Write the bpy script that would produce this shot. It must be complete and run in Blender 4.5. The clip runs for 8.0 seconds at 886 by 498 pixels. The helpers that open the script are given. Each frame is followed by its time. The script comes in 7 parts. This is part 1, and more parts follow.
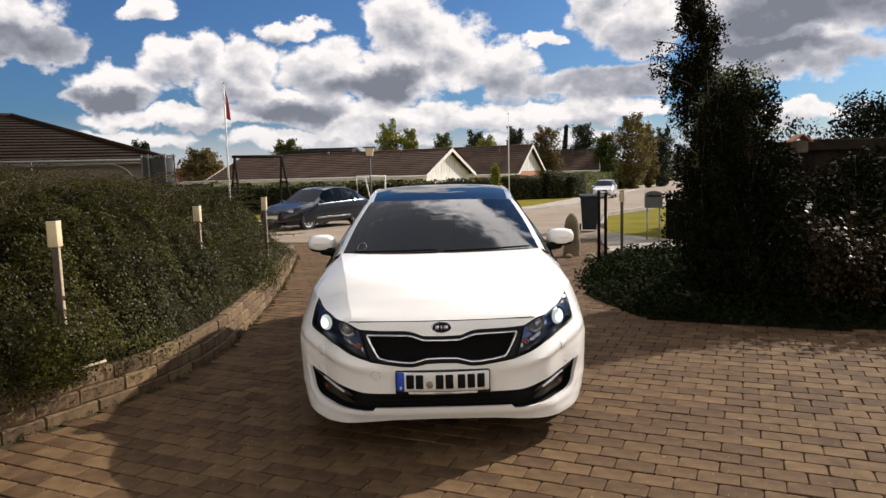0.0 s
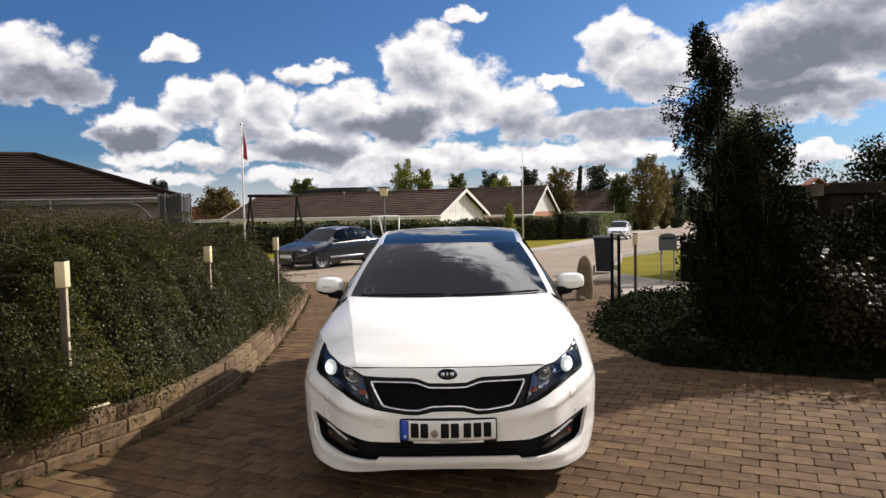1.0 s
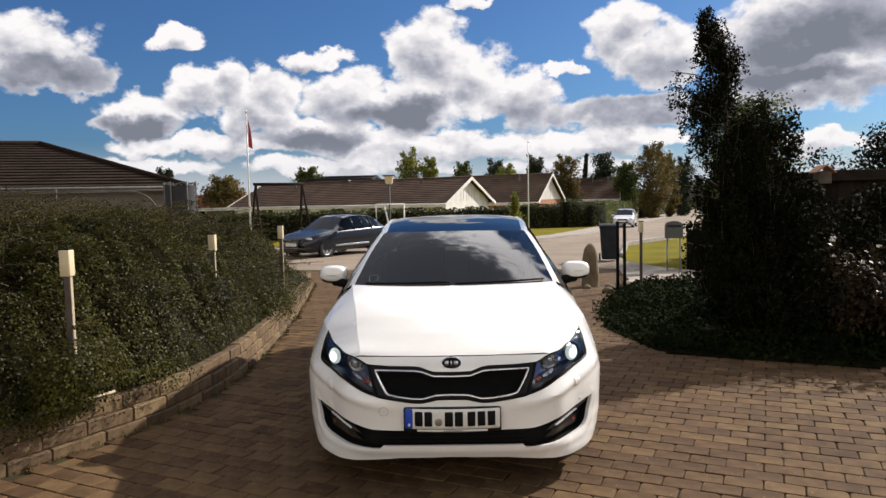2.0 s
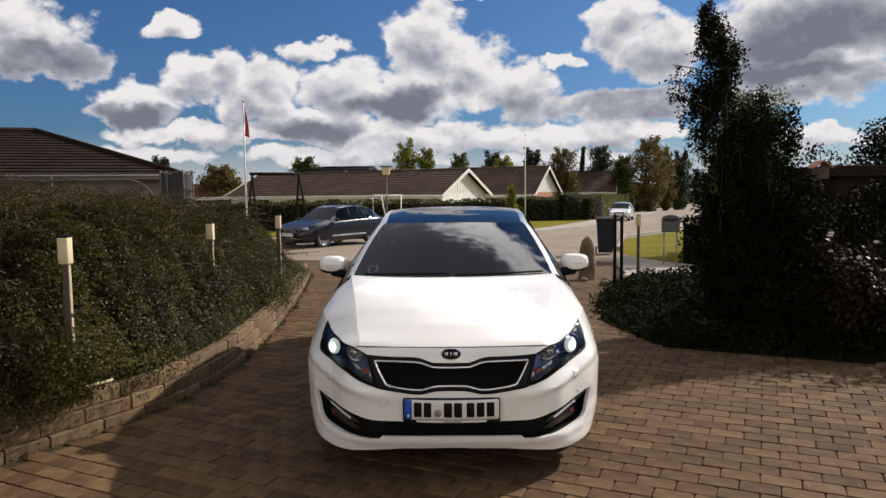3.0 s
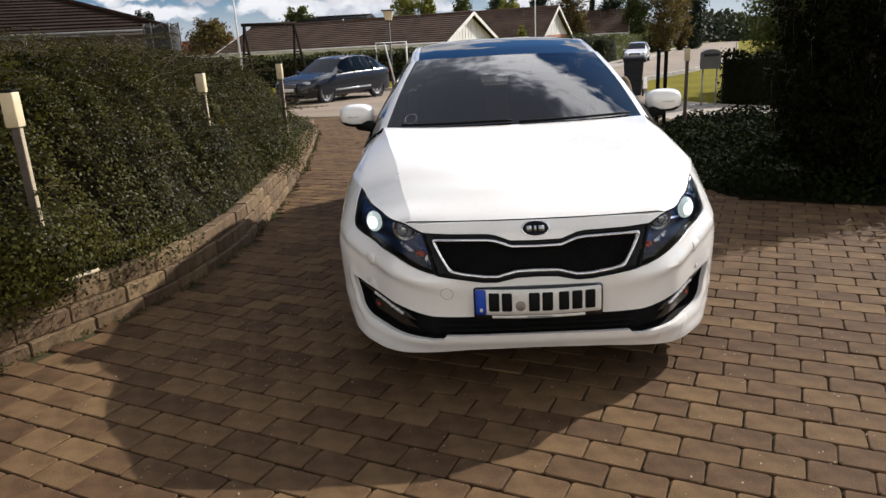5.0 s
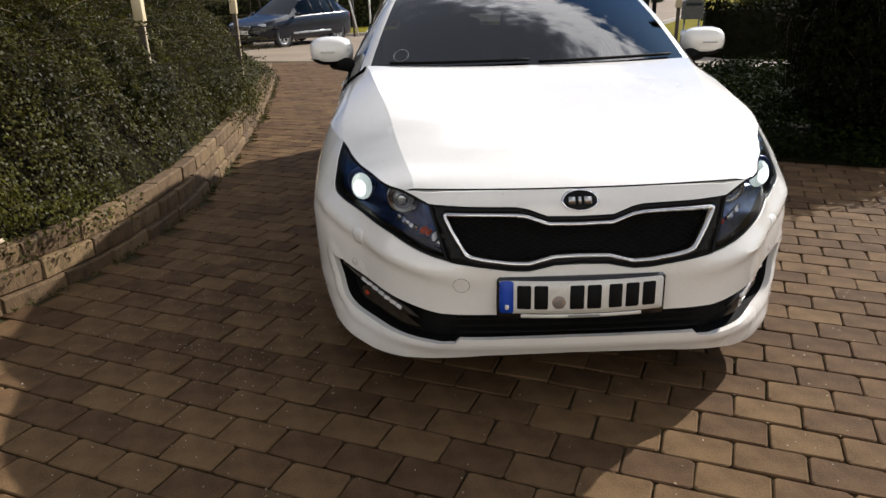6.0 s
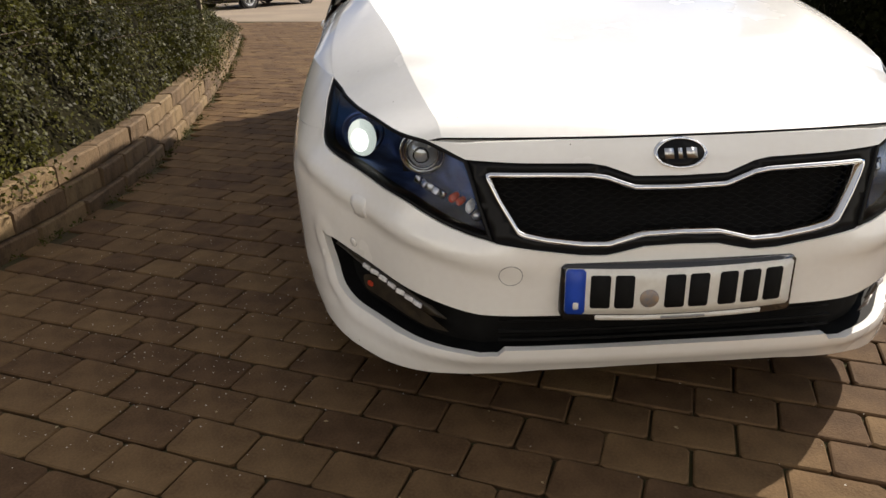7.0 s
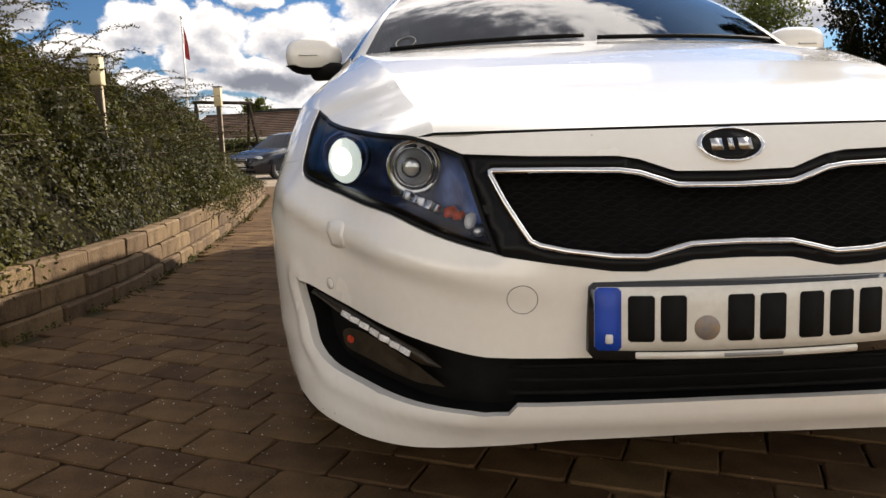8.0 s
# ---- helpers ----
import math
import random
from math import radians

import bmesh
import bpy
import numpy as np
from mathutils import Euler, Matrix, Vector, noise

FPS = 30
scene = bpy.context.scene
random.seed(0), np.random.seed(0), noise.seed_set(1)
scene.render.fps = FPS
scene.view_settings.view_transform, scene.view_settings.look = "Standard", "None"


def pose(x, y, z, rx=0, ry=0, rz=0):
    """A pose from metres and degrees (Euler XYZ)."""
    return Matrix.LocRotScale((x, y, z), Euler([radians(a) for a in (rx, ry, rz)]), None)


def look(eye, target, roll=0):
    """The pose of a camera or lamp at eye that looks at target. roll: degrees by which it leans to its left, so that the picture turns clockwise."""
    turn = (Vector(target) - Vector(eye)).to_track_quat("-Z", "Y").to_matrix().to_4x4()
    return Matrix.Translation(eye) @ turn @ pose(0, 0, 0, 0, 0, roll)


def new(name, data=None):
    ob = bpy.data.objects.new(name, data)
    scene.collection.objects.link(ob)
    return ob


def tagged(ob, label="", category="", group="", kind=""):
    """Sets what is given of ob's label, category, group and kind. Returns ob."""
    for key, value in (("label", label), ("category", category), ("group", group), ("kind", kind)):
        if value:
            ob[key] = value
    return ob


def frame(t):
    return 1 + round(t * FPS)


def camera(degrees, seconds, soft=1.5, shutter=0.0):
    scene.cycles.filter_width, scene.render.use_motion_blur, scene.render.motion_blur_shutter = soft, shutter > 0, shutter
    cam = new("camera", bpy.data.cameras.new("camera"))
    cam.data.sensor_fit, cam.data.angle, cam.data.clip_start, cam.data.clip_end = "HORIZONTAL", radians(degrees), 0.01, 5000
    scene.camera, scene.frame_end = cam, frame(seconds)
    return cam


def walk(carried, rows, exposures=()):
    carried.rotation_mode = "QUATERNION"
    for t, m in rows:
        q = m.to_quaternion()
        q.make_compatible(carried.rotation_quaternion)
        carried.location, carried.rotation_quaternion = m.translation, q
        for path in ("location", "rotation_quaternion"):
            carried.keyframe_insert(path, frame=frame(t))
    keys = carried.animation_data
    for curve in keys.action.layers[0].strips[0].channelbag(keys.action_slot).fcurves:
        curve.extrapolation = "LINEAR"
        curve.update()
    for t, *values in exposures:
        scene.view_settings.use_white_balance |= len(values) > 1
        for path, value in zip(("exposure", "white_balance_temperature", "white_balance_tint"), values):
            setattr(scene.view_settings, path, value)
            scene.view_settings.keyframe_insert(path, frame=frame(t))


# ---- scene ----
cam = camera(65.0, 8.0)
PATH = [
    (0, (0.036, -3.768, 1.587), (0.028, -1.781, 1.362), -1.6),
    (0.5, (0.057, -3.712, 1.614), (0.032, -1.717, 1.478), -1.2),
    (1, (0.077, -3.715, 1.611), (0.031, -1.719, 1.500), -1.2),
    (1.5, (0.087, -3.703, 1.611), (0.027, -1.708, 1.479), -1.4),
    (3, (0.059, -3.693, 1.609), (0.008, -1.701, 1.440), -0.7),
    (3.5, (0.005, -3.639, 1.582), (0.002, -1.652, 1.358), -0.4),
    (4, (-0.004, -3.367, 1.542), (-0.076, -1.397, 1.208), -1.6),
    (4.5, (-0.087, -3.050, 1.509), (-0.270, -1.119, 1.024), -0.4),
    (5, (-0.271, -2.692, 1.470), (-0.348, -0.779, 0.892), -3.1),
    (5.2, (-0.29, -2.51, 1.465), (-0.37, -0.602, 0.838), -4.0),
    (6.3, (-0.579, -1.834, 1.265), (-0.470, 0.020, 0.523), -0.7),
    (6.5, (-0.630, -1.718, 1.213), (-0.491, 0.122, 0.442), -0.7),
    (7, (-0.611, -1.368, 1.123), (-0.494, 0.466, 0.334), -1.1),
    (7.5, (-0.588, -1.166, 0.917), (-0.459, 0.741, 0.329), -1.2),
    (8, (-0.546, -1.142, 0.732), (-0.479, 0.833, 0.421), -1.6),
]
EXPOSURE = [(0.0, 0.45, 6600, 14), (1.0, 0.5, 6450, 14), (3.0, 0.22, 6450, 14), (3.5, 0.1, 6400, 14), (4.5, 0.34, 6200, 13), (5.0, 0.45, 6200, 13), (6.5, 0.46, 6450, 12), (7.0, 0.6, 6700, 12), (8.0, 0.8, 6850, 13)]
walk(cam, [(t, look(eye, target, roll)) for t, eye, target, roll in PATH], EXPOSURE)

# ---- light ----
SUN_WAY = Vector((1.09, 0.85, 0.88)).normalized()      # towards the sun
world = bpy.data.worlds.new("sky")
scene.world = world
world.use_nodes = True


def sky_nodes():
    t = world.node_tree
    n, l = t.nodes, t.links
    n.clear()
    out, bg = n.new("ShaderNodeOutputWorld"), n.new("ShaderNodeBackground")
    l.new(bg.outputs[0], out.inputs[0])
    bg.inputs[1].default_value = SKY_STRENGTH
    sky = n.new("ShaderNodeTexSky")
    sky.sky_type, sky.sun_disc = "NISHITA", False
    sky.sun_elevation, sky.sun_rotation = radians(32.5), radians(52.1)
    sky.air_density, sky.dust_density, sky.ozone_density = 1.0, 1.0, 3.0

    def math_(op, a, b=None, c=None, clamp=False):
        m = n.new("ShaderNodeMath")
        m.operation, m.use_clamp = op, clamp
        for i, v in enumerate((a, b, c)):
            if v is None:
                continue
            if isinstance(v, (int, float)):
                m.inputs[i].default_value = v
            else:
                l.new(v, m.inputs[i])
        return m.outputs[0]

    def vec(op, a, b=None):
        m = n.new("ShaderNodeVectorMath")
        m.operation = op
        for i, v in enumerate((a, b)):
            if v is None:
                continue
            if isinstance(v, tuple):
                m.inputs[i].default_value = v
            else:
                l.new(v, m.inputs[i])
        return m.outputs["Value"] if op == "LENGTH" else m.outputs[0]

    def smooth(v, a, b):
        m = n.new("ShaderNodeMapRange")
        m.interpolation_type = "SMOOTHSTEP"
        l.new(v, m.inputs[0])
        m.inputs[1].default_value, m.inputs[2].default_value = a, b
        return m.outputs[0]

    def fbm(v, scale, detail, rough):
        m = n.new("ShaderNodeTexNoise")
        l.new(v, m.inputs["Vector"])
        m.inputs["Scale"].default_value, m.inputs["Detail"].default_value, m.inputs["Roughness"].default_value = scale, detail, rough
        return m.outputs[0]

    way = n.new("ShaderNodeTexCoord").outputs["Generated"]
    sep = n.new("ShaderNodeSeparateXYZ")
    l.new(way, sep.inputs[0])
    az = math_("ARCTAN2", sep.outputs[0], sep.outputs[1])
    el = math_("ARCSINE", sep.outputs[2])
    com = n.new("ShaderNodeCombineXYZ")
    l.new(az, com.inputs[0]), l.new(el, com.inputs[1])
    spot = com.outputs[0]
    # ragged outlines: every place is looked up a little beside itself
    squash = vec("MULTIPLY", way, (1.0, 1.0, 1.35))
    rough = n.new("ShaderNodeTexNoise")
    l.new(squash, rough.inputs["Vector"])
    rough.inputs["Scale"].default_value, rough.inputs["Detail"].default_value, rough.inputs["Roughness"].default_value = 13.0, 6.0, 0.58
    stray = vec("MULTIPLY", vec("SUBTRACT", rough.outputs["Color"], (0.5, 0.5, 0.5)), (0.1, 0.075, 0.0))
    beside = vec("ADD", spot, stray)

    def nearest(clouds, lift=0.0):
        """How deep a place lies in the nearest of the clouds: 1 in the middle, 0 at the rim."""
        least = None
        at = vec("ADD", beside, (radians(0.4 * lift), radians(lift), 0)) if lift else beside
        for a, e, ra, re in clouds:
            d = vec("LENGTH", vec("MULTIPLY", vec("SUBTRACT", at, (radians(a), radians(e), 0)), (1 / radians(ra), 1 / radians(re), 0)))
            least = d if least is None else math_("MINIMUM", least, d)
        return math_("SUBTRACT", 1.0, least)
    heads, above, banks = nearest(HEADS + HIGH), nearest(HEADS, 0.85), nearest(BANKS)
    puffs = fbm(squash, 15.0, 8.0, 0.55)
    shifted = fbm(vec("ADD", squash, (0.004, 0.003, 0.017)), 15.0, 6.0, 0.52)
    wide = fbm(squash, 2.3, 4.0, 0.5)
    high = smooth(sep.outputs[2], 0.45, 0.65)
    soft_edge = math_("MULTIPLY", math_("SUBTRACT", puffs, 0.5), 1.5)
    mass = math_("ADD", math_("MAXIMUM", heads, banks), soft_edge)
    # loose clouds over the rest of the sky, thicker towards the horizon
    # unseen low clouds behind are added to light the car's shaded nose
    behind = smooth(sep.outputs[1], 0.35, -0.1)
    low = smooth(sep.outputs[2], 0.62, 0.12)
    loose = math_("ADD", math_("MULTIPLY", math_("SUBTRACT", wide, 0.47), 5.0), math_("MULTIPLY", math_("SUBTRACT", puffs, 0.5), 2.2))
    loose = math_("ADD", loose, math_("MULTIPLY_ADD", low, 1.5, -0.75))
    loose = math_("SUBTRACT", loose, math_("MULTIPLY", math_("SUBTRACT", 1.0, behind), 6.0))
    cover = smooth(math_("MAXIMUM", mass, loose), -0.13, 0.17)
    # one great cloud overhead, out of view: dark in its middle, white along its edge, clear sky beyond towards the sun
    # stretched far behind as well, added there to dim light on the paving
    roof_part = math_("MULTIPLY", smooth(sep.outputs[2], 0.4, 0.54), smooth(sep.outputs[1], -0.75, -0.5))
    across = math_("ADD", math_("ADD", sep.outputs[0], sep.outputs[1]), -0.5)
    across = math_("ADD", across, math_("MULTIPLY", math_("SUBTRACT", rough.outputs[0], 0.5), 0.3))
    roof_edge = smooth(across, 0.47, 0.4)
    roof_lit = math_("MULTIPLY_ADD", smooth(math_("MULTIPLY_ADD", math_("SUBTRACT", puffs, 0.5), 0.5, across), -0.02, 0.31), 0.85, 0.16)
    cover = math_("ADD", math_("MULTIPLY", cover, math_("SUBTRACT", 1.0, roof_part)), math_("MULTIPLY", roof_edge, roof_part))
    # white heads, grey where more cloud lies above or where a bank hangs
    ahead = smooth(sep.outputs[1], -0.2, 0.5)
    shade = math_("MULTIPLY", smooth(math_("ADD", above, soft_edge), -0.05, 0.85), 0.52)
    bright = smooth(nearest(HIGH), 0.0, 0.4)
    heavy = math_("MULTIPLY", smooth(math_("ADD", banks, soft_edge), -0.35, 0.5), 0.66)
    heavy = math_("MULTIPLY", heavy, math_("SUBTRACT", 1.0, bright))
    shade = math_("MULTIPLY", math_("ADD", shade, heavy), math_("MULTIPLY", ahead, math_("MULTIPLY_ADD", high, -0.2, 1.0)))
    grain = math_("MULTIPLY", math_("SUBTRACT", puffs, shifted), 1.9)
    lit = math_("SUBTRACT", math_("ADD", 1.02, grain), shade, clamp=True)
    lit = math_("ADD", math_("MULTIPLY", lit, math_("SUBTRACT", 1.0, roof_part)), math_("MULTIPLY", roof_lit, roof_part), clamp=True)
    ramp = n.new("ShaderNodeValToRGB")
    l.new(lit, ramp.inputs[0])
    e0, e1 = ramp.color_ramp.elements
    e0.position, e0.color = 0.0, (1.9 / 9, 2.1 / 9, 2.5 / 9, 1)
    e1.position, e1.color = 1.0, (1, 0.985, 0.96, 1)
    mid = ramp.color_ramp.elements.new(0.45)
    mid.color = (4.0 / 9, 4.2 / 9, 4.7 / 9, 1)
    gain = n.new("ShaderNodeVectorMath")
    gain.operation = "SCALE"
    l.new(ramp.outputs[0], gain.inputs[0])
    # clouds out of view behind get extra gain to brighten upright faces
    rim_light = math_("MULTIPLY_ADD", math_("MULTIPLY", smooth(roof_lit, 0.3, 1.0), roof_part), 1.9, 1.0)
    l.new(math_("MULTIPLY", rim_light, math_("MULTIPLY_ADD", smooth(sep.outputs[1], 0.2, -0.6), CLOUD_LIGHT * 0.5, CLOUD_LIGHT)), gain.inputs["Scale"])
    tint = n.new("ShaderNodeVectorMath")
    tint.operation = "MULTIPLY"
    l.new(sky.outputs[0], tint.inputs[0])
    tint.inputs[1].default_value = (0.4, 0.68, 1.0)
    mix = n.new("ShaderNodeMix")
    mix.data_type = "RGBA"
    l.new(cover, mix.inputs[0]), l.new(tint.outputs[0], mix.inputs[6]), l.new(gain.outputs[0], mix.inputs[7])
    # the unseen clouds behind are tinted warm to warm the bumper's shade
    warm = n.new("ShaderNodeMix")
    warm.data_type = "RGBA"
    l.new(smooth(sep.outputs[1], 0.2, -0.5), warm.inputs[0])
    warm.inputs[6].default_value, warm.inputs[7].default_value = (1, 1, 1, 1), (1.03, 0.98, 0.88, 1)
    warmed = n.new("ShaderNodeVectorMath")
    warmed.operation = "MULTIPLY"
    l.new(gain.outputs[0], warmed.inputs[0]), l.new(warm.outputs[2], warmed.inputs[1])
    l.new(warmed.outputs[0], mix.inputs[7])
    haze = n.new("ShaderNodeMix")
    haze.data_type = "RGBA"
    l.new(math_("MULTIPLY", smooth(sep.outputs[2], 0.085, 0.0), 0.8), haze.inputs[0])
    l.new(mix.outputs[2], haze.inputs[6])
    haze.inputs[7].default_value = (8.2, 8.6, 9.0, 1)
    l.new(haze.outputs[2], bg.inputs[0])


SKY_STRENGTH, CLOUD_LIGHT = 0.06, 12.0
# azimuth, elevation, half width and half height in degrees: white heads, grey banks, and clouds high overhead
HEADS = [
    (-31.5, 10.9, 3.9, 2.4), (-22.6, 12.2, 2.0, 0.8), (-12.0, 11.5, 2.2, 0.8), (0.4, 15.1, 1.6, 0.6), (-24.3, 6.9, 3.4, 1.6), (-20.6, 8.6, 2.6, 1.5),
    (-18.0, 9.1, 1.9, 1.8), (-14.9, 9.2, 2.3, 2.0), (-16.3, 7.2, 3.4, 1.8), (-9.6, 8.1, 3.9, 2.3), (-11.7, 5.4, 5.0, 1.5), (-2.6, 11.4, 3.4, 3.1),
    (0.9, 9.5, 3.2, 2.8), (-3.4, 7.4, 4.4, 2.2), (5.0, 8.0, 3.0, 2.1), (12.6, 12.6, 2.6, 2.3), (15.8, 10.8, 3.0, 2.7), (8.5, 9.9, 1.6, 0.6),
    (25.0, 11.6, 6.5, 2.8), (26.0, 8.9, 5.0, 0.9), (-19.0, 4.6, 8.0, 1.0), (-2.5, 4.4, 9.5, 1.4), (11.5, 4.3, 7.5, 1.1), (27.0, 3.4, 3.4, 0.9), (-25.0, 2.8, 6.0, 0.9), (-8.0, 2.6, 8.0, 0.8), (9.0, 2.5, 7.0, 0.8),
]
BANKS = [(-30.0, 9.3, 4.2, 1.2), (-24.6, 6.0, 3.2, 0.8), (-12.5, 5.0, 5.0, 0.9), (-4.6, 7.2, 3.4, 1.2), (12.5, 6.4, 6.4, 1.5), (26.3, 7.6, 5.5, 1.8), (28.0, 11.0, 6.5, 2.4), (30.0, 14.0, 5.5, 1.8)]
HIGH = [(2.0, 30.0, 20.0, 6.0)]
sky_nodes()
sun_lamp = bpy.data.lights.new("sun", "SUN")
sun_lamp.energy, sun_lamp.angle, sun_lamp.color = 5.0, radians(0.55), (1.0, 0.93, 0.82)
new("sun", sun_lamp).matrix_world = look(SUN_WAY * 60, (0, 0, 0))


# ---- materials ----
def mat(name, col, rough=0.6, metal=0.0, col2=None, scale=12.0, fine=90.0, bump=0.0, coat=0.0, spec=0.5, vary=0.0, island=False, rough_var=0.0, emit=None):
    """A surface with stains at one scale and grain at another; vary: brightness from piece to piece."""
    m = bpy.data.materials.new(name)
    m.use_nodes = True
    t = m.node_tree
    n, l = t.nodes, t.links
    b = n["Principled BSDF"]
    b.inputs["Roughness"].default_value, b.inputs["Metallic"].default_value = rough, metal
    b.inputs["Specular IOR Level"].default_value = spec
    b.inputs["Coat Weight"].default_value, b.inputs["Coat Roughness"].default_value = coat, 0.03
    b.inputs["Base Color"].default_value = (*col, 1)
    if emit:
        b.inputs["Emission Color"].default_value, b.inputs["Emission Strength"].default_value = (*emit[0], 1), emit[1]
    if col2 or vary or bump or rough_var:
        co = n.new("ShaderNodeTexCoord").outputs["Object"]
        big, small = n.new("ShaderNodeTexNoise"), n.new("ShaderNodeTexNoise")
        for k, s, d in ((big, scale, 4), (small, fine, 3)):
            l.new(co, k.inputs["Vector"])
            k.inputs["Scale"].default_value, k.inputs["Detail"].default_value = s, d
        both = n.new("ShaderNodeMath")
        both.operation = "MULTIPLY_ADD"
        l.new(small.outputs[0], both.inputs[0])
        both.inputs[1].default_value = 0.45
        l.new(big.outputs[0], both.inputs[2])
        ramp = n.new("ShaderNodeValToRGB")
        l.new(both.outputs[0], ramp.inputs[0])
        ramp.color_ramp.elements[0].position, ramp.color_ramp.elements[1].position = 0.55, 0.9
        ramp.color_ramp.elements[0].color, ramp.color_ramp.elements[1].color = (*col, 1), (*(col2 or col), 1)
        last = ramp.outputs[0]
        if vary:
            if island:
                r = n.new("ShaderNodeNewGeometry").outputs["Random Per Island"]
            else:
                r = n.new("ShaderNodeObjectInfo").outputs["Random"]
            mr = n.new("ShaderNodeMapRange")
            l.new(r, mr.inputs[0])
            mr.inputs[3].default_value, mr.inputs[4].default_value = 1 - vary, 1 + vary
            hsv = n.new("ShaderNodeHueSaturation")
            l.new(last, hsv.inputs["Color"]), l.new(mr.outputs[0], hsv.inputs["Value"])
            mh = n.new("ShaderNodeMapRange")
            l.new(r, mh.inputs[0])
            mh.inputs[3].default_value, mh.inputs[4].default_value = 0.5 - vary * 0.018, 0.5 + vary * 0.018
            l.new(mh.outputs[0], hsv.inputs["Hue"])
            last = hsv.outputs[0]
        l.new(last, b.inputs["Base Color"])
        if rough_var:
            rr = n.new("ShaderNodeMapRange")
            l.new(big.outputs[0], rr.inputs[0])
            rr.inputs[3].default_value, rr.inputs[4].default_value = rough - rough_var, rough + rough_var
            l.new(rr.outputs[0], b.inputs["Roughness"])
        if bump:
            bp = n.new("ShaderNodeBump")
            bp.inputs["Strength"].default_value, bp.inputs["Distance"].default_value = 0.6, bump
            l.new(both.outputs[0], bp.inputs["Height"]), l.new(bp.outputs[0], b.inputs["Normal"])
    return m


def glass(name, tint, ior=1.5):
    """A thin pane: tinted, with the gloss of glass on it."""
    m = bpy.data.materials.new(name)
    m.use_nodes = True
    n, l = m.node_tree.nodes, m.node_tree.links
    n.clear()
    out, mix = n.new("ShaderNodeOutputMaterial"), n.new("ShaderNodeMixShader")
    fr, tr, gl = n.new("ShaderNodeFresnel"), n.new("ShaderNodeBsdfTransparent"), n.new("ShaderNodeBsdfGlossy")
    fr.inputs[0].default_value, tr.inputs[0].default_value, gl.inputs["Roughness"].default_value = ior, (*tint, 1), 0.01
    l.new(fr.outputs[0], mix.inputs[0]), l.new(tr.outputs[0], mix.inputs[1]), l.new(gl.outputs[0], mix.inputs[2])
    l.new(mix.outputs[0], out.inputs[0])
    return m


def foliage(name, col, col2, rough=0.45, scale=1.5, vary=0.45, see=0.25, spec=0.2):
    """Leaves: two greens in drifts, each leaf a little different, with light through them."""
    m = mat(name, col, rough, col2=col2, scale=scale, fine=9, vary=vary, island=True)
    n, l = m.node_tree.nodes, m.node_tree.links
    b = n["Principled BSDF"]
    b.inputs["Specular IOR Level"].default_value = spec
    tr, mix = n.new("ShaderNodeBsdfTranslucent"), n.new("ShaderNodeMixShader")
    mix.inputs[0].default_value = see
    l.new(b.inputs["Base Color"].links[0].from_socket, tr.inputs[0])
    l.new(b.outputs[0], mix.inputs[1]), l.new(tr.outputs[0], mix.inputs[2])
    l.new(mix.outputs[0], n["Material Output"].inputs[0])
    return m


WHITE_PAINT = mat("white_pearl_paint", (0.84, 0.825, 0.79), 0.26, col2=(0.8, 0.78, 0.74), scale=3, fine=60, coat=1.0, rough_var=0.05)


def add_chips(m, scale=34.0, size=0.055, share=0.9, col=(0.16, 0.12, 0.09)):
    """Sparse dark specks, each with a shape of its own."""
    n, l = m.node_tree.nodes, m.node_tree.links
    b = n["Principled BSDF"]
    old = b.inputs["Base Color"].links[0].from_socket
    vo = n.new("ShaderNodeTexVoronoi")
    vo.inputs["Scale"].default_value = scale
    l.new(n.new("ShaderNodeTexCoord").outputs["Object"], vo.inputs["Vector"])
    near, pick, both, mix = n.new("ShaderNodeMath"), n.new("ShaderNodeMath"), n.new("ShaderNodeMath"), n.new("ShaderNodeMix")
    near.operation, near.inputs[1].default_value = "LESS_THAN", size
    pick.operation, pick.inputs[1].default_value = "GREATER_THAN", share
    both.operation, mix.data_type = "MULTIPLY", "RGBA"
    sep = n.new("ShaderNodeSeparateColor")
    l.new(vo.outputs["Distance"], near.inputs[0]), l.new(vo.outputs["Color"], sep.inputs[0]), l.new(sep.outputs[0], pick.inputs[0])
    l.new(near.outputs[0], both.inputs[0]), l.new(pick.outputs[0], both.inputs[1]), l.new(both.outputs[0], mix.inputs[0])
    l.new(old, mix.inputs[6])
    mix.inputs[7].default_value = (*col, 1)
    l.new(mix.outputs[2], b.inputs["Base Color"])


add_chips(WHITE_PAINT)
NAVY_PAINT = mat("dark_blue_paint", (0.004, 0.005, 0.011), 0.25, col2=(0.006, 0.008, 0.015), scale=2, fine=50, coat=0.35, spec=0.3)
SILVER_PAINT = mat("pale_silver_paint", (0.6, 0.61, 0.62), 0.3, metal=0.2, col2=(0.5, 0.51, 0.52), scale=2, fine=50, coat=1.0)
BLACK_GLOSS = mat("black_gloss_plastic", (0.008, 0.008, 0.009), 0.12, col2=(0.014, 0.014, 0.014), scale=20, fine=200, coat=0.5)
BLACK_MATT = mat("black_grained_plastic", (0.005, 0.005, 0.005), 0.7, col2=(0.008, 0.008, 0.008), scale=20, fine=300, bump=0.001, spec=0.08)
BLACK_SATIN = mat("black_satin_plastic", (0.005, 0.005, 0.006), 0.3, col2=(0.008, 0.008, 0.008), scale=20, fine=200, spec=0.12)
RUBBER = mat("rubber", (0.015, 0.015, 0.015), 0.8, col2=(0.03, 0.028, 0.026), scale=9, fine=150, bump=0.001)
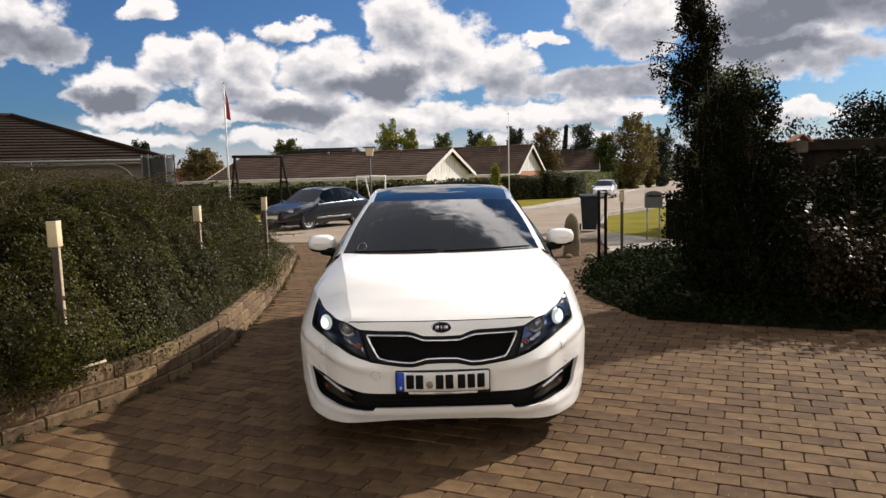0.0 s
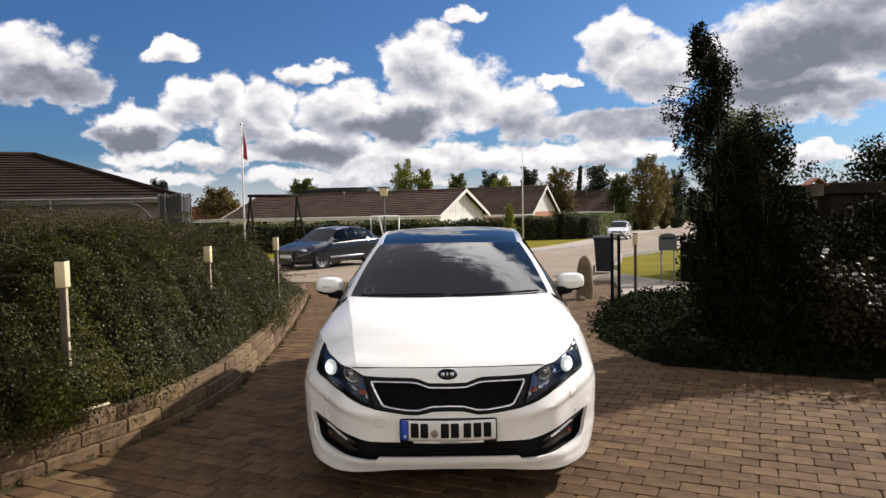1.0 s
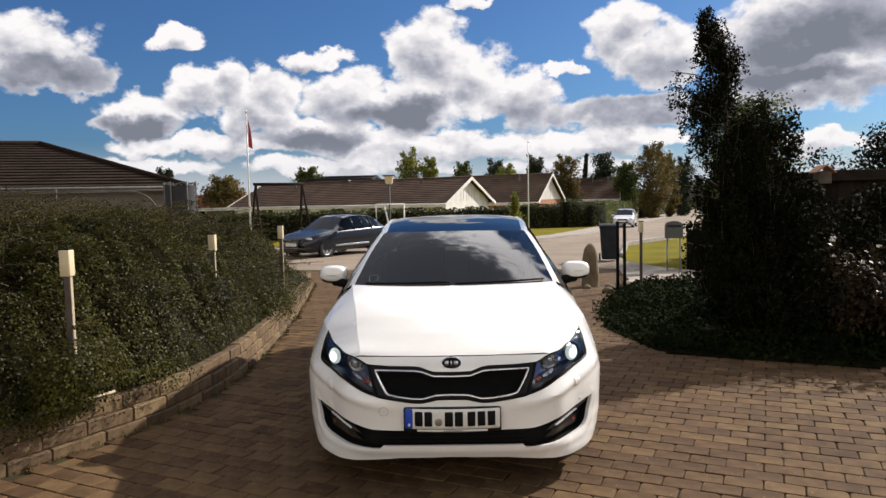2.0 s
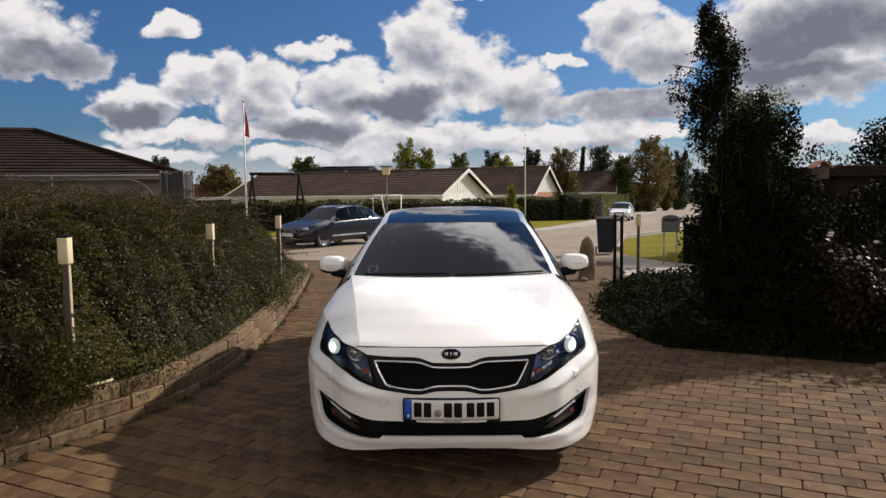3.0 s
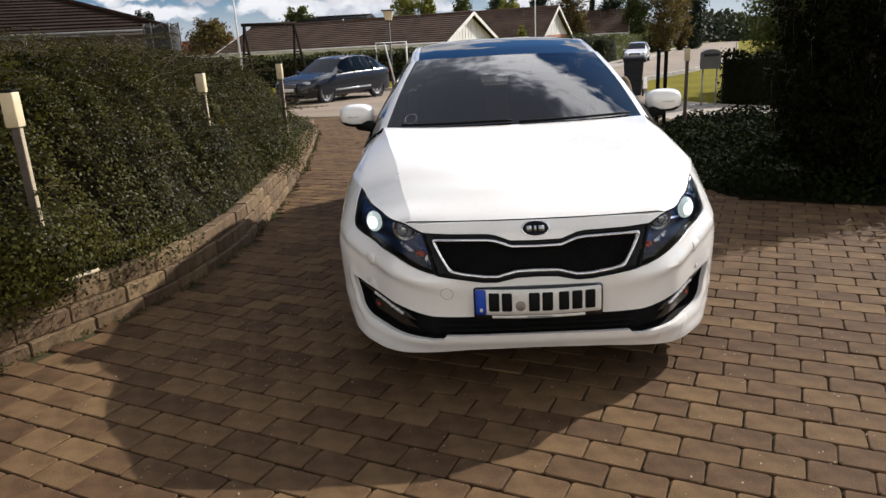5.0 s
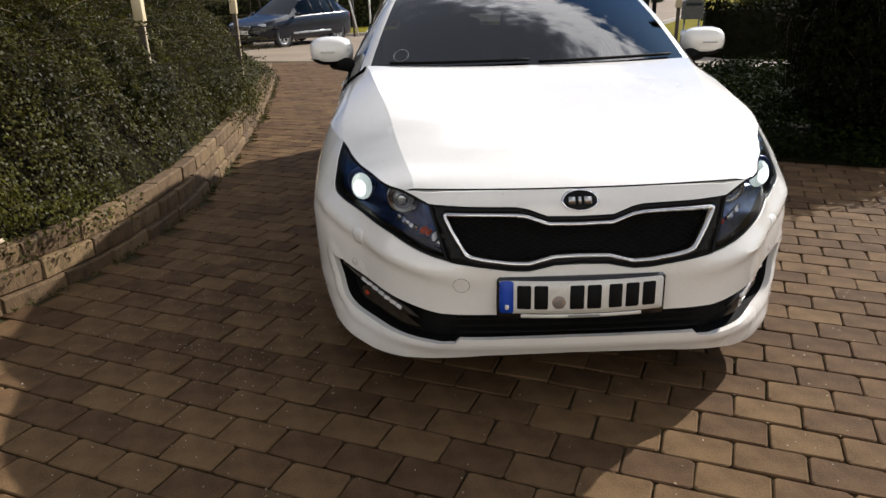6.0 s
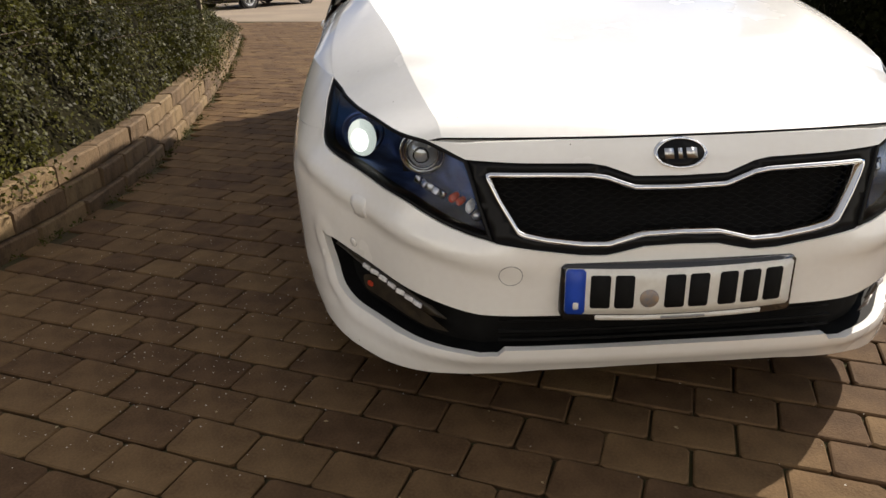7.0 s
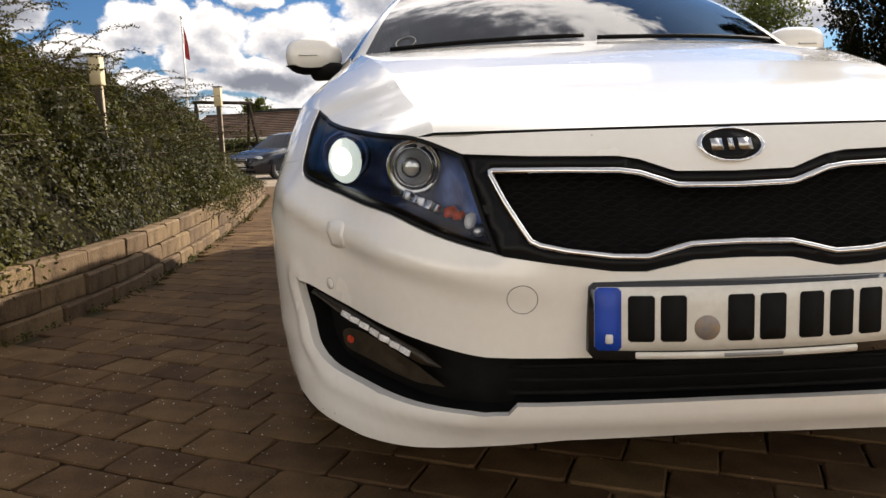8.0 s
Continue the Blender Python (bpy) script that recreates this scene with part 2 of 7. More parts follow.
CHROME = mat("chrome", (0.8, 0.8, 0.8), 0.08, metal=1.0)
SATIN = mat("satin_aluminium", (0.6, 0.6, 0.61), 0.28, metal=1.0, col2=(0.5, 0.5, 0.5), scale=30, fine=200)
SCREEN = glass("tinted_windscreen", (0.11, 0.125, 0.12), 2.05)
ROOF_GLASS = glass("dark_roof_glass", (0.03, 0.03, 0.035), 1.55)
SIDE_GLASS = glass("dark_side_glass", (0.03, 0.032, 0.036), 1.28)
CLEAR = glass("clear_lamp_cover", (0.92, 0.94, 0.96), 1.36)
CLEAR.node_tree.nodes["Glossy BSDF"].inputs["Roughness"].default_value = 0.14
LAMP_ON = mat("lit_lamp_lens", (0.5, 0.52, 0.5), 0.1, emit=((0.88, 1.0, 0.9), 0.4))
LAMP_CORE = mat("lamp_core", (0.9, 0.9, 0.9), 0.1, emit=((0.95, 1.0, 0.92), 1.4))
LAMP_BOWL = mat("blue_grey_lamp_bowl", (0.05, 0.09, 0.24), 0.28, metal=0.7, col2=(0.016, 0.027, 0.075), scale=9, fine=40)
LAMP_RING = mat("dull_chrome", (0.42, 0.44, 0.48), 0.14, metal=1.0, col2=(0.25, 0.26, 0.3), scale=40)
LAMP_OFF = mat("lamp_lens", (0.5, 0.52, 0.54), 0.05, metal=0.6)
SMOKE = mat("smoky_lamp_plastic", (0.032, 0.025, 0.017), 0.3, col2=(0.016, 0.013, 0.01), scale=30, spec=0.3)
CELL = mat("clear_light_cells", (0.93, 0.93, 0.95), 0.1, metal=0.15, col2=(0.6, 0.6, 0.63), scale=160, coat=1.0)
PALE_SMOKE = mat("pale_smoky_plastic", (0.045, 0.034, 0.022), 0.4, col2=(0.024, 0.019, 0.013), scale=60, spec=0.3)
AMBER = mat("amber_reflector", (0.5, 0.045, 0.018), 0.3, col2=(0.22, 0.03, 0.012), scale=120)
RED_LENS = mat("red_lens", (0.45, 0.02, 0.015), 0.15, col2=(0.3, 0.01, 0.01), scale=30)
TRIM_DARK = mat("dark_cabin_trim", (0.02, 0.02, 0.021), 0.7, col2=(0.035, 0.034, 0.033), scale=8, fine=160, bump=0.001)
PLATE_WHITE = mat("plate_white", (0.72, 0.71, 0.66), 0.35, col2=(0.62, 0.6, 0.55), scale=14, fine=90)
PLATE_BLUE = mat("plate_blue", (0.005, 0.055, 0.42), 0.45, col2=(0.005, 0.048, 0.36), scale=20)
INK = mat("plate_ink", (0.008, 0.008, 0.008), 0.7, spec=0.1)
GREY_INK = mat("grey_print", (0.22, 0.22, 0.22), 0.5)
SEAL = mat("seal_print", (0.35, 0.24, 0.14), 0.5, col2=(0.2, 0.2, 0.22), scale=60)
PAVER = mat("brown_grey_concrete_paver", (0.073, 0.0428, 0.0212), 0.85, col2=(0.12, 0.073, 0.0365), scale=9, fine=150, bump=0.005, vary=0.28, spec=0.12)
PAVER_REST = mat("brown_grey_concrete_paver_far", (0.073, 0.0428, 0.0212), 0.85, col2=(0.12, 0.073, 0.0365), scale=9, fine=150, bump=0.005, vary=0.28, spec=0.12, island=True)
JOINT = mat("sandy_joint_soil", (0.042, 0.033, 0.019), 0.95, col2=(0.06, 0.055, 0.024), scale=5, fine=60, bump=0.004, spec=0.1)
BLOCK = mat("split_concrete_block", (0.085, 0.055, 0.028), 0.85, col2=(0.16, 0.106, 0.057), scale=7, fine=60, bump=0.014, vary=0.32, spec=0.3)
# soil made near-black so that gaps between leaves read as shade
SOIL = mat("soil_with_gap_shade", (0.009, 0.008, 0.004), 0.95, col2=(0.015, 0.013, 0.006), scale=4, fine=40, bump=0.02, spec=0.04)
# near-black fill whose colour stands for the shade deep inside plants
CORE = mat("inner_shade_fill", (0.007, 0.008, 0.004), 0.95, col2=(0.012, 0.012, 0.006), scale=5, fine=40, bump=0.02, spec=0.1)
GRASS = mat("mown_grass", (0.12, 0.108, 0.006), 0.95, col2=(0.18, 0.152, 0.01), scale=0.6, fine=25, bump=0.03, spec=0.05)
ASPHALT = mat("worn_grey_asphalt", (0.17, 0.128, 0.088), 0.9, col2=(0.24, 0.183, 0.127), scale=0.5, fine=60, bump=0.004)
FLAGS = mat("pale_pavement_flags", (0.24, 0.203, 0.16), 0.85, col2=(0.32, 0.272, 0.215), scale=1.2, fine=40, bump=0.004)
KERB = mat("kerb_concrete", (0.28, 0.26, 0.23), 0.85, col2=(0.36, 0.33, 0.3), scale=3, fine=50, bump=0.004)
COTONEASTER = foliage("small_dark_green_leaves", (0.0185, 0.018, 0.0032), (0.063, 0.059, 0.0092), 0.46, 1.2, 0.6, 0.36, 0.1)
ROSE_LEAF = foliage("glossy_reddish_rose_leaves", (0.02, 0.014, 0.006), (0.045, 0.028, 0.014), 0.5, 1.2, 0.45, 0.06, 0.08)
# darkened well below leaf green: the birch's shade is in this colour
IVY = foliage("shade_dark_cover_leaves", (0.005, 0.0085, 0.002), (0.012, 0.018, 0.0035), 0.8, 1.2, 0.45, 0.2, 0.03)
# near-black: the backlit shade of these leaves is put into their colour
SHADE_LEAF = foliage("shade_dark_leaves", (0.005, 0.006, 0.002), (0.011, 0.012, 0.004), 0.8, 1.0, 0.35, 0.06, 0.03)
GREEN_FAR = foliage("mixed_green_leaves", (0.05, 0.07, 0.016), (0.11, 0.12, 0.025), 0.6, 0.3, 0.4, 0.42)
OLIVE_FAR = foliage("autumn_olive_leaves", (0.08, 0.062, 0.018), (0.15, 0.11, 0.03), 0.6, 0.3, 0.4, 0.42)
LIME_FAR = foliage("bright_yellow_green_leaves", (0.12, 0.14, 0.02), (0.2, 0.2, 0.03), 0.6, 0.5, 0.35, 0.42)
PINE_FAR = foliage("blackish_conifer_needles", (0.018, 0.028, 0.014), (0.035, 0.045, 0.02), 0.6, 0.3, 0.4, 0.15)
HEDGE_LEAF = foliage("clipped_hedge_leaves", (0.035, 0.045, 0.014), (0.065, 0.07, 0.02), 0.55, 0.4, 0.4, 0.42)
HEDGE_PALE = foliage("pale_clipped_hedge_leaves", (0.07, 0.085, 0.025), (0.12, 0.13, 0.04), 0.55, 0.4, 0.35, 0.42)
BARK = mat("brown_bark", (0.05, 0.036, 0.024), 0.9, col2=(0.1, 0.08, 0.06), scale=6, fine=50, bump=0.01)
TWIG = mat("thin_brown_twigs", (0.05, 0.03, 0.018), 0.8, col2=(0.09, 0.06, 0.035), scale=10, fine=90)
ROOF_TILE = mat("dark_brown_roof_tiles", (0.015, 0.0095, 0.0065), 0.95, col2=(0.027, 0.017, 0.012), scale=1.2, fine=14, bump=0.01, vary=0.12, spec=0.1)
ROOF_BROWN = mat("brown_roof_tiles", (0.06, 0.038, 0.027), 0.9, col2=(0.095, 0.062, 0.045), scale=0.8, fine=12, bump=0.01, vary=0.12, spec=0.15)
WHITE_WALL = mat("white_painted_boards", (0.72, 0.7, 0.66), 0.7, col2=(0.6, 0.58, 0.53), scale=1.5, fine=20, bump=0.003)
GREY_WALL = mat("weathered_grey_boards", (0.1, 0.09, 0.08), 0.8, col2=(0.15, 0.135, 0.12), scale=1.5, fine=20, bump=0.004)
RED_BRICK = mat("red_brickwork", (0.3, 0.12, 0.06), 0.85, col2=(0.38, 0.17, 0.09), scale=2, fine=20, bump=0.004)
DARK_WOOD = mat("dark_stained_timber", (0.012, 0.009, 0.007), 0.95, col2=(0.024, 0.018, 0.013), scale=4, fine=60, bump=0.003, spec=0.1)
POST_WOOD = mat("weathered_grey_timber", (0.05, 0.036, 0.027), 0.8, col2=(0.095, 0.074, 0.056), scale=5, fine=70, bump=0.003)
CREAM = mat("cream_lamp_diffuser", (0.62, 0.52, 0.33), 0.4, col2=(0.55, 0.45, 0.28), scale=8, fine=40)
BIN_GREY = mat("dark_grey_plastic", (0.016, 0.018, 0.022), 0.7, col2=(0.024, 0.026, 0.03), scale=4, fine=80, spec=0.15)
GALV = mat("galvanised_steel", (0.35, 0.35, 0.34), 0.45, metal=0.7, col2=(0.25, 0.25, 0.24), scale=10, fine=80)
BOX_GREY = mat("painted_grey_steel", (0.09, 0.095, 0.09), 0.5, col2=(0.065, 0.068, 0.065), scale=6, fine=60, spec=0.3)
DULL_METAL = mat("dull_grey_metal", (0.09, 0.09, 0.088), 0.7, col2=(0.06, 0.06, 0.058), scale=10, fine=80, spec=0.3)
POLE_WHITE = mat("white_pole_paint", (0.7, 0.7, 0.68), 0.4, col2=(0.6, 0.6, 0.57), scale=5, fine=40)
RED_CLOTH = mat("red_cloth", (0.35, 0.03, 0.03), 0.85, col2=(0.26, 0.02, 0.025), scale=5, fine=60)
NET = mat("black_netting", (0.012, 0.012, 0.014), 0.8, col2=(0.025, 0.025, 0.028), scale=20, fine=120)
ROCK = mat("grey_brown_field_stone", (0.12, 0.088, 0.05), 0.95, col2=(0.19, 0.145, 0.085), scale=5, fine=40, bump=0.02)
PALE_WOOD = mat("pale_wood_strip", (0.4, 0.33, 0.22), 0.7, col2=(0.3, 0.24, 0.16), scale=8, fine=70)
# white that stands in for sun glints on rose leaves
GLINT_WHITE = mat("painted_leaf_glints", (0.7, 0.68, 0.62), 0.6, col2=(0.6, 0.55, 0.5), scale=30)


# ---- building helpers ----
def mesh_of(name, bm, material, smooth=True):
    me = bpy.data.meshes.new(name)
    bm.to_mesh(me)
    bm.free()
    me.materials.append(material)
    if smooth:
        me.polygons.foreach_set("use_smooth", [True] * len(me.polygons))
    return me


def part(name, bm, material, parent, label="", smooth=True):
    ob = new(name, mesh_of(name, bm, material, smooth))
    ob.parent = parent
    return tagged(ob, label)


def thing(name, label, category, place=(0, 0, 0), turn=0, group="", kind=""):
    ob = new(name)
    ob.matrix_basis = pose(*place, 0, 0, turn)
    return tagged(ob, label, category, group, kind)


def sharp(ob, angle=35):
    """Keeps edges past that angle crisp."""
    me = ob.data
    bm = bmesh.new()
    bm.from_mesh(me)
    for e in bm.edges:
        if len(e.link_faces) == 2 and e.calc_face_angle(0) > radians(angle):
            e.smooth = False
    bm.to_mesh(me)
    bm.free()
    return ob


def box_bm(x0, x1, y0, y1, z0, z1, bevel=0.0, bm=None, m=None):
    bm = bm or bmesh.new()
    made = bmesh.ops.create_cube(bm, size=1, matrix=(m or Matrix()) @ Matrix.Translation(((x0 + x1) / 2, (y0 + y1) / 2, (z0 + z1) / 2)) @ Matrix.Diagonal((x1 - x0, y1 - y0, z1 - z0, 1)))
    if bevel:
        edges = {e for v in made["verts"] for e in v.link_edges}
        bmesh.ops.bevel(bm, geom=list(edges), offset=bevel, segments=2, affect="EDGES", profile=0.6)
    return bm


def tube_bm(points, radius, sides=8, bm=None, taper=None, cap=True):
    """A round bar along points; taper: the radius at its end."""
    bm = bm or bmesh.new()
    pts = [Vector(p) for p in points]
    rings = []
    for i, p in enumerate(pts):
        ahead = (pts[min(i + 1, len(pts) - 1)] - pts[max(i - 1, 0)]).normalized()
        side = ahead.cross(Vector((0, 0, 1)) if abs(ahead.z) < 0.95 else Vector((1, 0, 0))).normalized()
        up = side.cross(ahead)
        r = radius if taper is None else radius + (taper - radius) * i / (len(pts) - 1)
        rings.append([bm.verts.new(p + r * (math.cos(a) * side + math.sin(a) * up)) for a in (2 * math.pi * k / sides for k in range(sides))])
    for a, b in zip(rings, rings[1:]):
        for k in range(sides):
            bm.faces.new((a[k], a[(k + 1) % sides], b[(k + 1) % sides], b[k]))
    if cap:
        bm.faces.new(rings[0][::-1]), bm.faces.new(rings[-1])
    return bm


def lathe_bm(profile, sides=24, m=None, bm=None):
    """Turns (radius, height) pairs about z."""
    bm = bm or bmesh.new()
    m = m or Matrix()
    rings = []
    for r, h in profile:
        if r < 1e-5:
            rings.append([bm.verts.new(m @ Vector((0, 0, h)))])
        else:
            rings.append([bm.verts.new(m @ Vector((r * math.cos(2 * math.pi * k / sides), r * math.sin(2 * math.pi * k / sides), h))) for k in range(sides)])
    for a, b in zip(rings, rings[1:]):
        for k in range(sides):
            q = [a[k % len(a)], a[(k + 1) % len(a)], b[(k + 1) % len(b)], b[k % len(b)]]
            q = [v for i, v in enumerate(q) if v not in q[:i]]
            if len(q) > 2:
                bm.faces.new(q)
    return bm


def grid_bm(rows, bm=None, close=False):
    """A skin over rows of points."""
    bm = bm or bmesh.new()
    made = [[bm.verts.new(p) for p in row] for row in rows]
    for a, b in zip(made, made[1:]):
        for k in range(len(a) - (0 if close else 1)):
            j = (k + 1) % len(a)
            bm.faces.new((a[k], a[j], b[j], b[k]))
    return bm


def leaves(name, pts, nor, size, material, parent=None, width=0.55, tilt=0.9, seed=1, label=""):
    """One small kinked blade at every point, turned roughly along its normal."""
    rng = np.random.default_rng(seed)
    pts, nor = np.asarray(pts, float), np.asarray(nor, float)
    k = len(pts)
    size = np.broadcast_to(size, (k,)) * rng.uniform(0.7, 1.3, k)
    nor = nor + rng.normal(0, tilt, (k, 3))
    nor /= np.linalg.norm(nor, axis=1)[:, None] + 1e-9
    a = np.cross(nor, rng.normal(0, 1, (k, 3)))
    a /= np.linalg.norm(a, axis=1)[:, None] + 1e-9
    b = np.cross(nor, a)
    L, W = (size * 0.5)[:, None], (size * width * 0.5)[:, None]
    v = np.stack([pts - a * L, pts - b * W + nor * W * 0.3, pts + a * L, pts + b * W + nor * W * 0.3], 1).reshape(-1, 3)
    me = bpy.data.meshes.new(name)
    me.vertices.add(4 * k)
    me.vertices.foreach_set("co", v.ravel().astype(np.float32))
    me.loops.add(4 * k)
    me.loops.foreach_set("vertex_index", np.arange(4 * k, dtype=np.int32))
    me.polygons.add(k)
    me.polygons.foreach_set("loop_start", np.arange(0, 4 * k, 4, dtype=np.int32))
    me.update(calc_edges=True)
    me.materials.append(material)
    ob = new(name, me)
    if parent:
        ob.parent = parent
    return tagged(ob, label)


def fall(y):
    """The ground's height: level round the drive, then falling gently towards the road and beyond it."""
    y = min(y, 220.0)
    return 0.0 if y < 4 else -0.0165 * (y - 4) * min(1.0, (y - 4) / 4)


def lie(y):
    """The height that houses and gardens beyond the road are levelled to."""
    return fall(y)


# ---- the white saloon ----
from mathutils.geometry import delaunay_2d_cdt

# Half of the car's plan from the middle of its nose round to the middle of its tail.
NOSE = [(0, 0), (0.2, 0.002), (0.385, 0.012), (0.5, 0.048), (0.6, 0.122), (0.694, 0.25), (0.777, 0.342), (0.849, 0.435), (0.904, 0.56), (0.928, 0.71), (0.933, 0.88), (0.933, 1.06), (0.933, 1.3)]


def curve2(pts, n=6):
    """Rounds a run of 2D points (Catmull-Rom)."""
    out = []
    p = [Vector((q[0], q[1])) for q in pts]
    for i in range(len(p) - 1):
        a, b, c, d = p[max(i - 1, 0)], p[i], p[i + 1], p[min(i + 2, len(p) - 1)]
        for k in range(n):
            t = k / n
            v = 0.5 * ((2 * b) + (c - a) * t + (2 * a - 5 * b + 4 * c - d) * t * t + (3 * b - a - 3 * c + d) * t ** 3)
            out.append((v.x, v.y))
    out.append(tuple(p[-1]))
    return out


PLAN = curve2(NOSE, 14)
NOSE_N = len(PLAN)
for i in range(1, 41):
    PLAN.append((0.933, 1.3 + 2.55 * i / 40))
for i in range(1, 61):
    a = math.pi / 2 * i / 60
    PLAN.append((0.933 * max(0.0, math.cos(a)) ** 0.42, 3.85 + 0.98 * math.sin(a) ** 0.75))
PLAN = np.array(PLAN)
PLAN_S = np.r_[0, np.cumsum(np.linalg.norm(np.diff(PLAN, axis=0), axis=1))]
PLAN_T = np.gradient(PLAN, axis=0)
PLAN_T /= np.linalg.norm(PLAN_T, axis=1)[:, None]
for _ in range(6):
    PLAN_T[1:-1] = (PLAN_T[:-2] + PLAN_T[1:-1] * 2 + PLAN_T[2:]) / 4
FRONT_IN = ([0.12, 0.16, 0.2, 0.235, 0.3, 0.35, 0.42, 0.48, 0.52, 0.58, 0.65, 0.71, 0.76, 0.85], [0.085, 0.055, 0.03, 0.002, -0.012, 0.01, 0.004, -0.005, -0.006, 0.013, 0.035, 0.06, 0.10, 0.18])
SIDE_IN = ([0.12, 0.2, 0.3, 0.42, 0.55, 0.66, 0.74, 0.8, 0.88, 0.94, 1.02], [0.06, 0.028, 0.01, 0.004, 0.0, 0.0, 0.004, 0.014, 0.03, 0.055, 0.1])
SHOULDER = ([0.56, 0.62, 0.7, 0.76, 0.81, 0.86, 0.92], [0.0, 0.012, 0.04, 0.066, 0.092, 0.108, 0.12])
SHOULDER_Y = ([0.12, 0.3, 0.45, 0.62, 0.8, 1.1, 1.5, 2.1], [0.0, 0.3, 1.05, 1.0, 0.6, 0.5, 0.25, 0.0])
CREASE = ([0.3, 0.45, 0.6, 0.75, 0.9], [0.478, 0.497, 0.53, 0.57, 0.625])
BULGE = ([0.1, 0.16, 0.2, 0.25, 0.3, 0.42, 0.55, 0.62], [0.09, 0.075, 0.05, 0.022, 0.01, 0.012, 0.004, 0.0])


POCKET_TOP = curve2([(0.44, 0.352), (0.494, 0.36), (0.598, 0.383), (0.7, 0.408), (0.775, 0.43), (0.818, 0.44)], 4)
POCKET_LOW = curve2([(0.818, 0.44), (0.807, 0.38), (0.782, 0.305), (0.742, 0.268), (0.68, 0.252), (0.6, 0.247), (0.5, 0.246), (0.40, 0.249)], 4)
POCKET_RIM = np.array(POCKET_LOW[1:-3])
POCKET_RIM[:, 0] = np.interp(POCKET_RIM[:, 0], PLAN[:NOSE_N, 0], PLAN_S[:NOSE_N])


def skin(s, z, depth=0.0):
    """The place on the body at s metres round from the nose (minus: the car's right side seen from ahead of it), at height z, depth metres inside."""
    k = abs(s)
    x, y = np.interp(k, PLAN_S, PLAN[:, 0]), np.interp(k, PLAN_S, PLAN[:, 1])
    tx, ty = np.interp(k, PLAN_S, PLAN_T[:, 0]), np.interp(k, PLAN_S, PLAN_T[:, 1])
    nx, ny = ty, -tx
    w = ny * ny
    d = w * np.interp(z, *FRONT_IN) + (1 - w) * np.interp(z, *SIDE_IN) + depth
    d += np.interp(z, *SHOULDER) * np.interp(y, *SHOULDER_Y)
    if y < 2:
        d -= np.interp(z, *BULGE) * math.exp(-((k - 0.82) / 0.24) ** 2)
        q = z - np.interp(x, *CREASE)
        d -= 0.017 * math.exp(-(q / (0.038 if q > 0 else 0.024)) ** 2) * np.interp(x, [0.3, 0.5, 0.85, 0.92], [0, 1, 1, 0])
    if y < 0.7 and 0.15 < z < 0.5:
        gap = math.sqrt(float(np.min((POCKET_RIM[:, 0] - k) ** 2 + (POCKET_RIM[:, 1] - z) ** 2)))
        d -= 0.0065 * max(0.0, 1 - abs(gap - 0.026) / 0.026)
    x, y = x - nx * d, y - ny * d
    return Vector((math.copysign(max(x, 0.0), s) if abs(s) > 1e-9 else 0.0, y, z))


def sx(x):
    return float(np.interp(abs(x), PLAN[:NOSE_N, 0], PLAN_S[:NOSE_N]) * (1 if x >= 0 else -1))


def sy(y):
    return float(np.interp(y, PLAN[:, 1], PLAN_S))


def dense(loop, step=0.018, closed=True):
    out = []
    for i in range(len(loop) if closed else len(loop) - 1):
        a, b = Vector(loop[i]), Vector(loop[(i + 1) % len(loop)])
        n = max(1, int((b - a).length / step))
        out += [tuple(a + (b - a) * (k / n)) for k in range(n)]
    if not closed:
        out.append(tuple(loop[-1]))
    return out


def inside(pts, loop):
    """Which of the points lie inside the loop."""
    pts, hit = np.asarray(pts), np.zeros(len(pts), bool)
    q = np.asarray(loop)
    for (xa, ya), (xb, yb) in zip(q, np.roll(q, -1, axis=0)):
        cross = ((ya > pts[:, 1]) != (yb > pts[:, 1]))
        with np.errstate(divide="ignore", invalid="ignore"):
            hit ^= cross & (pts[:, 0] < (xb - xa) * (pts[:, 1] - ya) / (yb - ya) + xa)
    return hit


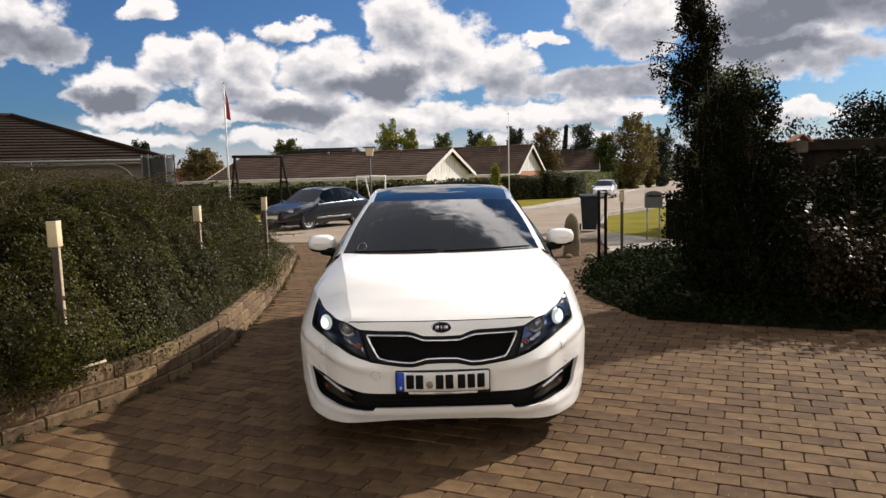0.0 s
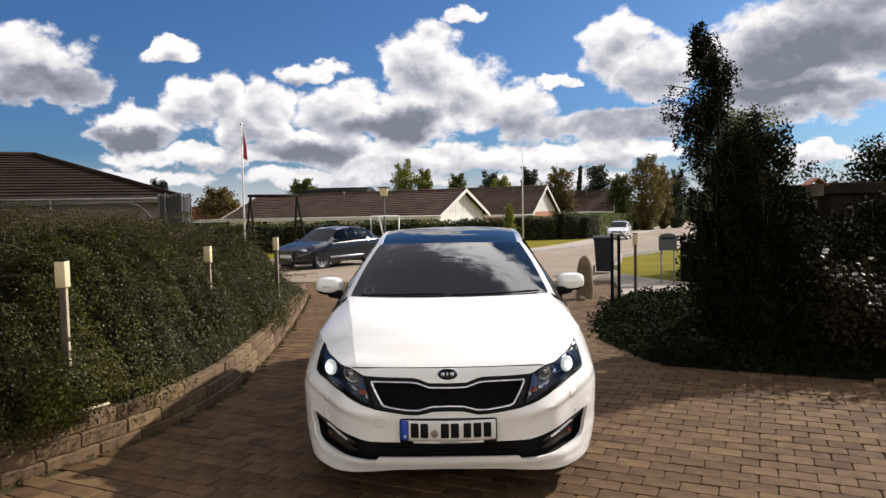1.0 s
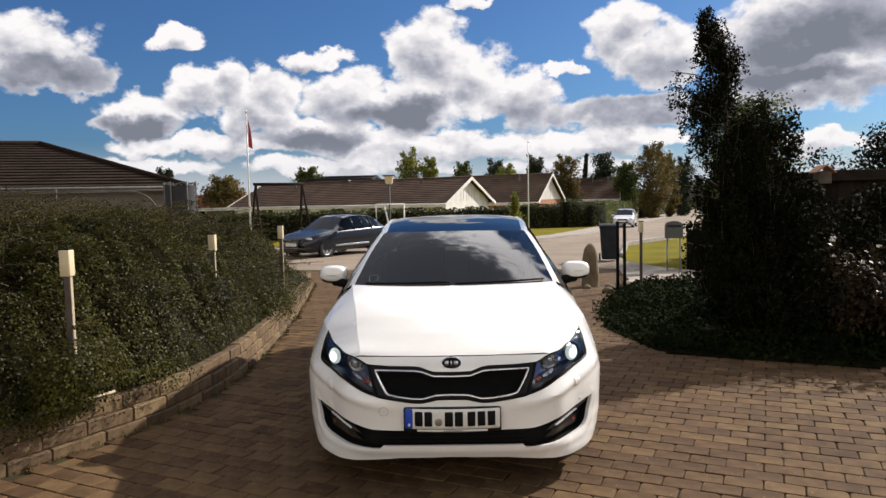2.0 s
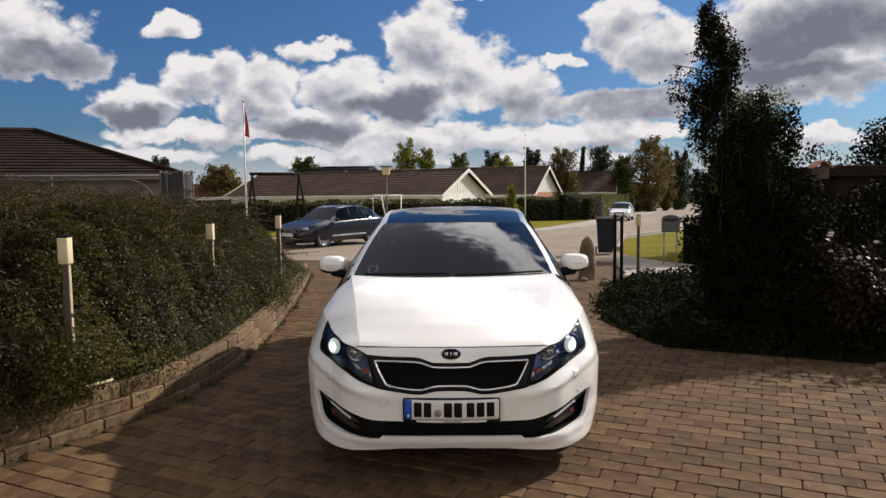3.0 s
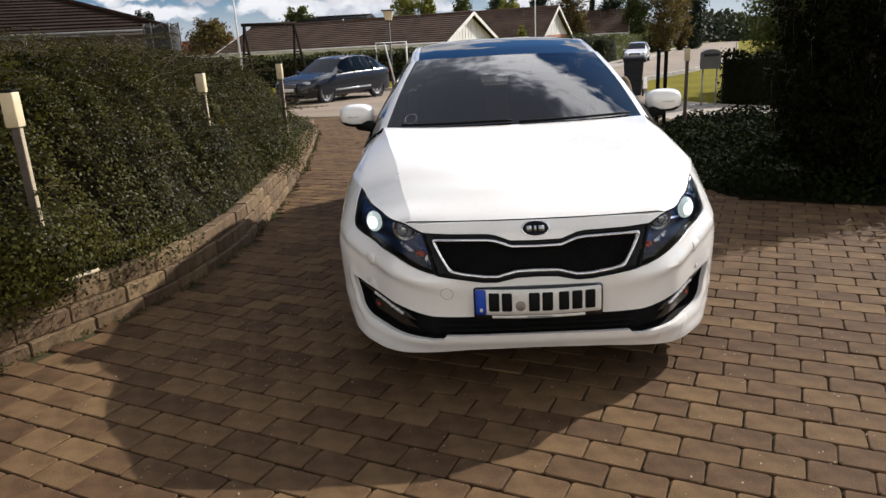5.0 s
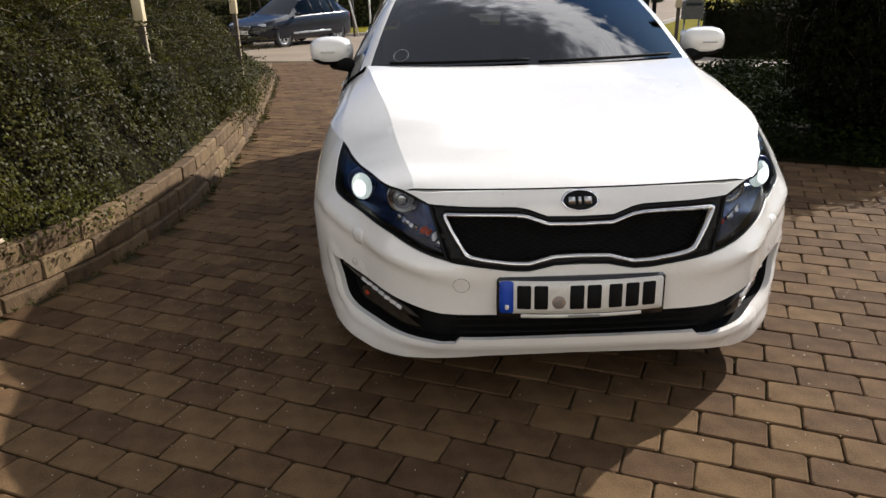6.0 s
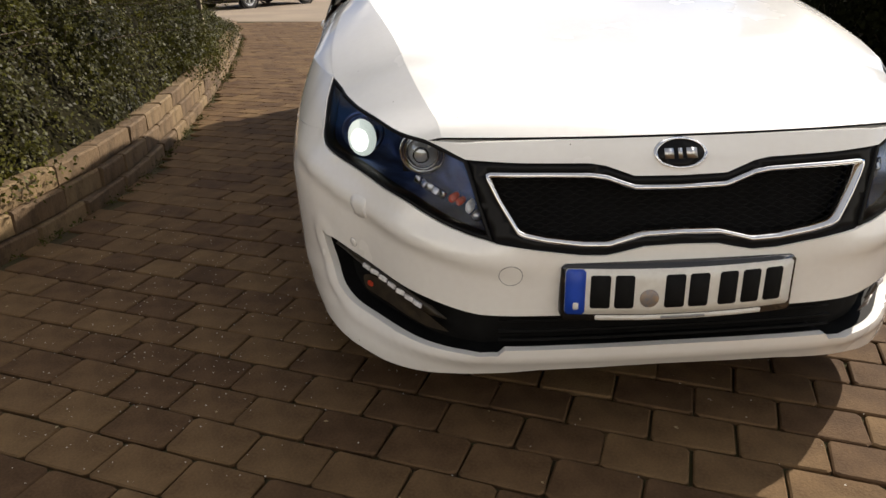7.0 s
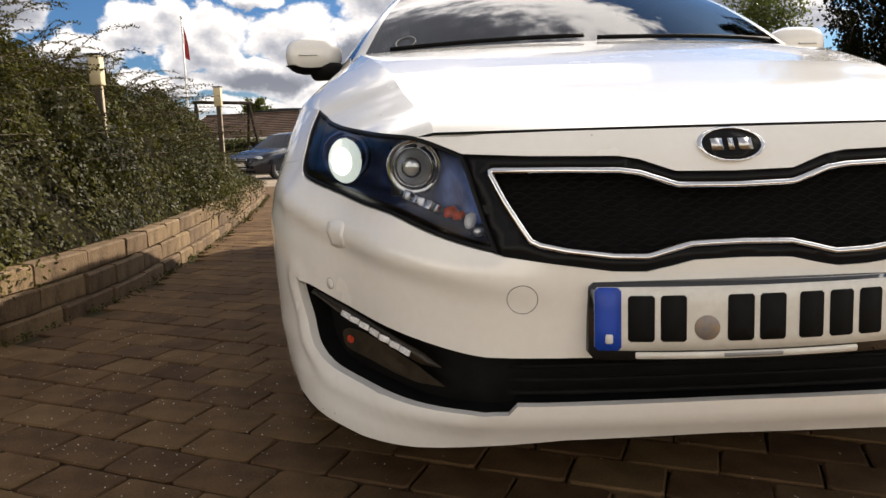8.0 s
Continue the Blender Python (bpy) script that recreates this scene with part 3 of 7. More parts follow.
def panel_bm(outline, holes=(), place=skin, depth=0.0, lip=0.0, hole_lip=0.0, step=0.03, edge=0.018, back=False):
    """A sheet with that outline and holes, laid on a surface; lip: how far its edges turn in."""
    loops = [dense(outline, edge)] + [dense(h, edge) for h in holes]
    pts, edges = [], []
    for lp in loops:
        base = len(pts)
        pts += lp
        edges += [(base + i, base + (i + 1) % len(lp)) for i in range(len(lp))]
    q = np.array(loops[0])
    gx, gz = np.meshgrid(np.arange(q[:, 0].min() + step / 2, q[:, 0].max(), step), np.arange(q[:, 1].min() + step / 2, q[:, 1].max(), step))
    g = np.c_[gx.ravel(), gz.ravel()]
    keep = inside(g, loops[0])
    for h in loops[1:]:
        keep &= ~inside(g, h)
    g = g[keep]
    if len(g):
        allp = np.array(pts)
        near = np.array([np.min(np.abs(allp - p).max(axis=1)) for p in g]) > edge * 0.6
        pts += [tuple(p) for p in g[near]]
    v, _, f, *_ = delaunay_2d_cdt([Vector(p) for p in pts], edges, [], 0, 1e-6)
    mid = np.array([[sum(v[i].x for i in t) / len(t), sum(v[i].y for i in t) / len(t)] for t in f])
    ok = inside(mid, loops[0])
    for h in loops[1:]:
        ok &= ~inside(mid, h)
    bm = bmesh.new()
    made = {}

    def vert(i):
        if i not in made:
            made[i] = bm.verts.new(place(v[i].x, v[i].y, depth))
        return made[i]
    for t, k in zip(f, ok):
        if k:
            try:
                bm.faces.new([vert(i) for i in t])
            except ValueError:
                pass
    for n, lp in enumerate(loops):
        deep = lip if n == 0 else hole_lip
        if deep:
            a = [bm.verts.new(place(x, z, depth)) for x, z in lp]
            b = [bm.verts.new(place(x, z, depth + deep)) for x, z in lp]
            for i in range(len(lp)):
                j = (i + 1) % len(lp)
                bm.faces.new((a[i], a[j], b[j], b[i]))
    bmesh.ops.remove_doubles(bm, verts=bm.verts, dist=1e-5)
    bmesh.ops.recalc_face_normals(bm, faces=bm.faces)
    return bm


def mirrored(half):
    """A closed loop from its right half, given from the bottom middle up to the top middle."""
    return list(half) + [(-x, z) for x, z in reversed(half) if abs(x) > 1e-6]


def flip(loop):
    return [(-x, z) for x, z in reversed(loop)]


def S(pts):
    return [(sx(x), z) for x, z in pts]


# Lines of the nose, in metres across and up.
HL_LOW = curve2([(0.851, 0.694), (0.836, 0.668), (0.808, 0.651), (0.738, 0.632), (0.672, 0.613), (0.612, 0.600), (0.568, 0.583), (0.52, 0.565), (0.465, 0.549), (0.412, 0.537)], 3)
HL_IN = curve2([(0.412, 0.537), (0.437, 0.597), (0.47, 0.675), (0.487, 0.706)], 3)
HL_TOP = curve2([(0.487, 0.706), (0.577, 0.738), (0.635, 0.746), (0.71, 0.757), (0.79, 0.772), (0.855, 0.789), (0.897, 0.812)], 3)
HL_OUT = curve2([(0.897, 0.812), (0.886, 0.775), (0.868, 0.732), (0.851, 0.694)], 3)
BLACK_LOW = [(0, 0.522), (0.083, 0.520), (0.125, 0.510), (0.165, 0.502), (0.22, 0.504), (0.30, 0.516), (0.405, 0.533)]
BLACK_TOP = [(0.487, 0.706), (0.36, 0.700), (0.20, 0.696), (0.165, 0.690), (0.103, 0.668), (0, 0.666)]
RING = [(0, 0.544), (0.085, 0.542), (0.125, 0.532), (0.16, 0.523), (0.22, 0.525), (0.30, 0.536), (0.345, 0.546), (0.362, 0.554), (0.405, 0.618), (0.435, 0.668), (0.436, 0.679), (0.425, 0.682), (0.30, 0.680), (0.20, 0.677), (0.165, 0.672), (0.10, 0.650), (0, 0.648)]
MOUTH = [(0, 0.270), (0.384, 0.268)] + POCKET_LOW[::-1] + POCKET_TOP[::-1] + [(0.25, 0.350), (0, 0.350)]


def arch(cy, r=0.352, z=0.315, a0=200, a1=-20, n=22):
    return [(sy(cy + r * math.cos(radians(a0 + (a1 - a0) * i / n))), z + r * math.sin(radians(a0 + (a1 - a0) * i / n))) for i in range(n + 1)]


def hood_edge(t):
    """The bonnet's side line: along the lamp's top, then the wing, to the screen."""
    if t < 0.42:
        k = t / 0.42 * (len(HL_TOP) - 4) + 3
        i = min(int(k), len(HL_TOP) - 2)
        x, z = (np.array(HL_TOP[i]) + (k - i) * (np.array(HL_TOP[i + 1]) - np.array(HL_TOP[i])))
        return skin(sx(x), z, 0.002)
    k = (t - 0.42) / 0.58
    a = skin(sx(0.897), 0.812, 0.002)
    b, c, d = Vector((0.8, 0.74, 0.866)), Vector((0.79, 0.97, 0.935)), Vector((0.735, 1.22, 0.99))
    return a * (1 - k) ** 3 + 3 * b * k * (1 - k) ** 2 * 1.0 + 3 * c * k * k * (1 - k) + d * k ** 3


HOOD_Y = [0.088, 0.12, 0.18, 0.3, 0.5, 0.72, 0.9, 1.03]
HOOD_Z = [0.746, 0.762, 0.787, 0.834, 0.896, 0.95, 0.99, 1.016]


def hood_crease(t):
    """Where the crease lies, as a share of the bonnet's half width."""
    e = hood_edge(t)
    return min(0.985, float(np.interp(e.y, [0.1, 0.2, 0.72, 1.22], [0.51, 0.52, 0.612, 0.722])) / e.x)


def hood_at(t, u):
    e = hood_edge(t)
    cy = 0.088 + (1.03 - 0.088) * t ** 1.15
    cz = float(np.interp(cy, HOOD_Y, HOOD_Z))
    y = cy + (e.y - cy) * abs(u) ** 2.2
    crease = hood_crease(t)
    top = e.z + (cz - e.z) * 0.86
    w = abs(u)
    if w < crease:
        z = cz - (cz - top) * (w / crease) ** 2.0
    else:
        k = (w - crease) / (1 - crease)
        z = top + (e.z - top) * (0.9 * k + 0.1 * k * k)
    return Vector((e.x * u, y, z))


def plan_disc(cx, cz, r, n=24, rz=None):
    return [(sx(cx) + r * math.cos(2 * math.pi * i / n), cz + (rz or r) * math.sin(2 * math.pi * i / n)) for i in range(n)]


def ring_bm(outer, inner, raise_by=0.006, base=0.004):
    """A raised band between two loops on the body."""
    n = len(outer)
    rows = [[skin(*p, base) for p in outer], [skin(p[0] * 0.9 + q[0] * 0.1, p[1] * 0.9 + q[1] * 0.1, -raise_by * 0.7) for p, q in zip(outer, inner)],
            [skin((p[0] + q[0]) / 2, (p[1] + q[1]) / 2, -raise_by) for p, q in zip(outer, inner)],
            [skin(p[0] * 0.1 + q[0] * 0.9, p[1] * 0.1 + q[1] * 0.9, -raise_by * 0.6) for p, q in zip(outer, inner)], [skin(*q, base + 0.02) for q in inner]]
    bm = grid_bm(rows, close=True)
    bmesh.ops.recalc_face_normals(bm, faces=bm.faces)
    return bm


def inset(loop, d):
    """The loop moved in by d."""
    q = np.array(loop)
    prev, nxt = np.roll(q, 1, axis=0), np.roll(q, -1, axis=0)
    t = nxt - prev
    t /= np.linalg.norm(t, axis=1)[:, None] + 1e-9
    nrm = np.c_[-t[:, 1], t[:, 0]]
    area = np.sum(q[:, 0] * nxt[:, 1] - nxt[:, 0] * q[:, 1])
    return [tuple(p) for p in q + nrm * d * (1 if area > 0 else -1)]


def wheel(name, parent, place, radius=0.325, width=0.215, spokes=5, rim=SATIN):
    """A tyre with a spoked rim; its axle along x."""
    tyre_m = pose(*place, 0, 90, 0)
    w = width / 2
    prof = [(radius * 0.64, -w * 0.85), (radius * 0.7, -w), (radius * 0.93, -w), (radius * 0.985, -w * 0.86), (radius, -w * 0.6), (radius, w * 0.6), (radius * 0.985, w * 0.86), (radius * 0.93, w), (radius * 0.7, w), (radius * 0.64, w * 0.85)]
    hub = part(name, lathe_bm(prof, 40, tyre_m), RUBBER, parent)
    out = 1 if place[0] > 0 else -1
    bm = lathe_bm([(radius * 0.66, -w * 0.9 * out), (radius * 0.61, -w * 0.6 * out), (radius * 0.61, w * 0.7 * out), (radius * 0.66, w * 0.93 * out), (radius * 0.685, w * 0.95 * out)], 40, tyre_m)
    for i in range(spokes):
        a = 2 * math.pi * i / spokes
        for da in (-0.13, 0.13):
            m = tyre_m @ pose(0, 0, w * 0.72 * out, 0, 0, math.degrees(a + da))
            box_bm(radius * 0.1, radius * 0.64, -radius * 0.035, radius * 0.035, -0.012, 0.012, 0.005, bm, m)
    lathe_bm([(0, w * 0.86 * out), (radius * 0.13, w * 0.84 * out), (radius * 0.17, w * 0.7 * out), (radius * 0.17, w * 0.4 * out)], 20, tyre_m, bm)
    part("rim", bm, rim, hub, "silver alloy rim")
    part("brake_disc", lathe_bm([(0, 0), (radius * 0.6, 0), (radius * 0.6, 0.02 * out), (0, 0.02 * out)], 28, tyre_m), GALV, hub)
    return hub


def saloon():
    car = thing("parked_saloon_car", "white pearl saloon car with headlamps lit, parked on the block paving", "car")
    s_door, s_mid, s_rear = sy(1.38), sy(2.45), sy(3.5)
    arch_f, arch_r = arch(0.95), arch(3.745)
    af = [p for p in arch_f if p[1] > 0.19]
    # --- nose ---
    cut = [p for p in af if p[0] < sy(0.95) and p[1] < 0.63]
    bumper = [(0, 0.192), (sx(0.3), 0.186), (sx(0.45), 0.171), (sx(0.58), 0.151), (sx(0.66), 0.144), (sx(0.74), 0.15), (sx(0.82), 0.165), (sy(0.56), 0.185)] + cut + [(sy(0.78), 0.672)] + S(HL_LOW)[:-1] + [(sx(x), z) for x, z in BLACK_LOW[::-1]]
    skin_bumper = part("front_bumper", panel_bm(mirrored(bumper), [mirrored([(sx(x), z) for x, z in MOUTH])], lip=0.012, hole_lip=0.02, step=0.016), WHITE_PAINT, car, "white bumper with road dust and stone chips")
    sharp(skin_bumper, 40)
    strip = [(sx(x), z) for x, z in BLACK_TOP[::-1]] + S(HL_TOP[:4]) + [(sx(0.5), 0.736), (sx(0.452), 0.739), (sx(0.3), 0.741), (0, 0.741)]
    sharp(part("nose_strip", panel_bm(mirrored(strip), lip=0.012, step=0.02), WHITE_PAINT, car), 40)
    black = [(sx(x), z) for x, z in BLACK_LOW] + S(HL_IN) + [(sx(x), z) for x, z in BLACK_TOP[1:]]
    ring_o = mirrored([(sx(x), z) for x, z in RING])
    ring_i = inset(ring_o, 0.0105)
    surround = part("grille_surround", panel_bm(mirrored(black), [inset(ring_o, 0.004)], depth=0.006, lip=0.02, hole_lip=0.03, step=0.02), BLACK_SATIN, car, "satin black grille surround")
    ro, ri = dense(ring_o, 0.012), None
    ri = inset(ro, 0.0105)
    part("grille_frame", ring_bm(ro, ri, 0.004), CHROME, surround, "polished chrome grille frame")
    part("grille_backing", panel_bm(ring_o, depth=0.05, step=0.03), BLACK_MATT, surround)
    # waved mesh bars across the opening
    bm = bmesh.new()
    core = np.array(ring_i)
    for row in range(12):
        z0 = 0.515 + row * 0.0165
        for sign in (1, -1):
            run = []
            for i in range(181):
                s = -0.44 + 0.88 * i / 180
                z = z0 + sign * 0.0058 * math.sin(s / 0.0165 * math.pi * 0.5 + row * math.pi / 2 * 0)
                if inside([(s, z)], core)[0]:
                    run.append(skin(s, z, 0.024))
                else:
                    if len(run) > 2:
                        tube_bm(run, 0.0016, 4, bm, cap=False)
                    run = []
            if len(run) > 2:
                tube_bm(run, 0.0016, 4, bm, cap=False)
    part("grille_mesh", bm, BLACK_MATT, surround, "black wavy grille mesh")
    # --- badge: a plain oval with three pale strokes ---
    def oval(k, n=36):
        return [(0.0565 * k * math.cos(2 * math.pi * i / n), 0.711 + 0.0285 * k * math.sin(2 * math.pi * i / n)) for i in range(n)]
    badge = part("badge", panel_bm(oval(1.0), depth=-0.005, lip=0.008, step=0.02, edge=0.01), BLACK_SATIN, car, "black oval badge with chrome rim")
    part("badge_rim", ring_bm(oval(1.06), oval(0.9), 0.009, 0.0), CHROME, badge)
    bm = bmesh.new()
    for x0, x1 in ((-0.036, -0.016), (-0.006, 0.004), (0.013, 0.036)):
        b2 = panel_bm([(x0, 0.701), (x1, 0.701), (x1, 0.721), (x0, 0.721)], depth=-0.0065, lip=0.002, step=0.02)
        me = bpy.data.meshes.new("x")
        b2.to_mesh(me), b2.free()
        bm.from_mesh(me)
        bpy.data.meshes.remove(me)
    part("badge_shapes", bm, SATIN, badge)
    # --- lower mouth ---
    mouth = mirrored([(sx(x), z) for x, z in MOUTH])
    intake = part("lower_intake", panel_bm(mouth, depth=0.064, step=0.03), BLACK_MATT, car, "matt black lower air intake")
    rim_in = dense(mouth, 0.018)
    bm = grid_bm([[skin(*p, d) for p in rim_in] for d in (0.0195, 0.04, 0.066)], close=True)
    bmesh.ops.recalc_face_normals(bm, faces=bm.faces)
    part("intake_wall", bm, BLACK_MATT, intake)
    bm = bmesh.new()
    for z in (0.288, 0.31, 0.332):
        tube_bm([skin(sx(x), z, 0.022) for x in np.linspace(-0.4, 0.4, 25)], 0.004, 6, bm)
    part("intake_slats", bm, BLACK_MATT, intake)
    for side in (1, -1):
        rim = [(0.522, 0.322), (0.56, 0.343), (0.62, 0.364), (0.70, 0.388), (0.788, 0.416), (0.792, 0.408), (0.74, 0.381), (0.70, 0.366), (0.62, 0.342), (0.56, 0.323)]
        run = [(side * sx(x), z) for x, z in rim]
        drl = part("daytime_light_strip", panel_bm(run if side > 0 else run[::-1], depth=0.016, lip=0.004, step=0.02), SMOKE, intake, "clear ribbed daytime light strip")
        for i in range(7):
            x = 0.59 + 0.12 * i / 6
            z = 0.3415 + (x - 0.59) * 0.3
            m = Matrix.Translation(skin(side * sx(x), z, 0.0125)) @ pose(0, 0, 0, 0, side * -16, side * 40)
            bm = box_bm(-0.0128, 0.0128, -0.003, 0.003, -0.006, 0.006, 0.0015, None, m @ pose(0, 0, 0, 8 * (i % 2) - 12, side * 3, 6 * (i % 3 - 1)))
            part("light_cell", bm, CELL, drl)
        almond = curve2([(0.519, 0.283), (0.576, 0.312), (0.65, 0.333), (0.71, 0.342), (0.737, 0.332), (0.728, 0.306), (0.70, 0.295), (0.634, 0.286), (0.575, 0.281)], 3)
        run = [(side * sx(x), z) for x, z in almond]
        fog = part("fog_lamp", panel_bm(run if side > 0 else run[::-1], depth=0.034, step=0.02), SMOKE, intake, "smoky fog lamp lens")
        bm = panel_bm([(side * (sx(0.625) + 0.05 * math.cos(a)), 0.304 + 0.011 * math.sin(a) + 0.009 * math.cos(a)) for a in np.linspace(0, 2 * math.pi, 24, endpoint=False)], depth=0.031, step=0.02)
        part("fog_reflector", bm, PALE_SMOKE, fog)
        bm = panel_bm([(side * (sx(0.716) + 0.012 * math.cos(a)), 0.32 + 0.008 * math.sin(a)) for a in np.linspace(0, 2 * math.pi, 16, endpoint=False)], depth=0.03, step=0.01)
        part("side_reflector", bm, AMBER, fog, "small amber bulb")
    # --- small covers on the bumper ---
    for side in (1, -1):
        if side < 0:
            o = plan_disc(-0.374, 0.459, 0.027)
            part("tow_eye_cover", ring_bm(o, inset(o, 0.002), 0.0004, 0.001), GREY_INK, skin_bumper, "round tow eye cover outline")
        c = side * sx(0.70)
        o = [(c + dx * 1.0, 0.55 + dz) for dx, dz in curve2([(-0.026, -0.024), (0.0, -0.028), (0.026, -0.022), (0.03, 0.0), (0.026, 0.022), (0.0, 0.028), (-0.026, 0.024), (-0.028, 0.0)], 3)]
        part("washer_cover", panel_bm(o, depth=-0.0035, lip=0.005, step=0.02, edge=0.01), WHITE_PAINT, skin_bumper)
        o = plan_disc(side * 0.728, 0.443, 0.011, 16)
        part("parking_sensor", panel_bm(o, depth=-0.001, lip=0.002, step=0.01, edge=0.005), WHITE_PAINT, skin_bumper)
        o2 = plan_disc(side * 0.728, 0.443, 0.0125, 16)
        part("sensor_ring", ring_bm(o2, inset(o2, 0.0015), 0.0006, 0.001), GREY_INK, skin_bumper)
    # --- number plate in its holder ---
    def flat(x, z, d=0.0):
        return Vector((x, -0.042 + 0.05 * (z - 0.36) + 0.35 * x * x + d, z))
    def plate_panel(x0, x1, z0, z1, d, lip=0.002, r=0.006):
        lp = [(x0 + r, z0), (x1 - r, z0), (x1, z0 + r), (x1, z1 - r), (x1 - r, z1), (x0 + r, z1), (x0, z1 - r), (x0, z0 + r)]
        return panel_bm(lp, place=flat, depth=d, lip=lip, step=0.05, edge=0.03)
    holder = part("plate_holder", plate_panel(-0.264, 0.264, 0.357, 0.487, 0.0, 0.035, 0.008), BLACK_GLOSS, car, "black number plate holder")
    plate = part("number_plate", plate_panel(-0.257, 0.257, 0.374, 0.481, -0.003, 0.003), PLATE_WHITE, holder, "white number plate with blue end band")
    part("blue_band", plate_panel(-0.257, -0.214, 0.374, 0.481, -0.0045, 0.002), PLATE_BLUE, plate)
    part("dealer_strip", plate_panel(-0.19, 0.19, 0.3595, 0.3705, -0.002, 0.002, 0.002), PLATE_WHITE, holder)
    part("strip_print", plate_panel(-0.045, 0.055, 0.362, 0.368, -0.0035, 0.001, 0.001), GREY_INK, holder)
    part("band_print", plate_panel(-0.240, -0.228, 0.386, 0.402, -0.006, 0.001, 0.002), PLATE_WHITE, plate)
    for x0, x1 in ((-0.203, -0.160), (-0.150, -0.108), (-0.040, 0.004), (0.014, 0.058), (0.082, 0.124), (0.136, 0.178), (0.190, 0.232)):
        part("print_bar", plate_panel(x0, x1, 0.389, 0.467, -0.0045, 0.002, 0.004), INK, plate)
    part("seal", panel_bm([(-0.074 + 0.021 * math.cos(a), 0.412 + 0.021 * math.sin(a)) for a in np.linspace(0, 2 * math.pi, 20, endpoint=False)], place=flat, depth=-0.005, lip=0.002, step=0.02, edge=0.01), SEAL, plate)
    # --- headlamps ---
    for side in (1, -1):
        loop = S(HL_LOW[:-1] + HL_IN[:-1] + HL_TOP[:-1] + HL_OUT[:-1])
        loop = loop if side > 0 else flip(loop)
        small = inset(loop, 0.004)
        lamp = part("headlamp", panel_bm(inset(loop, 0.002), depth=0.004, lip=0.012, step=0.025), CLEAR, car, "clear headlamp cover, lamp lit")
        part("lamp_housing", panel_bm(small, depth=0.13, lip=-0.122, step=0.03), LAMP_BOWL, lamp, "dark blue-grey lamp housing")
        ro = dense(inset(loop, 0.001), 0.015)
        part("lamp_bezel", ring_bm(ro, inset(ro, 0.008), -0.004, 0.012), BLACK_SATIN, lamp)
        for cx, cy, cz, r, on in ((0.695, 0.385, 0.704, 0.035, True), (0.55, 0.262, 0.68, 0.037, False)):
            c = Vector((side * cx, cy, cz))
            ahead = Vector((side * 0.22, -1.0, -0.03)).normalized()
            m = Matrix.Translation(c) @ ahead.to_track_quat("Z", "Y").to_matrix().to_4x4()
            bezel = part("projector_bezel", lathe_bm([(r * 1.5, -0.01), (r * 1.55, 0.008), (r * 1.42, 0.016), (r * 1.3, 0.006), (r * 1.12, 0.012), (r * 1.05, 0.022), (r * 0.98, 0.014)], 36, m), LAMP_BOWL if on else LAMP_RING, lamp, "" if on else "chrome projector ring")
            shape = m @ pose(0, -r * 0.3, 0.014) @ Matrix.Diagonal((1.05, 1.38, 1, 1)) if on else m
            part("projector_lens", lathe_bm([(0, 0.036), (r * 0.35, 0.034), (r * 0.68, 0.027), (r * 0.92, 0.016), (r, 0.006)], 36, shape), LAMP_ON if on else LAMP_OFF, bezel, "lit projector lens" if on else "clear projector lens")
            if on:
                part("lamp_core", lathe_bm([(0, 0.0385), (r * 0.3, 0.0375), (r * 0.52, 0.0345), (r * 0.6, 0.031)], 28, shape), LAMP_CORE, bezel, "glowing lamp core")
            if not on:
                part("lens_core", lathe_bm([(r * 0.5, 0.033), (r * 0.55, 0.0335), (r * 0.5, 0.0355), (r * 0.42, 0.036)], 24, m), BLACK_GLOSS, bezel)
        for cx, cz, w, h, mm in ((0.540, 0.598, 0.012, 0.010, AMBER), (0.520, 0.592, 0.011, 0.008, AMBER), (0.492, 0.583, 0.011, 0.014, CELL), (0.468, 0.566, 0.016, 0.010, SATIN), (0.79, 0.715, 0.03, 0.022, SATIN), (0.83, 0.752, 0.022, 0.014, CHROME)):
            o = [(side * sx(cx) + w * math.cos(a), cz + h * math.sin(a)) for a in np.linspace(0, 2 * math.pi, 14, endpoint=False)]
            part("lamp_reflector", panel_bm(o, depth=0.075, lip=0.02, step=0.02, edge=0.01), mm, lamp)
        for i in range(5):
            cx, cz = 0.565 + 0.0165 * i, 0.606 + 0.0052 * i
            m = Matrix.Translation(skin(side * sx(cx), cz, 0.07)) @ pose(0, 0, 0, 0, side * -14, side * 44)
            part("reflector_facet", box_bm(-0.0085, 0.0085, -0.005, 0.005, -0.0095, 0.0095, 0.002, None, m @ pose(0, 0, 0, -14 - 10 * (i % 2), 0, 10 * (i % 3 - 1))), LAMP_RING, lamp)
        # added block, no seen part: keeps a sun patch off the ground
        part("sun_leak_block", box_bm(-0.13, 0.13, -0.03, 0.03, -0.06, 0.06, 0.01, None, pose(side * 0.69, 0.47, 0.17, 0, 0, side * 28)), BLACK_MATT, car, "black block added before the wheel to stop a sun leak")
    # --- bonnet ---
    us = list(np.linspace(-1, 1, 41))
    ts = np.linspace(0, 1, 44)
    bm = grid_bm([[hood_at(t, hood_crease(t) * u) for u in np.linspace(-1, 1, 33)] for t in ts])
    for side in (1, -1):
        grid_bm([[hood_at(t, side * (hood_crease(t) + (1 - hood_crease(t)) * k)) for k in np.linspace(0, 1, 8)] for t in ts], bm)
    a = [bm.verts.new(hood_at(0, u)) for u in us]
    b = [bm.verts.new(hood_at(0, u) + Vector((0, 0.012, -0.02))) for u in us]
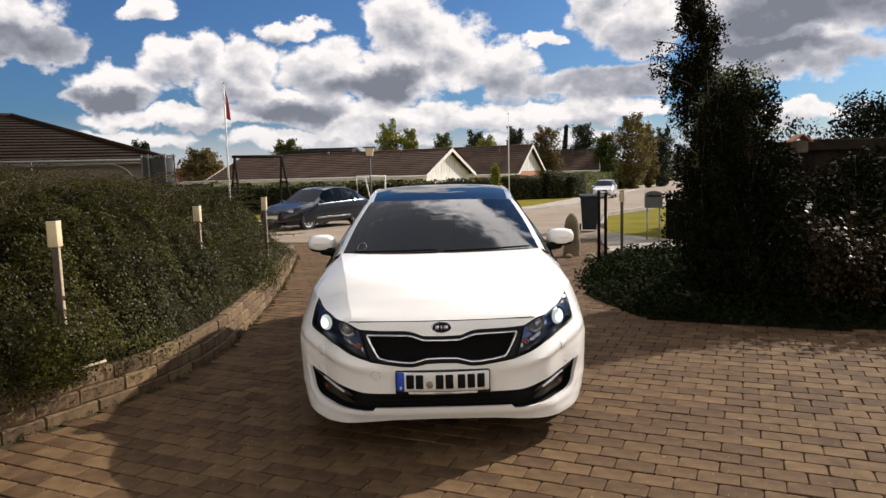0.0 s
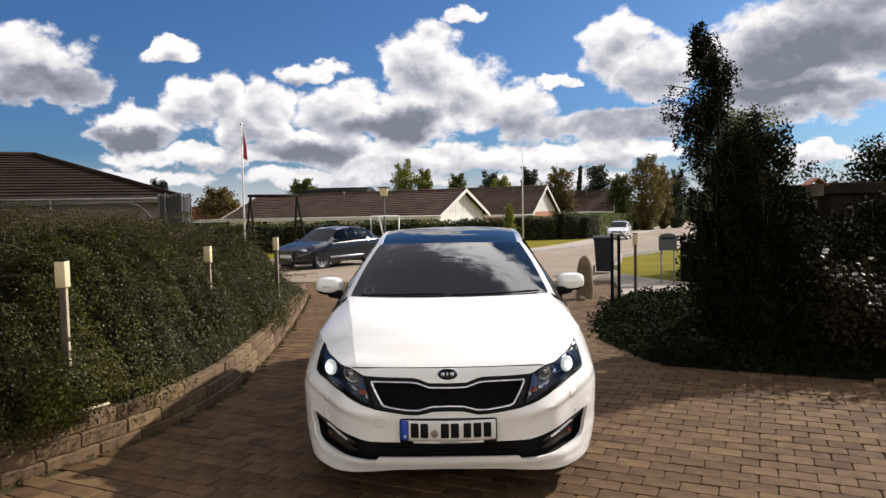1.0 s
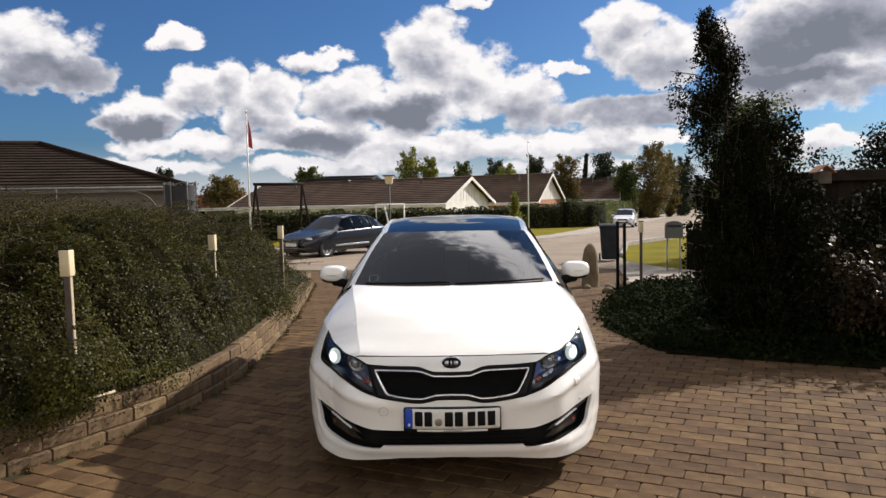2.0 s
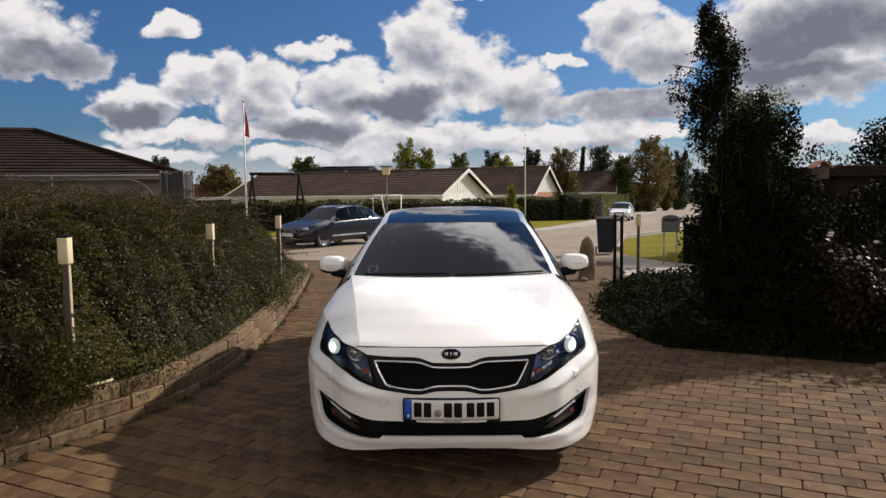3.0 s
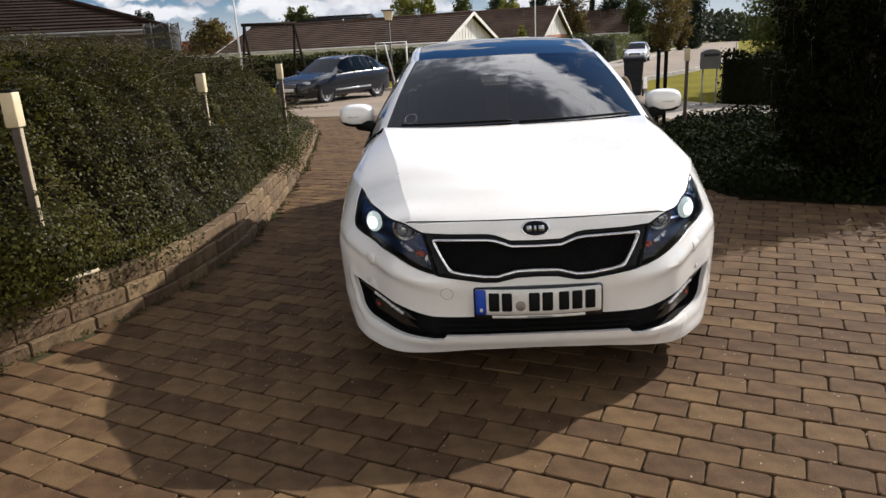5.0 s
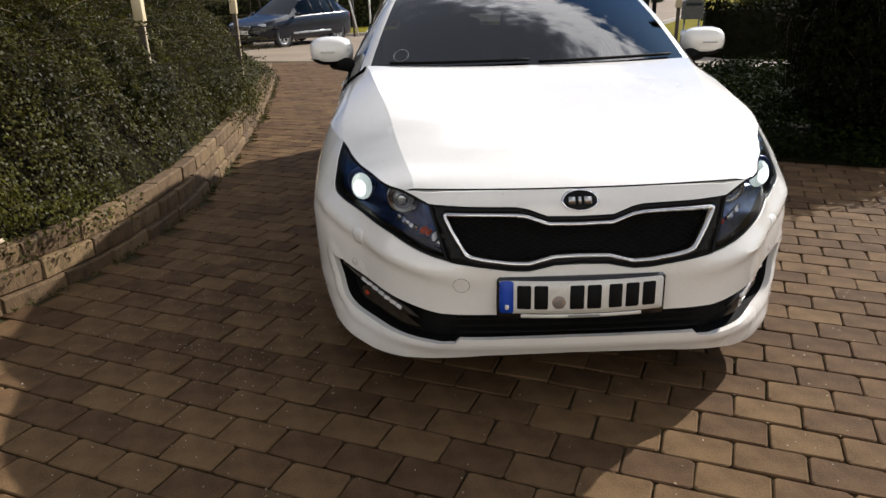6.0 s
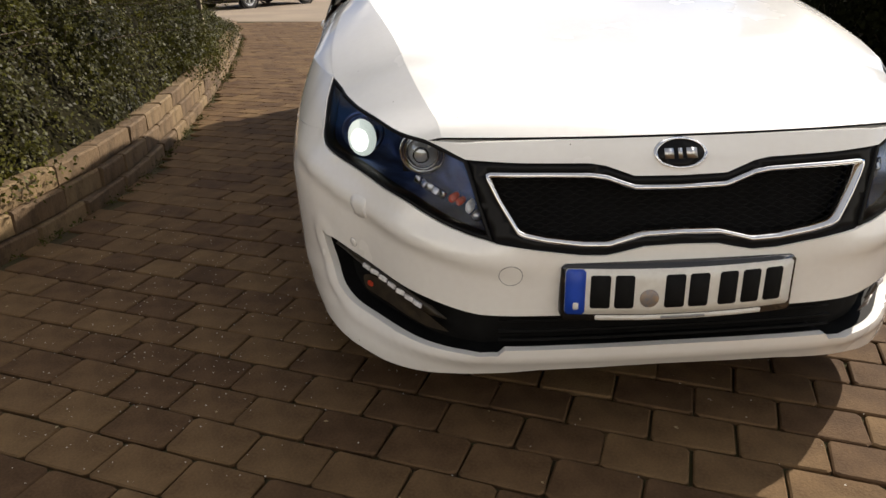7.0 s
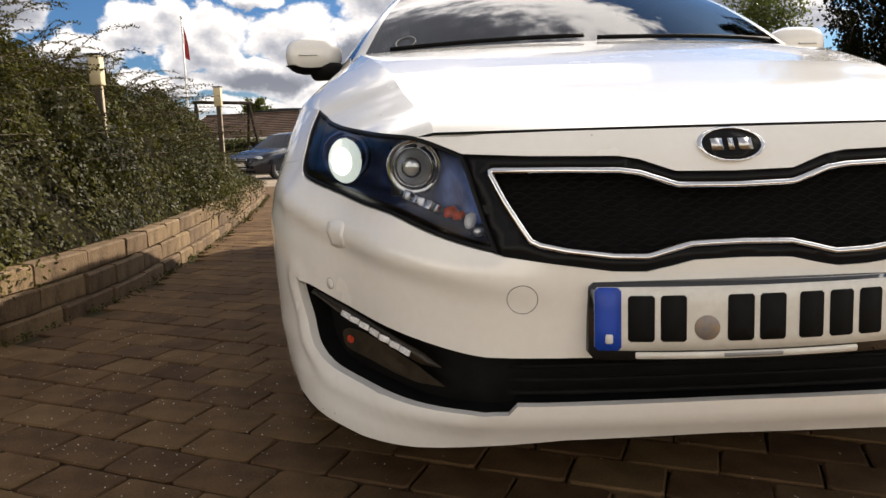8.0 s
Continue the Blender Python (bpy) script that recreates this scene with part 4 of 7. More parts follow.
    for i in range(len(us) - 1):
        bm.faces.new((a[i], b[i], b[i + 1], a[i + 1]))
    bmesh.ops.recalc_face_normals(bm, faces=bm.faces)
    bonnet = part("bonnet", bm, WHITE_PAINT, car)
    part("shut_line", tube_bm([hood_at(0, u) + Vector((0, 0.001, -0.0025)) for u in np.linspace(-0.995, 0.995, 41)], 0.0028, 6, cap=False), BLACK_MATT, bonnet, "dark gap along the bonnet's front edge")
    # --- wings, doors and tail along the sides ---
    belt = lambda y: float(np.interp(y, [0.56, 1.0, 1.25, 1.5, 2.5, 3.6, 4.3, 4.8], [0.812, 0.856, 0.888, 0.91, 0.945, 0.975, 0.985, 0.97]))
    def top_run(y0, y1, n=8):
        return [(sy(y), belt(y)) for y in np.linspace(y0, y1, n)]
    gap = 0.003
    wing = [p for p in af if p[1] >= 0.63 or p[0] > sy(0.95)] + [(s_door - gap, 0.20)] + [(s_door - gap, z) for z in (0.4, 0.6)] + top_run(1.38, 0.62)[0:] + S(HL_OUT) + [(sy(0.78), 0.675)]
    wing[-len(HL_OUT) - 9] = (s_door - gap, belt(1.38))
    front_door = [(s_door, 0.26), (s_mid - gap, 0.26), (s_mid - gap, belt(2.45))] + top_run(2.45, 1.38)[1:]
    ar = [p for p in arch_r if p[1] > 0.19]
    rear_door = [(s_mid, 0.26), (ar[0][0] - 0.02, 0.26)] + [(p[0] - 0.012, p[1]) for p in ar if p[0] < s_rear and p[1] > 0.27] + [(s_rear - gap, belt(3.5))] + top_run(3.5, 2.45)[1:]
    quarter = [p for p in ar if p[1] > 0.27 and p[0] > s_rear][:0] + [p for p in ar if p[0] >= s_rear and p[1] > 0.2] + [(sy(4.35), 0.2), (sy(4.35), belt(4.35))] + top_run(4.35, 3.5)[1:]
    tail_s = PLAN_S[-1]
    for side in (1, -1):
        fl = (lambda q: q) if side > 0 else flip
        def on_side(name, loop, label=""):
            return sharp(part(name, panel_bm(fl(loop), lip=0.01, step=0.05, edge=0.03), WHITE_PAINT, car, label), 40)
        on_side("front_wing", wing)
        for loop in (front_door, rear_door):
            door = on_side("door", loop)
            y = 2.3 if loop is front_door else 3.38
            bm = tube_bm([skin(side * sy(y + dy), 0.80, -0.02 - 0.012 * math.sin(math.pi * (dy + 0.12) / 0.24)) for dy in np.linspace(-0.12, 0.12, 9)], 0.014, 8)
            part("door_handle", bm, WHITE_PAINT, door)
        on_side("rear_wing", quarter)
        sill = [(sy(1.33), 0.19), (sy(3.36), 0.19), (sy(3.36), 0.255), (sy(1.33), 0.255)]
        on_side("sill", sill)
        part("arch_liner", lathe_bm([(0.36, -0.12), (0.36, 0.1)], 28, pose(side * 0.76, 0.95, 0.315, 0, 90, 0)), BLACK_MATT, car)
        part("arch_liner", lathe_bm([(0.36, -0.12), (0.36, 0.1)], 28, pose(side * 0.76, 3.745, 0.315, 0, 90, 0)), BLACK_MATT, car)
        # wing top, from the bonnet's edge down to the side
        rows = []
        for t in np.linspace(0.42, 1, 22):
            e = hood_edge(t)
            yb = 0.57 + (t - 0.42) / 0.58 * 0.72
            b = skin(sy(yb), belt(yb))
            row = []
            for k in np.linspace(0, 1, 7):
                p = e.lerp(b, k)
                p.z += 0.008 * math.sin(math.pi * k) * min(1, (t - 0.42) * 4)
                row.append(Vector((side * (p.x + 0.002 * math.sin(math.pi * k)), p.y, p.z - 0.004 * (1 - k))))
            rows.append(row)
        bm = grid_bm(rows)
        bmesh.ops.recalc_face_normals(bm, faces=bm.faces)
        part("wing_top", bm, WHITE_PAINT, car)
    tail = [(sy(4.35) + gap, 0.2), (tail_s, 0.2), (tail_s, 0.99), (sy(4.35) + gap, belt(4.35))]
    for side in (1, -1):
        part("rear_bumper", panel_bm(tail if side > 0 else flip(tail), lip=0.0, step=0.05, edge=0.03), WHITE_PAINT, car)
        lampr = [(sy(4.5), 0.74), (tail_s - 0.42, 0.76), (tail_s - 0.42, 0.88), (sy(4.4), 0.93)]
        part("tail_lamp", panel_bm(lampr if side > 0 else flip(lampr), depth=-0.006, lip=0.01, step=0.04), RED_LENS, car, "red tail lamp")
        wheel("wheel", car, (side * 0.71, 0.95, 0.325))
        wheel("wheel", car, (side * 0.765, 3.745, 0.325))
    # --- glasshouse ---
    def screen_at(v, u):
        """The windscreen: v from its foot to the header, u across."""
        foot = Vector((0.735 * u, 1.045 + 0.2 * abs(u) ** 2.2, 1.012 - 0.006 * u * u))
        head = Vector((0.588 * u, 1.72 + 0.2 * u * u, 1.357 - 0.02 * u * u))
        p = foot.lerp(head, v)
        p.z += 0.03 * math.sin(math.pi * v) * (1 - 0.35 * u * u)
        p.y -= 0.012 * math.sin(math.pi * v)
        return p
    uw = np.linspace(-1, 1, 29)
    part("windscreen", grid_bm([[screen_at(v, u * 0.965) for u in uw] for v in np.linspace(0, 1, 16)]), SCREEN, car, "tinted windscreen reflecting clouds")
    bm = grid_bm([[screen_at(v, u * 0.985) + Vector((0, 0.004, -0.006)) for u in uw] for v in (-0.06, 0.0, 0.035)])
    part("scuttle", bm, BLACK_MATT, car, "black scuttle under the windscreen")
    bm = grid_bm([[screen_at(v, u * 0.965) + Vector((0, 0.003, -0.004)) for u in uw] for v in (0.955, 1.0, 1.03)])
    part("header_band", bm, BLACK_GLOSS, car)
    roof_y = [1.72, 2.0, 2.4, 2.8, 3.3, 3.72]
    roof_z = [1.357, 1.4, 1.442, 1.456, 1.445, 1.408]
    def roof_at(t, u):
        y = 1.72 + 0.2 * u * u * (1 - t) + 2.0 * t
        z = float(np.interp(1.72 + 2.0 * t, roof_y, roof_z)) - 0.02 * u * u - 0.018 * u ** 6
        return Vector(((0.588 + 0.02 * math.sin(math.pi * min(t, 0.6))) * u, y, z))
    roof = part("roof", grid_bm([[roof_at(t, u * 0.93) for u in np.linspace(-1, 1, 21)] for t in np.linspace(0, 1, 20)]), ROOF_GLASS, car, "black panoramic glass roof")
    part("headliner", grid_bm([[roof_at(t, u * 0.92) - Vector((0, 0, 0.035)) for u in np.linspace(-1, 1, 9)] for t in np.linspace(0.02, 1, 8)]), TRIM_DARK, roof)
    def rear_at(v, u):
        a = roof_at(1, u)
        b = Vector((0.6 * u, 4.42 - 0.06 * u * u, 1.10))
        p = a.lerp(b, v)
        p.z += 0.03 * math.sin(math.pi * v)
        return p
    part("rear_window", grid_bm([[rear_at(v, u * 0.94) for u in np.linspace(-1, 1, 15)] for v in np.linspace(0, 1, 8)]), ROOF_GLASS, car)
    rows = []
    for t in np.linspace(0, 1, 10):
        y = 4.36 + 0.43 * t
        rows.append([Vector((u * (0.72 - 0.02 * t), y - 0.07 * u * u, 1.115 - 0.03 * t - 0.05 * u ** 4 - 0.14 * max(0, t - 0.85) / 0.15 * 0.5)) for u in np.linspace(-1, 1, 15)])
    part("boot_lid", grid_bm(rows), WHITE_PAINT, car)
    for side in (1, -1):
        rail = [screen_at(v, 0.965) for v in np.linspace(0, 1, 12)] + [roof_at(t, 0.93) for t in np.linspace(0.06, 1, 16)] + [rear_at(v, 0.94) for v in np.linspace(0.1, 1, 8)]
        n = len(rail)
        outer, low = [], []
        for i, p in enumerate(rail):
            k = i / (n - 1)
            w = 0.05 if i < 12 else 0.055
            outer.append(p + Vector((w, 0.03 if i < 12 else 0.0, -0.022)))
            b = skin(sy(min(max(p.y + 0.05, 1.28), 4.3)), belt(min(p.y, 4.3)))
            low.append(b)
        rows = [[Vector((side * q.x, q.y, q.z)) for q in rail], [Vector((side * (q.x * 0.5 + o.x * 0.5), (q.y + o.y) / 2, (q.z + o.z) / 2 + 0.012)) for q, o in zip(rail, outer)], [Vector((side * o.x, o.y, o.z)) for o in outer]]
        bm = grid_bm(rows)
        bmesh.ops.recalc_face_normals(bm, faces=bm.faces)
        part("roof_rail", bm, WHITE_PAINT, car)
        g = [[Vector((side * (o.x + (l.x - o.x) * k + 0.02 * math.sin(math.pi * k)), o.y + (l.y - o.y) * k, o.z + (l.z - o.z) * k)) for o, l in zip(outer, low)] for k in np.linspace(0, 1, 6)]
        bm = grid_bm(g)
        bmesh.ops.recalc_face_normals(bm, faces=bm.faces)
        part("side_glass", bm, SCREEN, car, "tinted side glass")
        for y in (2.6, 3.5):
            i = min(range(n), key=lambda j: abs(outer[j].y - y))
            bm = grid_bm([[Vector((side * (outer[i].x + (low[i].x - outer[i].x) * k + 0.022 * math.sin(math.pi * k) + 0.003), y + dy, outer[i].z + (low[i].z - outer[i].z) * k)) for dy in (-0.035, 0.035)] for k in np.linspace(0, 1, 6)])
            part("door_pillar", bm, BLACK_GLOSS, car)
        # --- door mirror ---
        m = pose(side * 0.918, 1.58, 1.054)
        rows = []
        for v in np.linspace(0, 1, 13):
            row = []
            for a in np.linspace(0, 2 * math.pi, 24, endpoint=False):
                w = math.sin(math.pi * v) ** 0.45
                cx, cz = math.cos(a), math.sin(a)
                x = 0.105 * math.copysign(abs(cx) ** 0.7, cx) * (0.35 + 0.65 * w)
                z = 0.067 * math.copysign(abs(cz) ** 0.75, cz) * (0.3 + 0.7 * w)
                row.append(m @ Vector((side * x, -0.085 + 0.15 * v ** 1.1, z + 0.006 * x)))
            rows.append(row)
        bm = grid_bm(rows, close=True)
        bm.verts.ensure_lookup_table()
        bm.faces.new([bm.verts[i] for i in range(24)][::-1])
        bm.faces.new([bm.verts[len(bm.verts) - 24 + i] for i in range(24)])
        bmesh.ops.recalc_face_normals(bm, faces=bm.faces)
        mirror = part("door_mirror", bm, WHITE_PAINT, car, "white door mirror shell")
        low_rows = [[Vector((q.x + (q.x - m.translation.x) * 0.015, q.y - 0.001, min(q.z, m.translation.z - 0.034) - 0.002)) for q in row] for row in rows[1:-1]]
        bm = grid_bm(low_rows, close=True)
        bmesh.ops.recalc_face_normals(bm, faces=bm.faces)
        part("lower_shell", bm, BLACK_MATT, mirror, "black lower mirror shell")
        bm = tube_bm([(side * 0.765, 1.46, 0.965), (side * 0.83, 1.5, 0.99), (side * 0.91, 1.57, 0.998)], 0.03, 10, taper=0.036)
        part("mirror_foot", bm, BLACK_MATT, mirror)
        bm = box_bm(-0.034, 0.034, -0.006, 0.004, -0.004, 0.004, 0.002, None, m @ pose(side * 0.012, -0.084, -0.002))
        part("turn_signal", bm, SATIN, mirror)
        bm = box_bm(-0.085, 0.085, 0.0655, 0.068, -0.05, 0.046, 0.0, None, m)
        part("mirror_glass", bm, CHROME, mirror)
    # --- cabin seen through the glass ---
    cabin = part("cabin_floor", box_bm(-0.72, 0.72, 1.1, 4.3, 0.3, 0.42, 0.02), TRIM_DARK, car)
    rows = [[Vector((0.72 * u, y, z - 0.02 * u * u)) for u in np.linspace(-1, 1, 13)] for y, z in ((1.14, 0.975), (1.3, 0.99), (1.55, 0.985), (1.7, 0.93), (1.72, 0.6))]
    part("dashboard", grid_bm(rows), TRIM_DARK, cabin)
    part("firewall", box_bm(-0.7, 0.7, 1.10, 1.14, 0.3, 0.95), TRIM_DARK, cabin)
    for x in (-0.36, 0.36):
        for y0 in (2.2, 3.15):
            seat = part("seat", box_bm(x - 0.26, x + 0.26, y0 - 0.45, y0 + 0.1, 0.42, 0.6, 0.05), TRIM_DARK, cabin)
            part("backrest", box_bm(-0.25, 0.25, -0.07, 0.07, 0, 0.62, 0.05, None, pose(x, y0 + 0.12, 0.55, -14)), TRIM_DARK, seat)
            part("headrest", box_bm(-0.13, 0.13, -0.05, 0.05, 0, 0.19, 0.04, None, pose(x, y0 + 0.28, 1.17, -10)), TRIM_DARK, seat)
    m = pose(0.36, 1.74, 0.94, 68)
    bm = bmesh.new()
    ring = [m @ Vector((0.18 * math.cos(a), 0.18 * math.sin(a), 0)) for a in np.linspace(0, 2 * math.pi, 33)]
    tube_bm(ring, 0.016, 8, bm, cap=False)
    for a in (0, math.pi, -math.pi / 2):
        tube_bm([m @ Vector((0, 0, 0)), m @ Vector((0.18 * math.cos(a), 0.18 * math.sin(a), 0))], 0.02, 6, bm)
    part("steering_wheel", bm, TRIM_DARK, cabin)
    part("rear_view_mirror", box_bm(-0.12, 0.12, -0.02, 0.02, -0.035, 0.035, 0.012, None, pose(0, 1.74, 1.27)), BLACK_GLOSS, cabin)
    for x0, x1 in ((-0.62, -0.02), (0.02, 0.64)):
        run = [screen_at(0.015 + 0.02 * k, x0 / 0.735 + (x1 - x0) / 0.735 * k) + Vector((0, -0.01, 0.01)) for k in np.linspace(0, 1, 12)]
        part("wiper_blade", tube_bm(run, 0.007, 6), BLACK_MATT, car, "black wiper blade resting at the screen's foot")
    ring = [screen_at(0.1 + 0.055 * math.sin(a), -0.79 + 0.045 * math.cos(a)) + Vector((0, -0.002, 0.003)) for a in np.linspace(0, 2 * math.pi, 25)]
    part("sticker_ring", tube_bm(ring, 0.0013, 5, cap=False), GREY_INK, car, "pale round sticker on the windscreen")
    # underbody, so that light does not pass under the bonnet
    part("underbody", box_bm(-0.72, 0.72, 0.35, 4.5, 0.17, 0.3, 0.03), BLACK_MATT, car)
    # two more added blocks that stop sun slipping between bumper and tyre
    for x in (-1, 1):
        part("sun_leak_block", box_bm(x * 0.62 - 0.13, x * 0.62 + 0.13, 0.5, 0.6, 0.13, 0.3, 0.01), BLACK_MATT, car)
    part("radiator_support", box_bm(-0.6, 0.6, 0.30, 0.36, 0.2, 0.72), BLACK_MATT, car)
    return car


saloon()

# ---- ground, road and drive ----
def sheet(name, pts, material, lift, label, category, kind="structure", grid=None):
    """A flat area that lies on the falling ground, lift metres above it."""
    bm = bmesh.new()
    loop = dense(pts, 1.5)
    v, _, f, *_ = delaunay_2d_cdt([Vector(p) for p in loop], [(i, (i + 1) % len(loop)) for i in range(len(loop))], [], 0, 1e-5)
    mid = np.array([[sum(v[i].x for i in t) / 3, sum(v[i].y for i in t) / 3] for t in f])
    ok = inside(mid, loop)
    vs = [bm.verts.new((p.x, p.y, fall(p.y) + lift)) for p in v]
    for t, k in zip(f, ok):
        if k:
            bm.faces.new([vs[i] for i in t])
    for i in range(len(loop)):
        a, b = Vector(loop[i]), Vector(loop[(i + 1) % len(loop)])
        q = [bm.verts.new((p.x, p.y, fall(p.y) + lift - d)) for p, d in ((a, 0), (b, 0), (b, 0.12), (a, 0.12))]
        bm.faces.new(q)
    bmesh.ops.remove_doubles(bm, verts=bm.verts, dist=1e-4)
    bmesh.ops.recalc_face_normals(bm, faces=bm.faces)
    ob = new(name, mesh_of(name, bm, material, False))
    return tagged(ob, label, category, kind=kind)


ys = [-60, -20, -8] + [i * 0.5 for i in range(-8, 24)] + [12, 16, 20, 25, 30, 35, 40, 45, 46, 50, 80, 120, 200, 400, 900, 2000]
xs = [-1500, -300, -60, -20, -8, 0, 8, 20, 60, 300, 1500]
bm = grid_bm([[(x, y, fall(y) - 0.09) for x in xs] for y in ys])
tagged(new("ground", mesh_of("ground", bm, GRASS)), "mown green lawn falling gently away", "ground", kind="structure")

# bedding under the pavers of the drive
DRIVE = [(-4.3, -6.0), (7.5, -6.0), (7.5, 2.25), (3.6, 2.6), (2.7, 2.95), (2.02, 3.4), (1.76, 4.6), (1.95, 6.1), (2.4, 7.6), (2.75, 8.8), (3.3, 10.6), (3.72, 13.0), (1.0, 13.3), (-2.0, 13.7), (-4.6, 14.6), (-3.15, 10.6), (-2.9, 9.0), (-2.58, 7.0), (-2.36, 5.5), (-2.22, 4.2), (-2.15, 3.2), (-2.12, 2.4), (-2.19, 1.75), (-2.34, 1.26), (-2.54, 0.84), (-2.78, 0.4), (-3.1, -0.1), (-3.65, -0.9), (-4.3, -1.9)]
sheet("drive_bedding", DRIVE, JOINT, -0.014, "dark sandy bedding between paving blocks", "ground")

# the road from the far distance on the right to the left, and the pavement beyond it
ROAD = [(-60, 16.5), (-8, 15.6), (-2, 13.6), (3.7, 12.9), (4.55, 15.6), (4.75, 17.5), (6.4, 24.0), (9.9, 29.5), (18, 46), (60, 158), (150, 390), (142, 390), (51, 153), (13.4, 52), (6.6, 34.2), (3.4, 28.5), (-4, 25.2), (-60, 25.5)]
sheet("road", ROAD, ASPHALT, -0.045, "sunlit worn grey asphalt road", "road")
WALKWAY = [(-60, 25.7), (-4, 25.4), (3.2, 28.8), (6.3, 34.4), (13.1, 52.2), (50.5, 153.5), (141, 391), (138, 392), (48.6, 154), (11.5, 52.6), (4.9, 35.2), (2.2, 30.2), (-4.4, 27.0), (-60, 27.3)]
sheet("pavement", WALKWAY, FLAGS, -0.005, "pale concrete pavement beyond the road", "pavement")
APRON = [(2.9, 9.2), (7.0, 8.4), (7.3, 10.4), (5.5, 12.0), (4.9, 13.2), (4.5, 15.2), (4.42, 15.2), (3.72, 12.9), (3.45, 10.6)]
sheet("side_pavement", APRON, FLAGS, -0.02, "pale paved strip at the drive's mouth", "pavement")
bm = bmesh.new()
for a, b in (((4.85, 17.5), (6.5, 24.0)), ((6.5, 24.0), (10.0, 29.5)), ((10.0, 29.5), (18.1, 45.9)), ((18.1, 45.9), (60, 157)), ((3.3, 28.6), (6.5, 34.25)), ((6.5, 34.25), (13.2, 52.1)), ((13.2, 52.1), (50.8, 153.2)), ((-4, 25.3), (3.3, 28.6))):
    a, b = Vector((*a, fall(a[1]))), Vector((*b, fall(b[1])))
    L = (b - a).length
    m = Matrix.Translation(a) @ (b - a).to_track_quat("Y", "Z").to_matrix().to_4x4()
    k = max(1, int(L / 1.0)) if L < 40 else max(1, int(L / 8))
    for i in range(k):
        box_bm(-0.06, 0.06, L * i / k + 0.006, L * (i + 1) / k - 0.006, -0.12, 0.06, 0.0, bm, m)
tagged(new("kerb", mesh_of("kerb", bm, KERB, False)), "grey concrete kerb along the road", "kerb", kind="structure")


# ---- planted bank behind its low wall ----
WALL_LINE = [(-4.2, -1.9), (-3.55, -0.9), (-3.0, -0.1), (-2.68, 0.38), (-2.46, 0.78), (-2.25, 1.22), (-2.1, 1.75), (-2.03, 2.4), (-2.06, 3.2), (-2.13, 4.2), (-2.27, 5.5), (-2.48, 7.0), (-2.8, 9.0), (-3.06, 10.6)]
WALL_RUN = np.array(curve2(WALL_LINE, 12))
WALL_S = np.r_[0, np.cumsum(np.linalg.norm(np.diff(WALL_RUN, axis=0), axis=1))]


def wall_at(s):
    p = Vector((np.interp(s, WALL_S, WALL_RUN[:, 0]), np.interp(s, WALL_S, WALL_RUN[:, 1])))
    q = Vector((np.interp(s + 0.05, WALL_S, WALL_RUN[:, 0]), np.interp(s + 0.05, WALL_S, WALL_RUN[:, 1])))
    t = (q - p).normalized() if (q - p).length > 1e-6 else Vector((0, 1))
    return p, t


def behind_wall(x, y):
    """How far a place lies behind the wall's face."""
    d = WALL_RUN - np.array([x, y])
    i = int(np.argmin((d * d).sum(1)))
    j = min(i + 1, len(WALL_RUN) - 1)
    t = WALL_RUN[j] - WALL_RUN[j - 1]
    side = t[0] * (y - WALL_RUN[i][1]) - t[1] * (x - WALL_RUN[i][0])
    return math.copysign(math.sqrt((d[i] ** 2).sum()), side)


def bank(x, y, d=None):
    """The height of the planted bank's soil."""
    d = behind_wall(x, y) if d is None else d
    tail = float(np.interp(y, [-2, 5.4, 6.8, 8.2, 9.5, 10.5], [1.0, 1.0, 0.92, 0.66, 0.25, 0.05]))
    lumps = 0.10 * noise.noise(Vector((x * 0.9, y * 0.9, 3.1))) + 0.05 * noise.noise(Vector((x * 2.3, y * 2.3, 7.7)))
    return 0.24 + max(0, 1.0 - math.exp(-max(d - 0.1, 0) / 0.4)) * (1.2 + lumps * 2.2) * tail + lumps * 0.5 * min(1, max(d, 0))


bank_rows = []
for s in np.linspace(0, WALL_S[-1], 60):
    p, t = wall_at(s)
    nrm = Vector((-t.y, t.x))
    bank_rows.append([(p.x + nrm.x * d, p.y + nrm.y * d, (bank(p.x + nrm.x * d, p.y + nrm.y * d, d) if d > 0.1 else 0.2) + fall(p.y) - (0.05 if d < 0.2 else 0.2)) for d in (0.12, 0.3, 0.5, 0.75, 1.0, 1.4, 1.9, 2.6, 3.6)])
# the shade under the shrubs is put into this sheet's colour
tagged(new("bank_soil", mesh_of("bank_soil", grid_bm(bank_rows), SOIL)), "soil bank under low shrubs, darkened as shade between leaves", "soil", kind="structure")


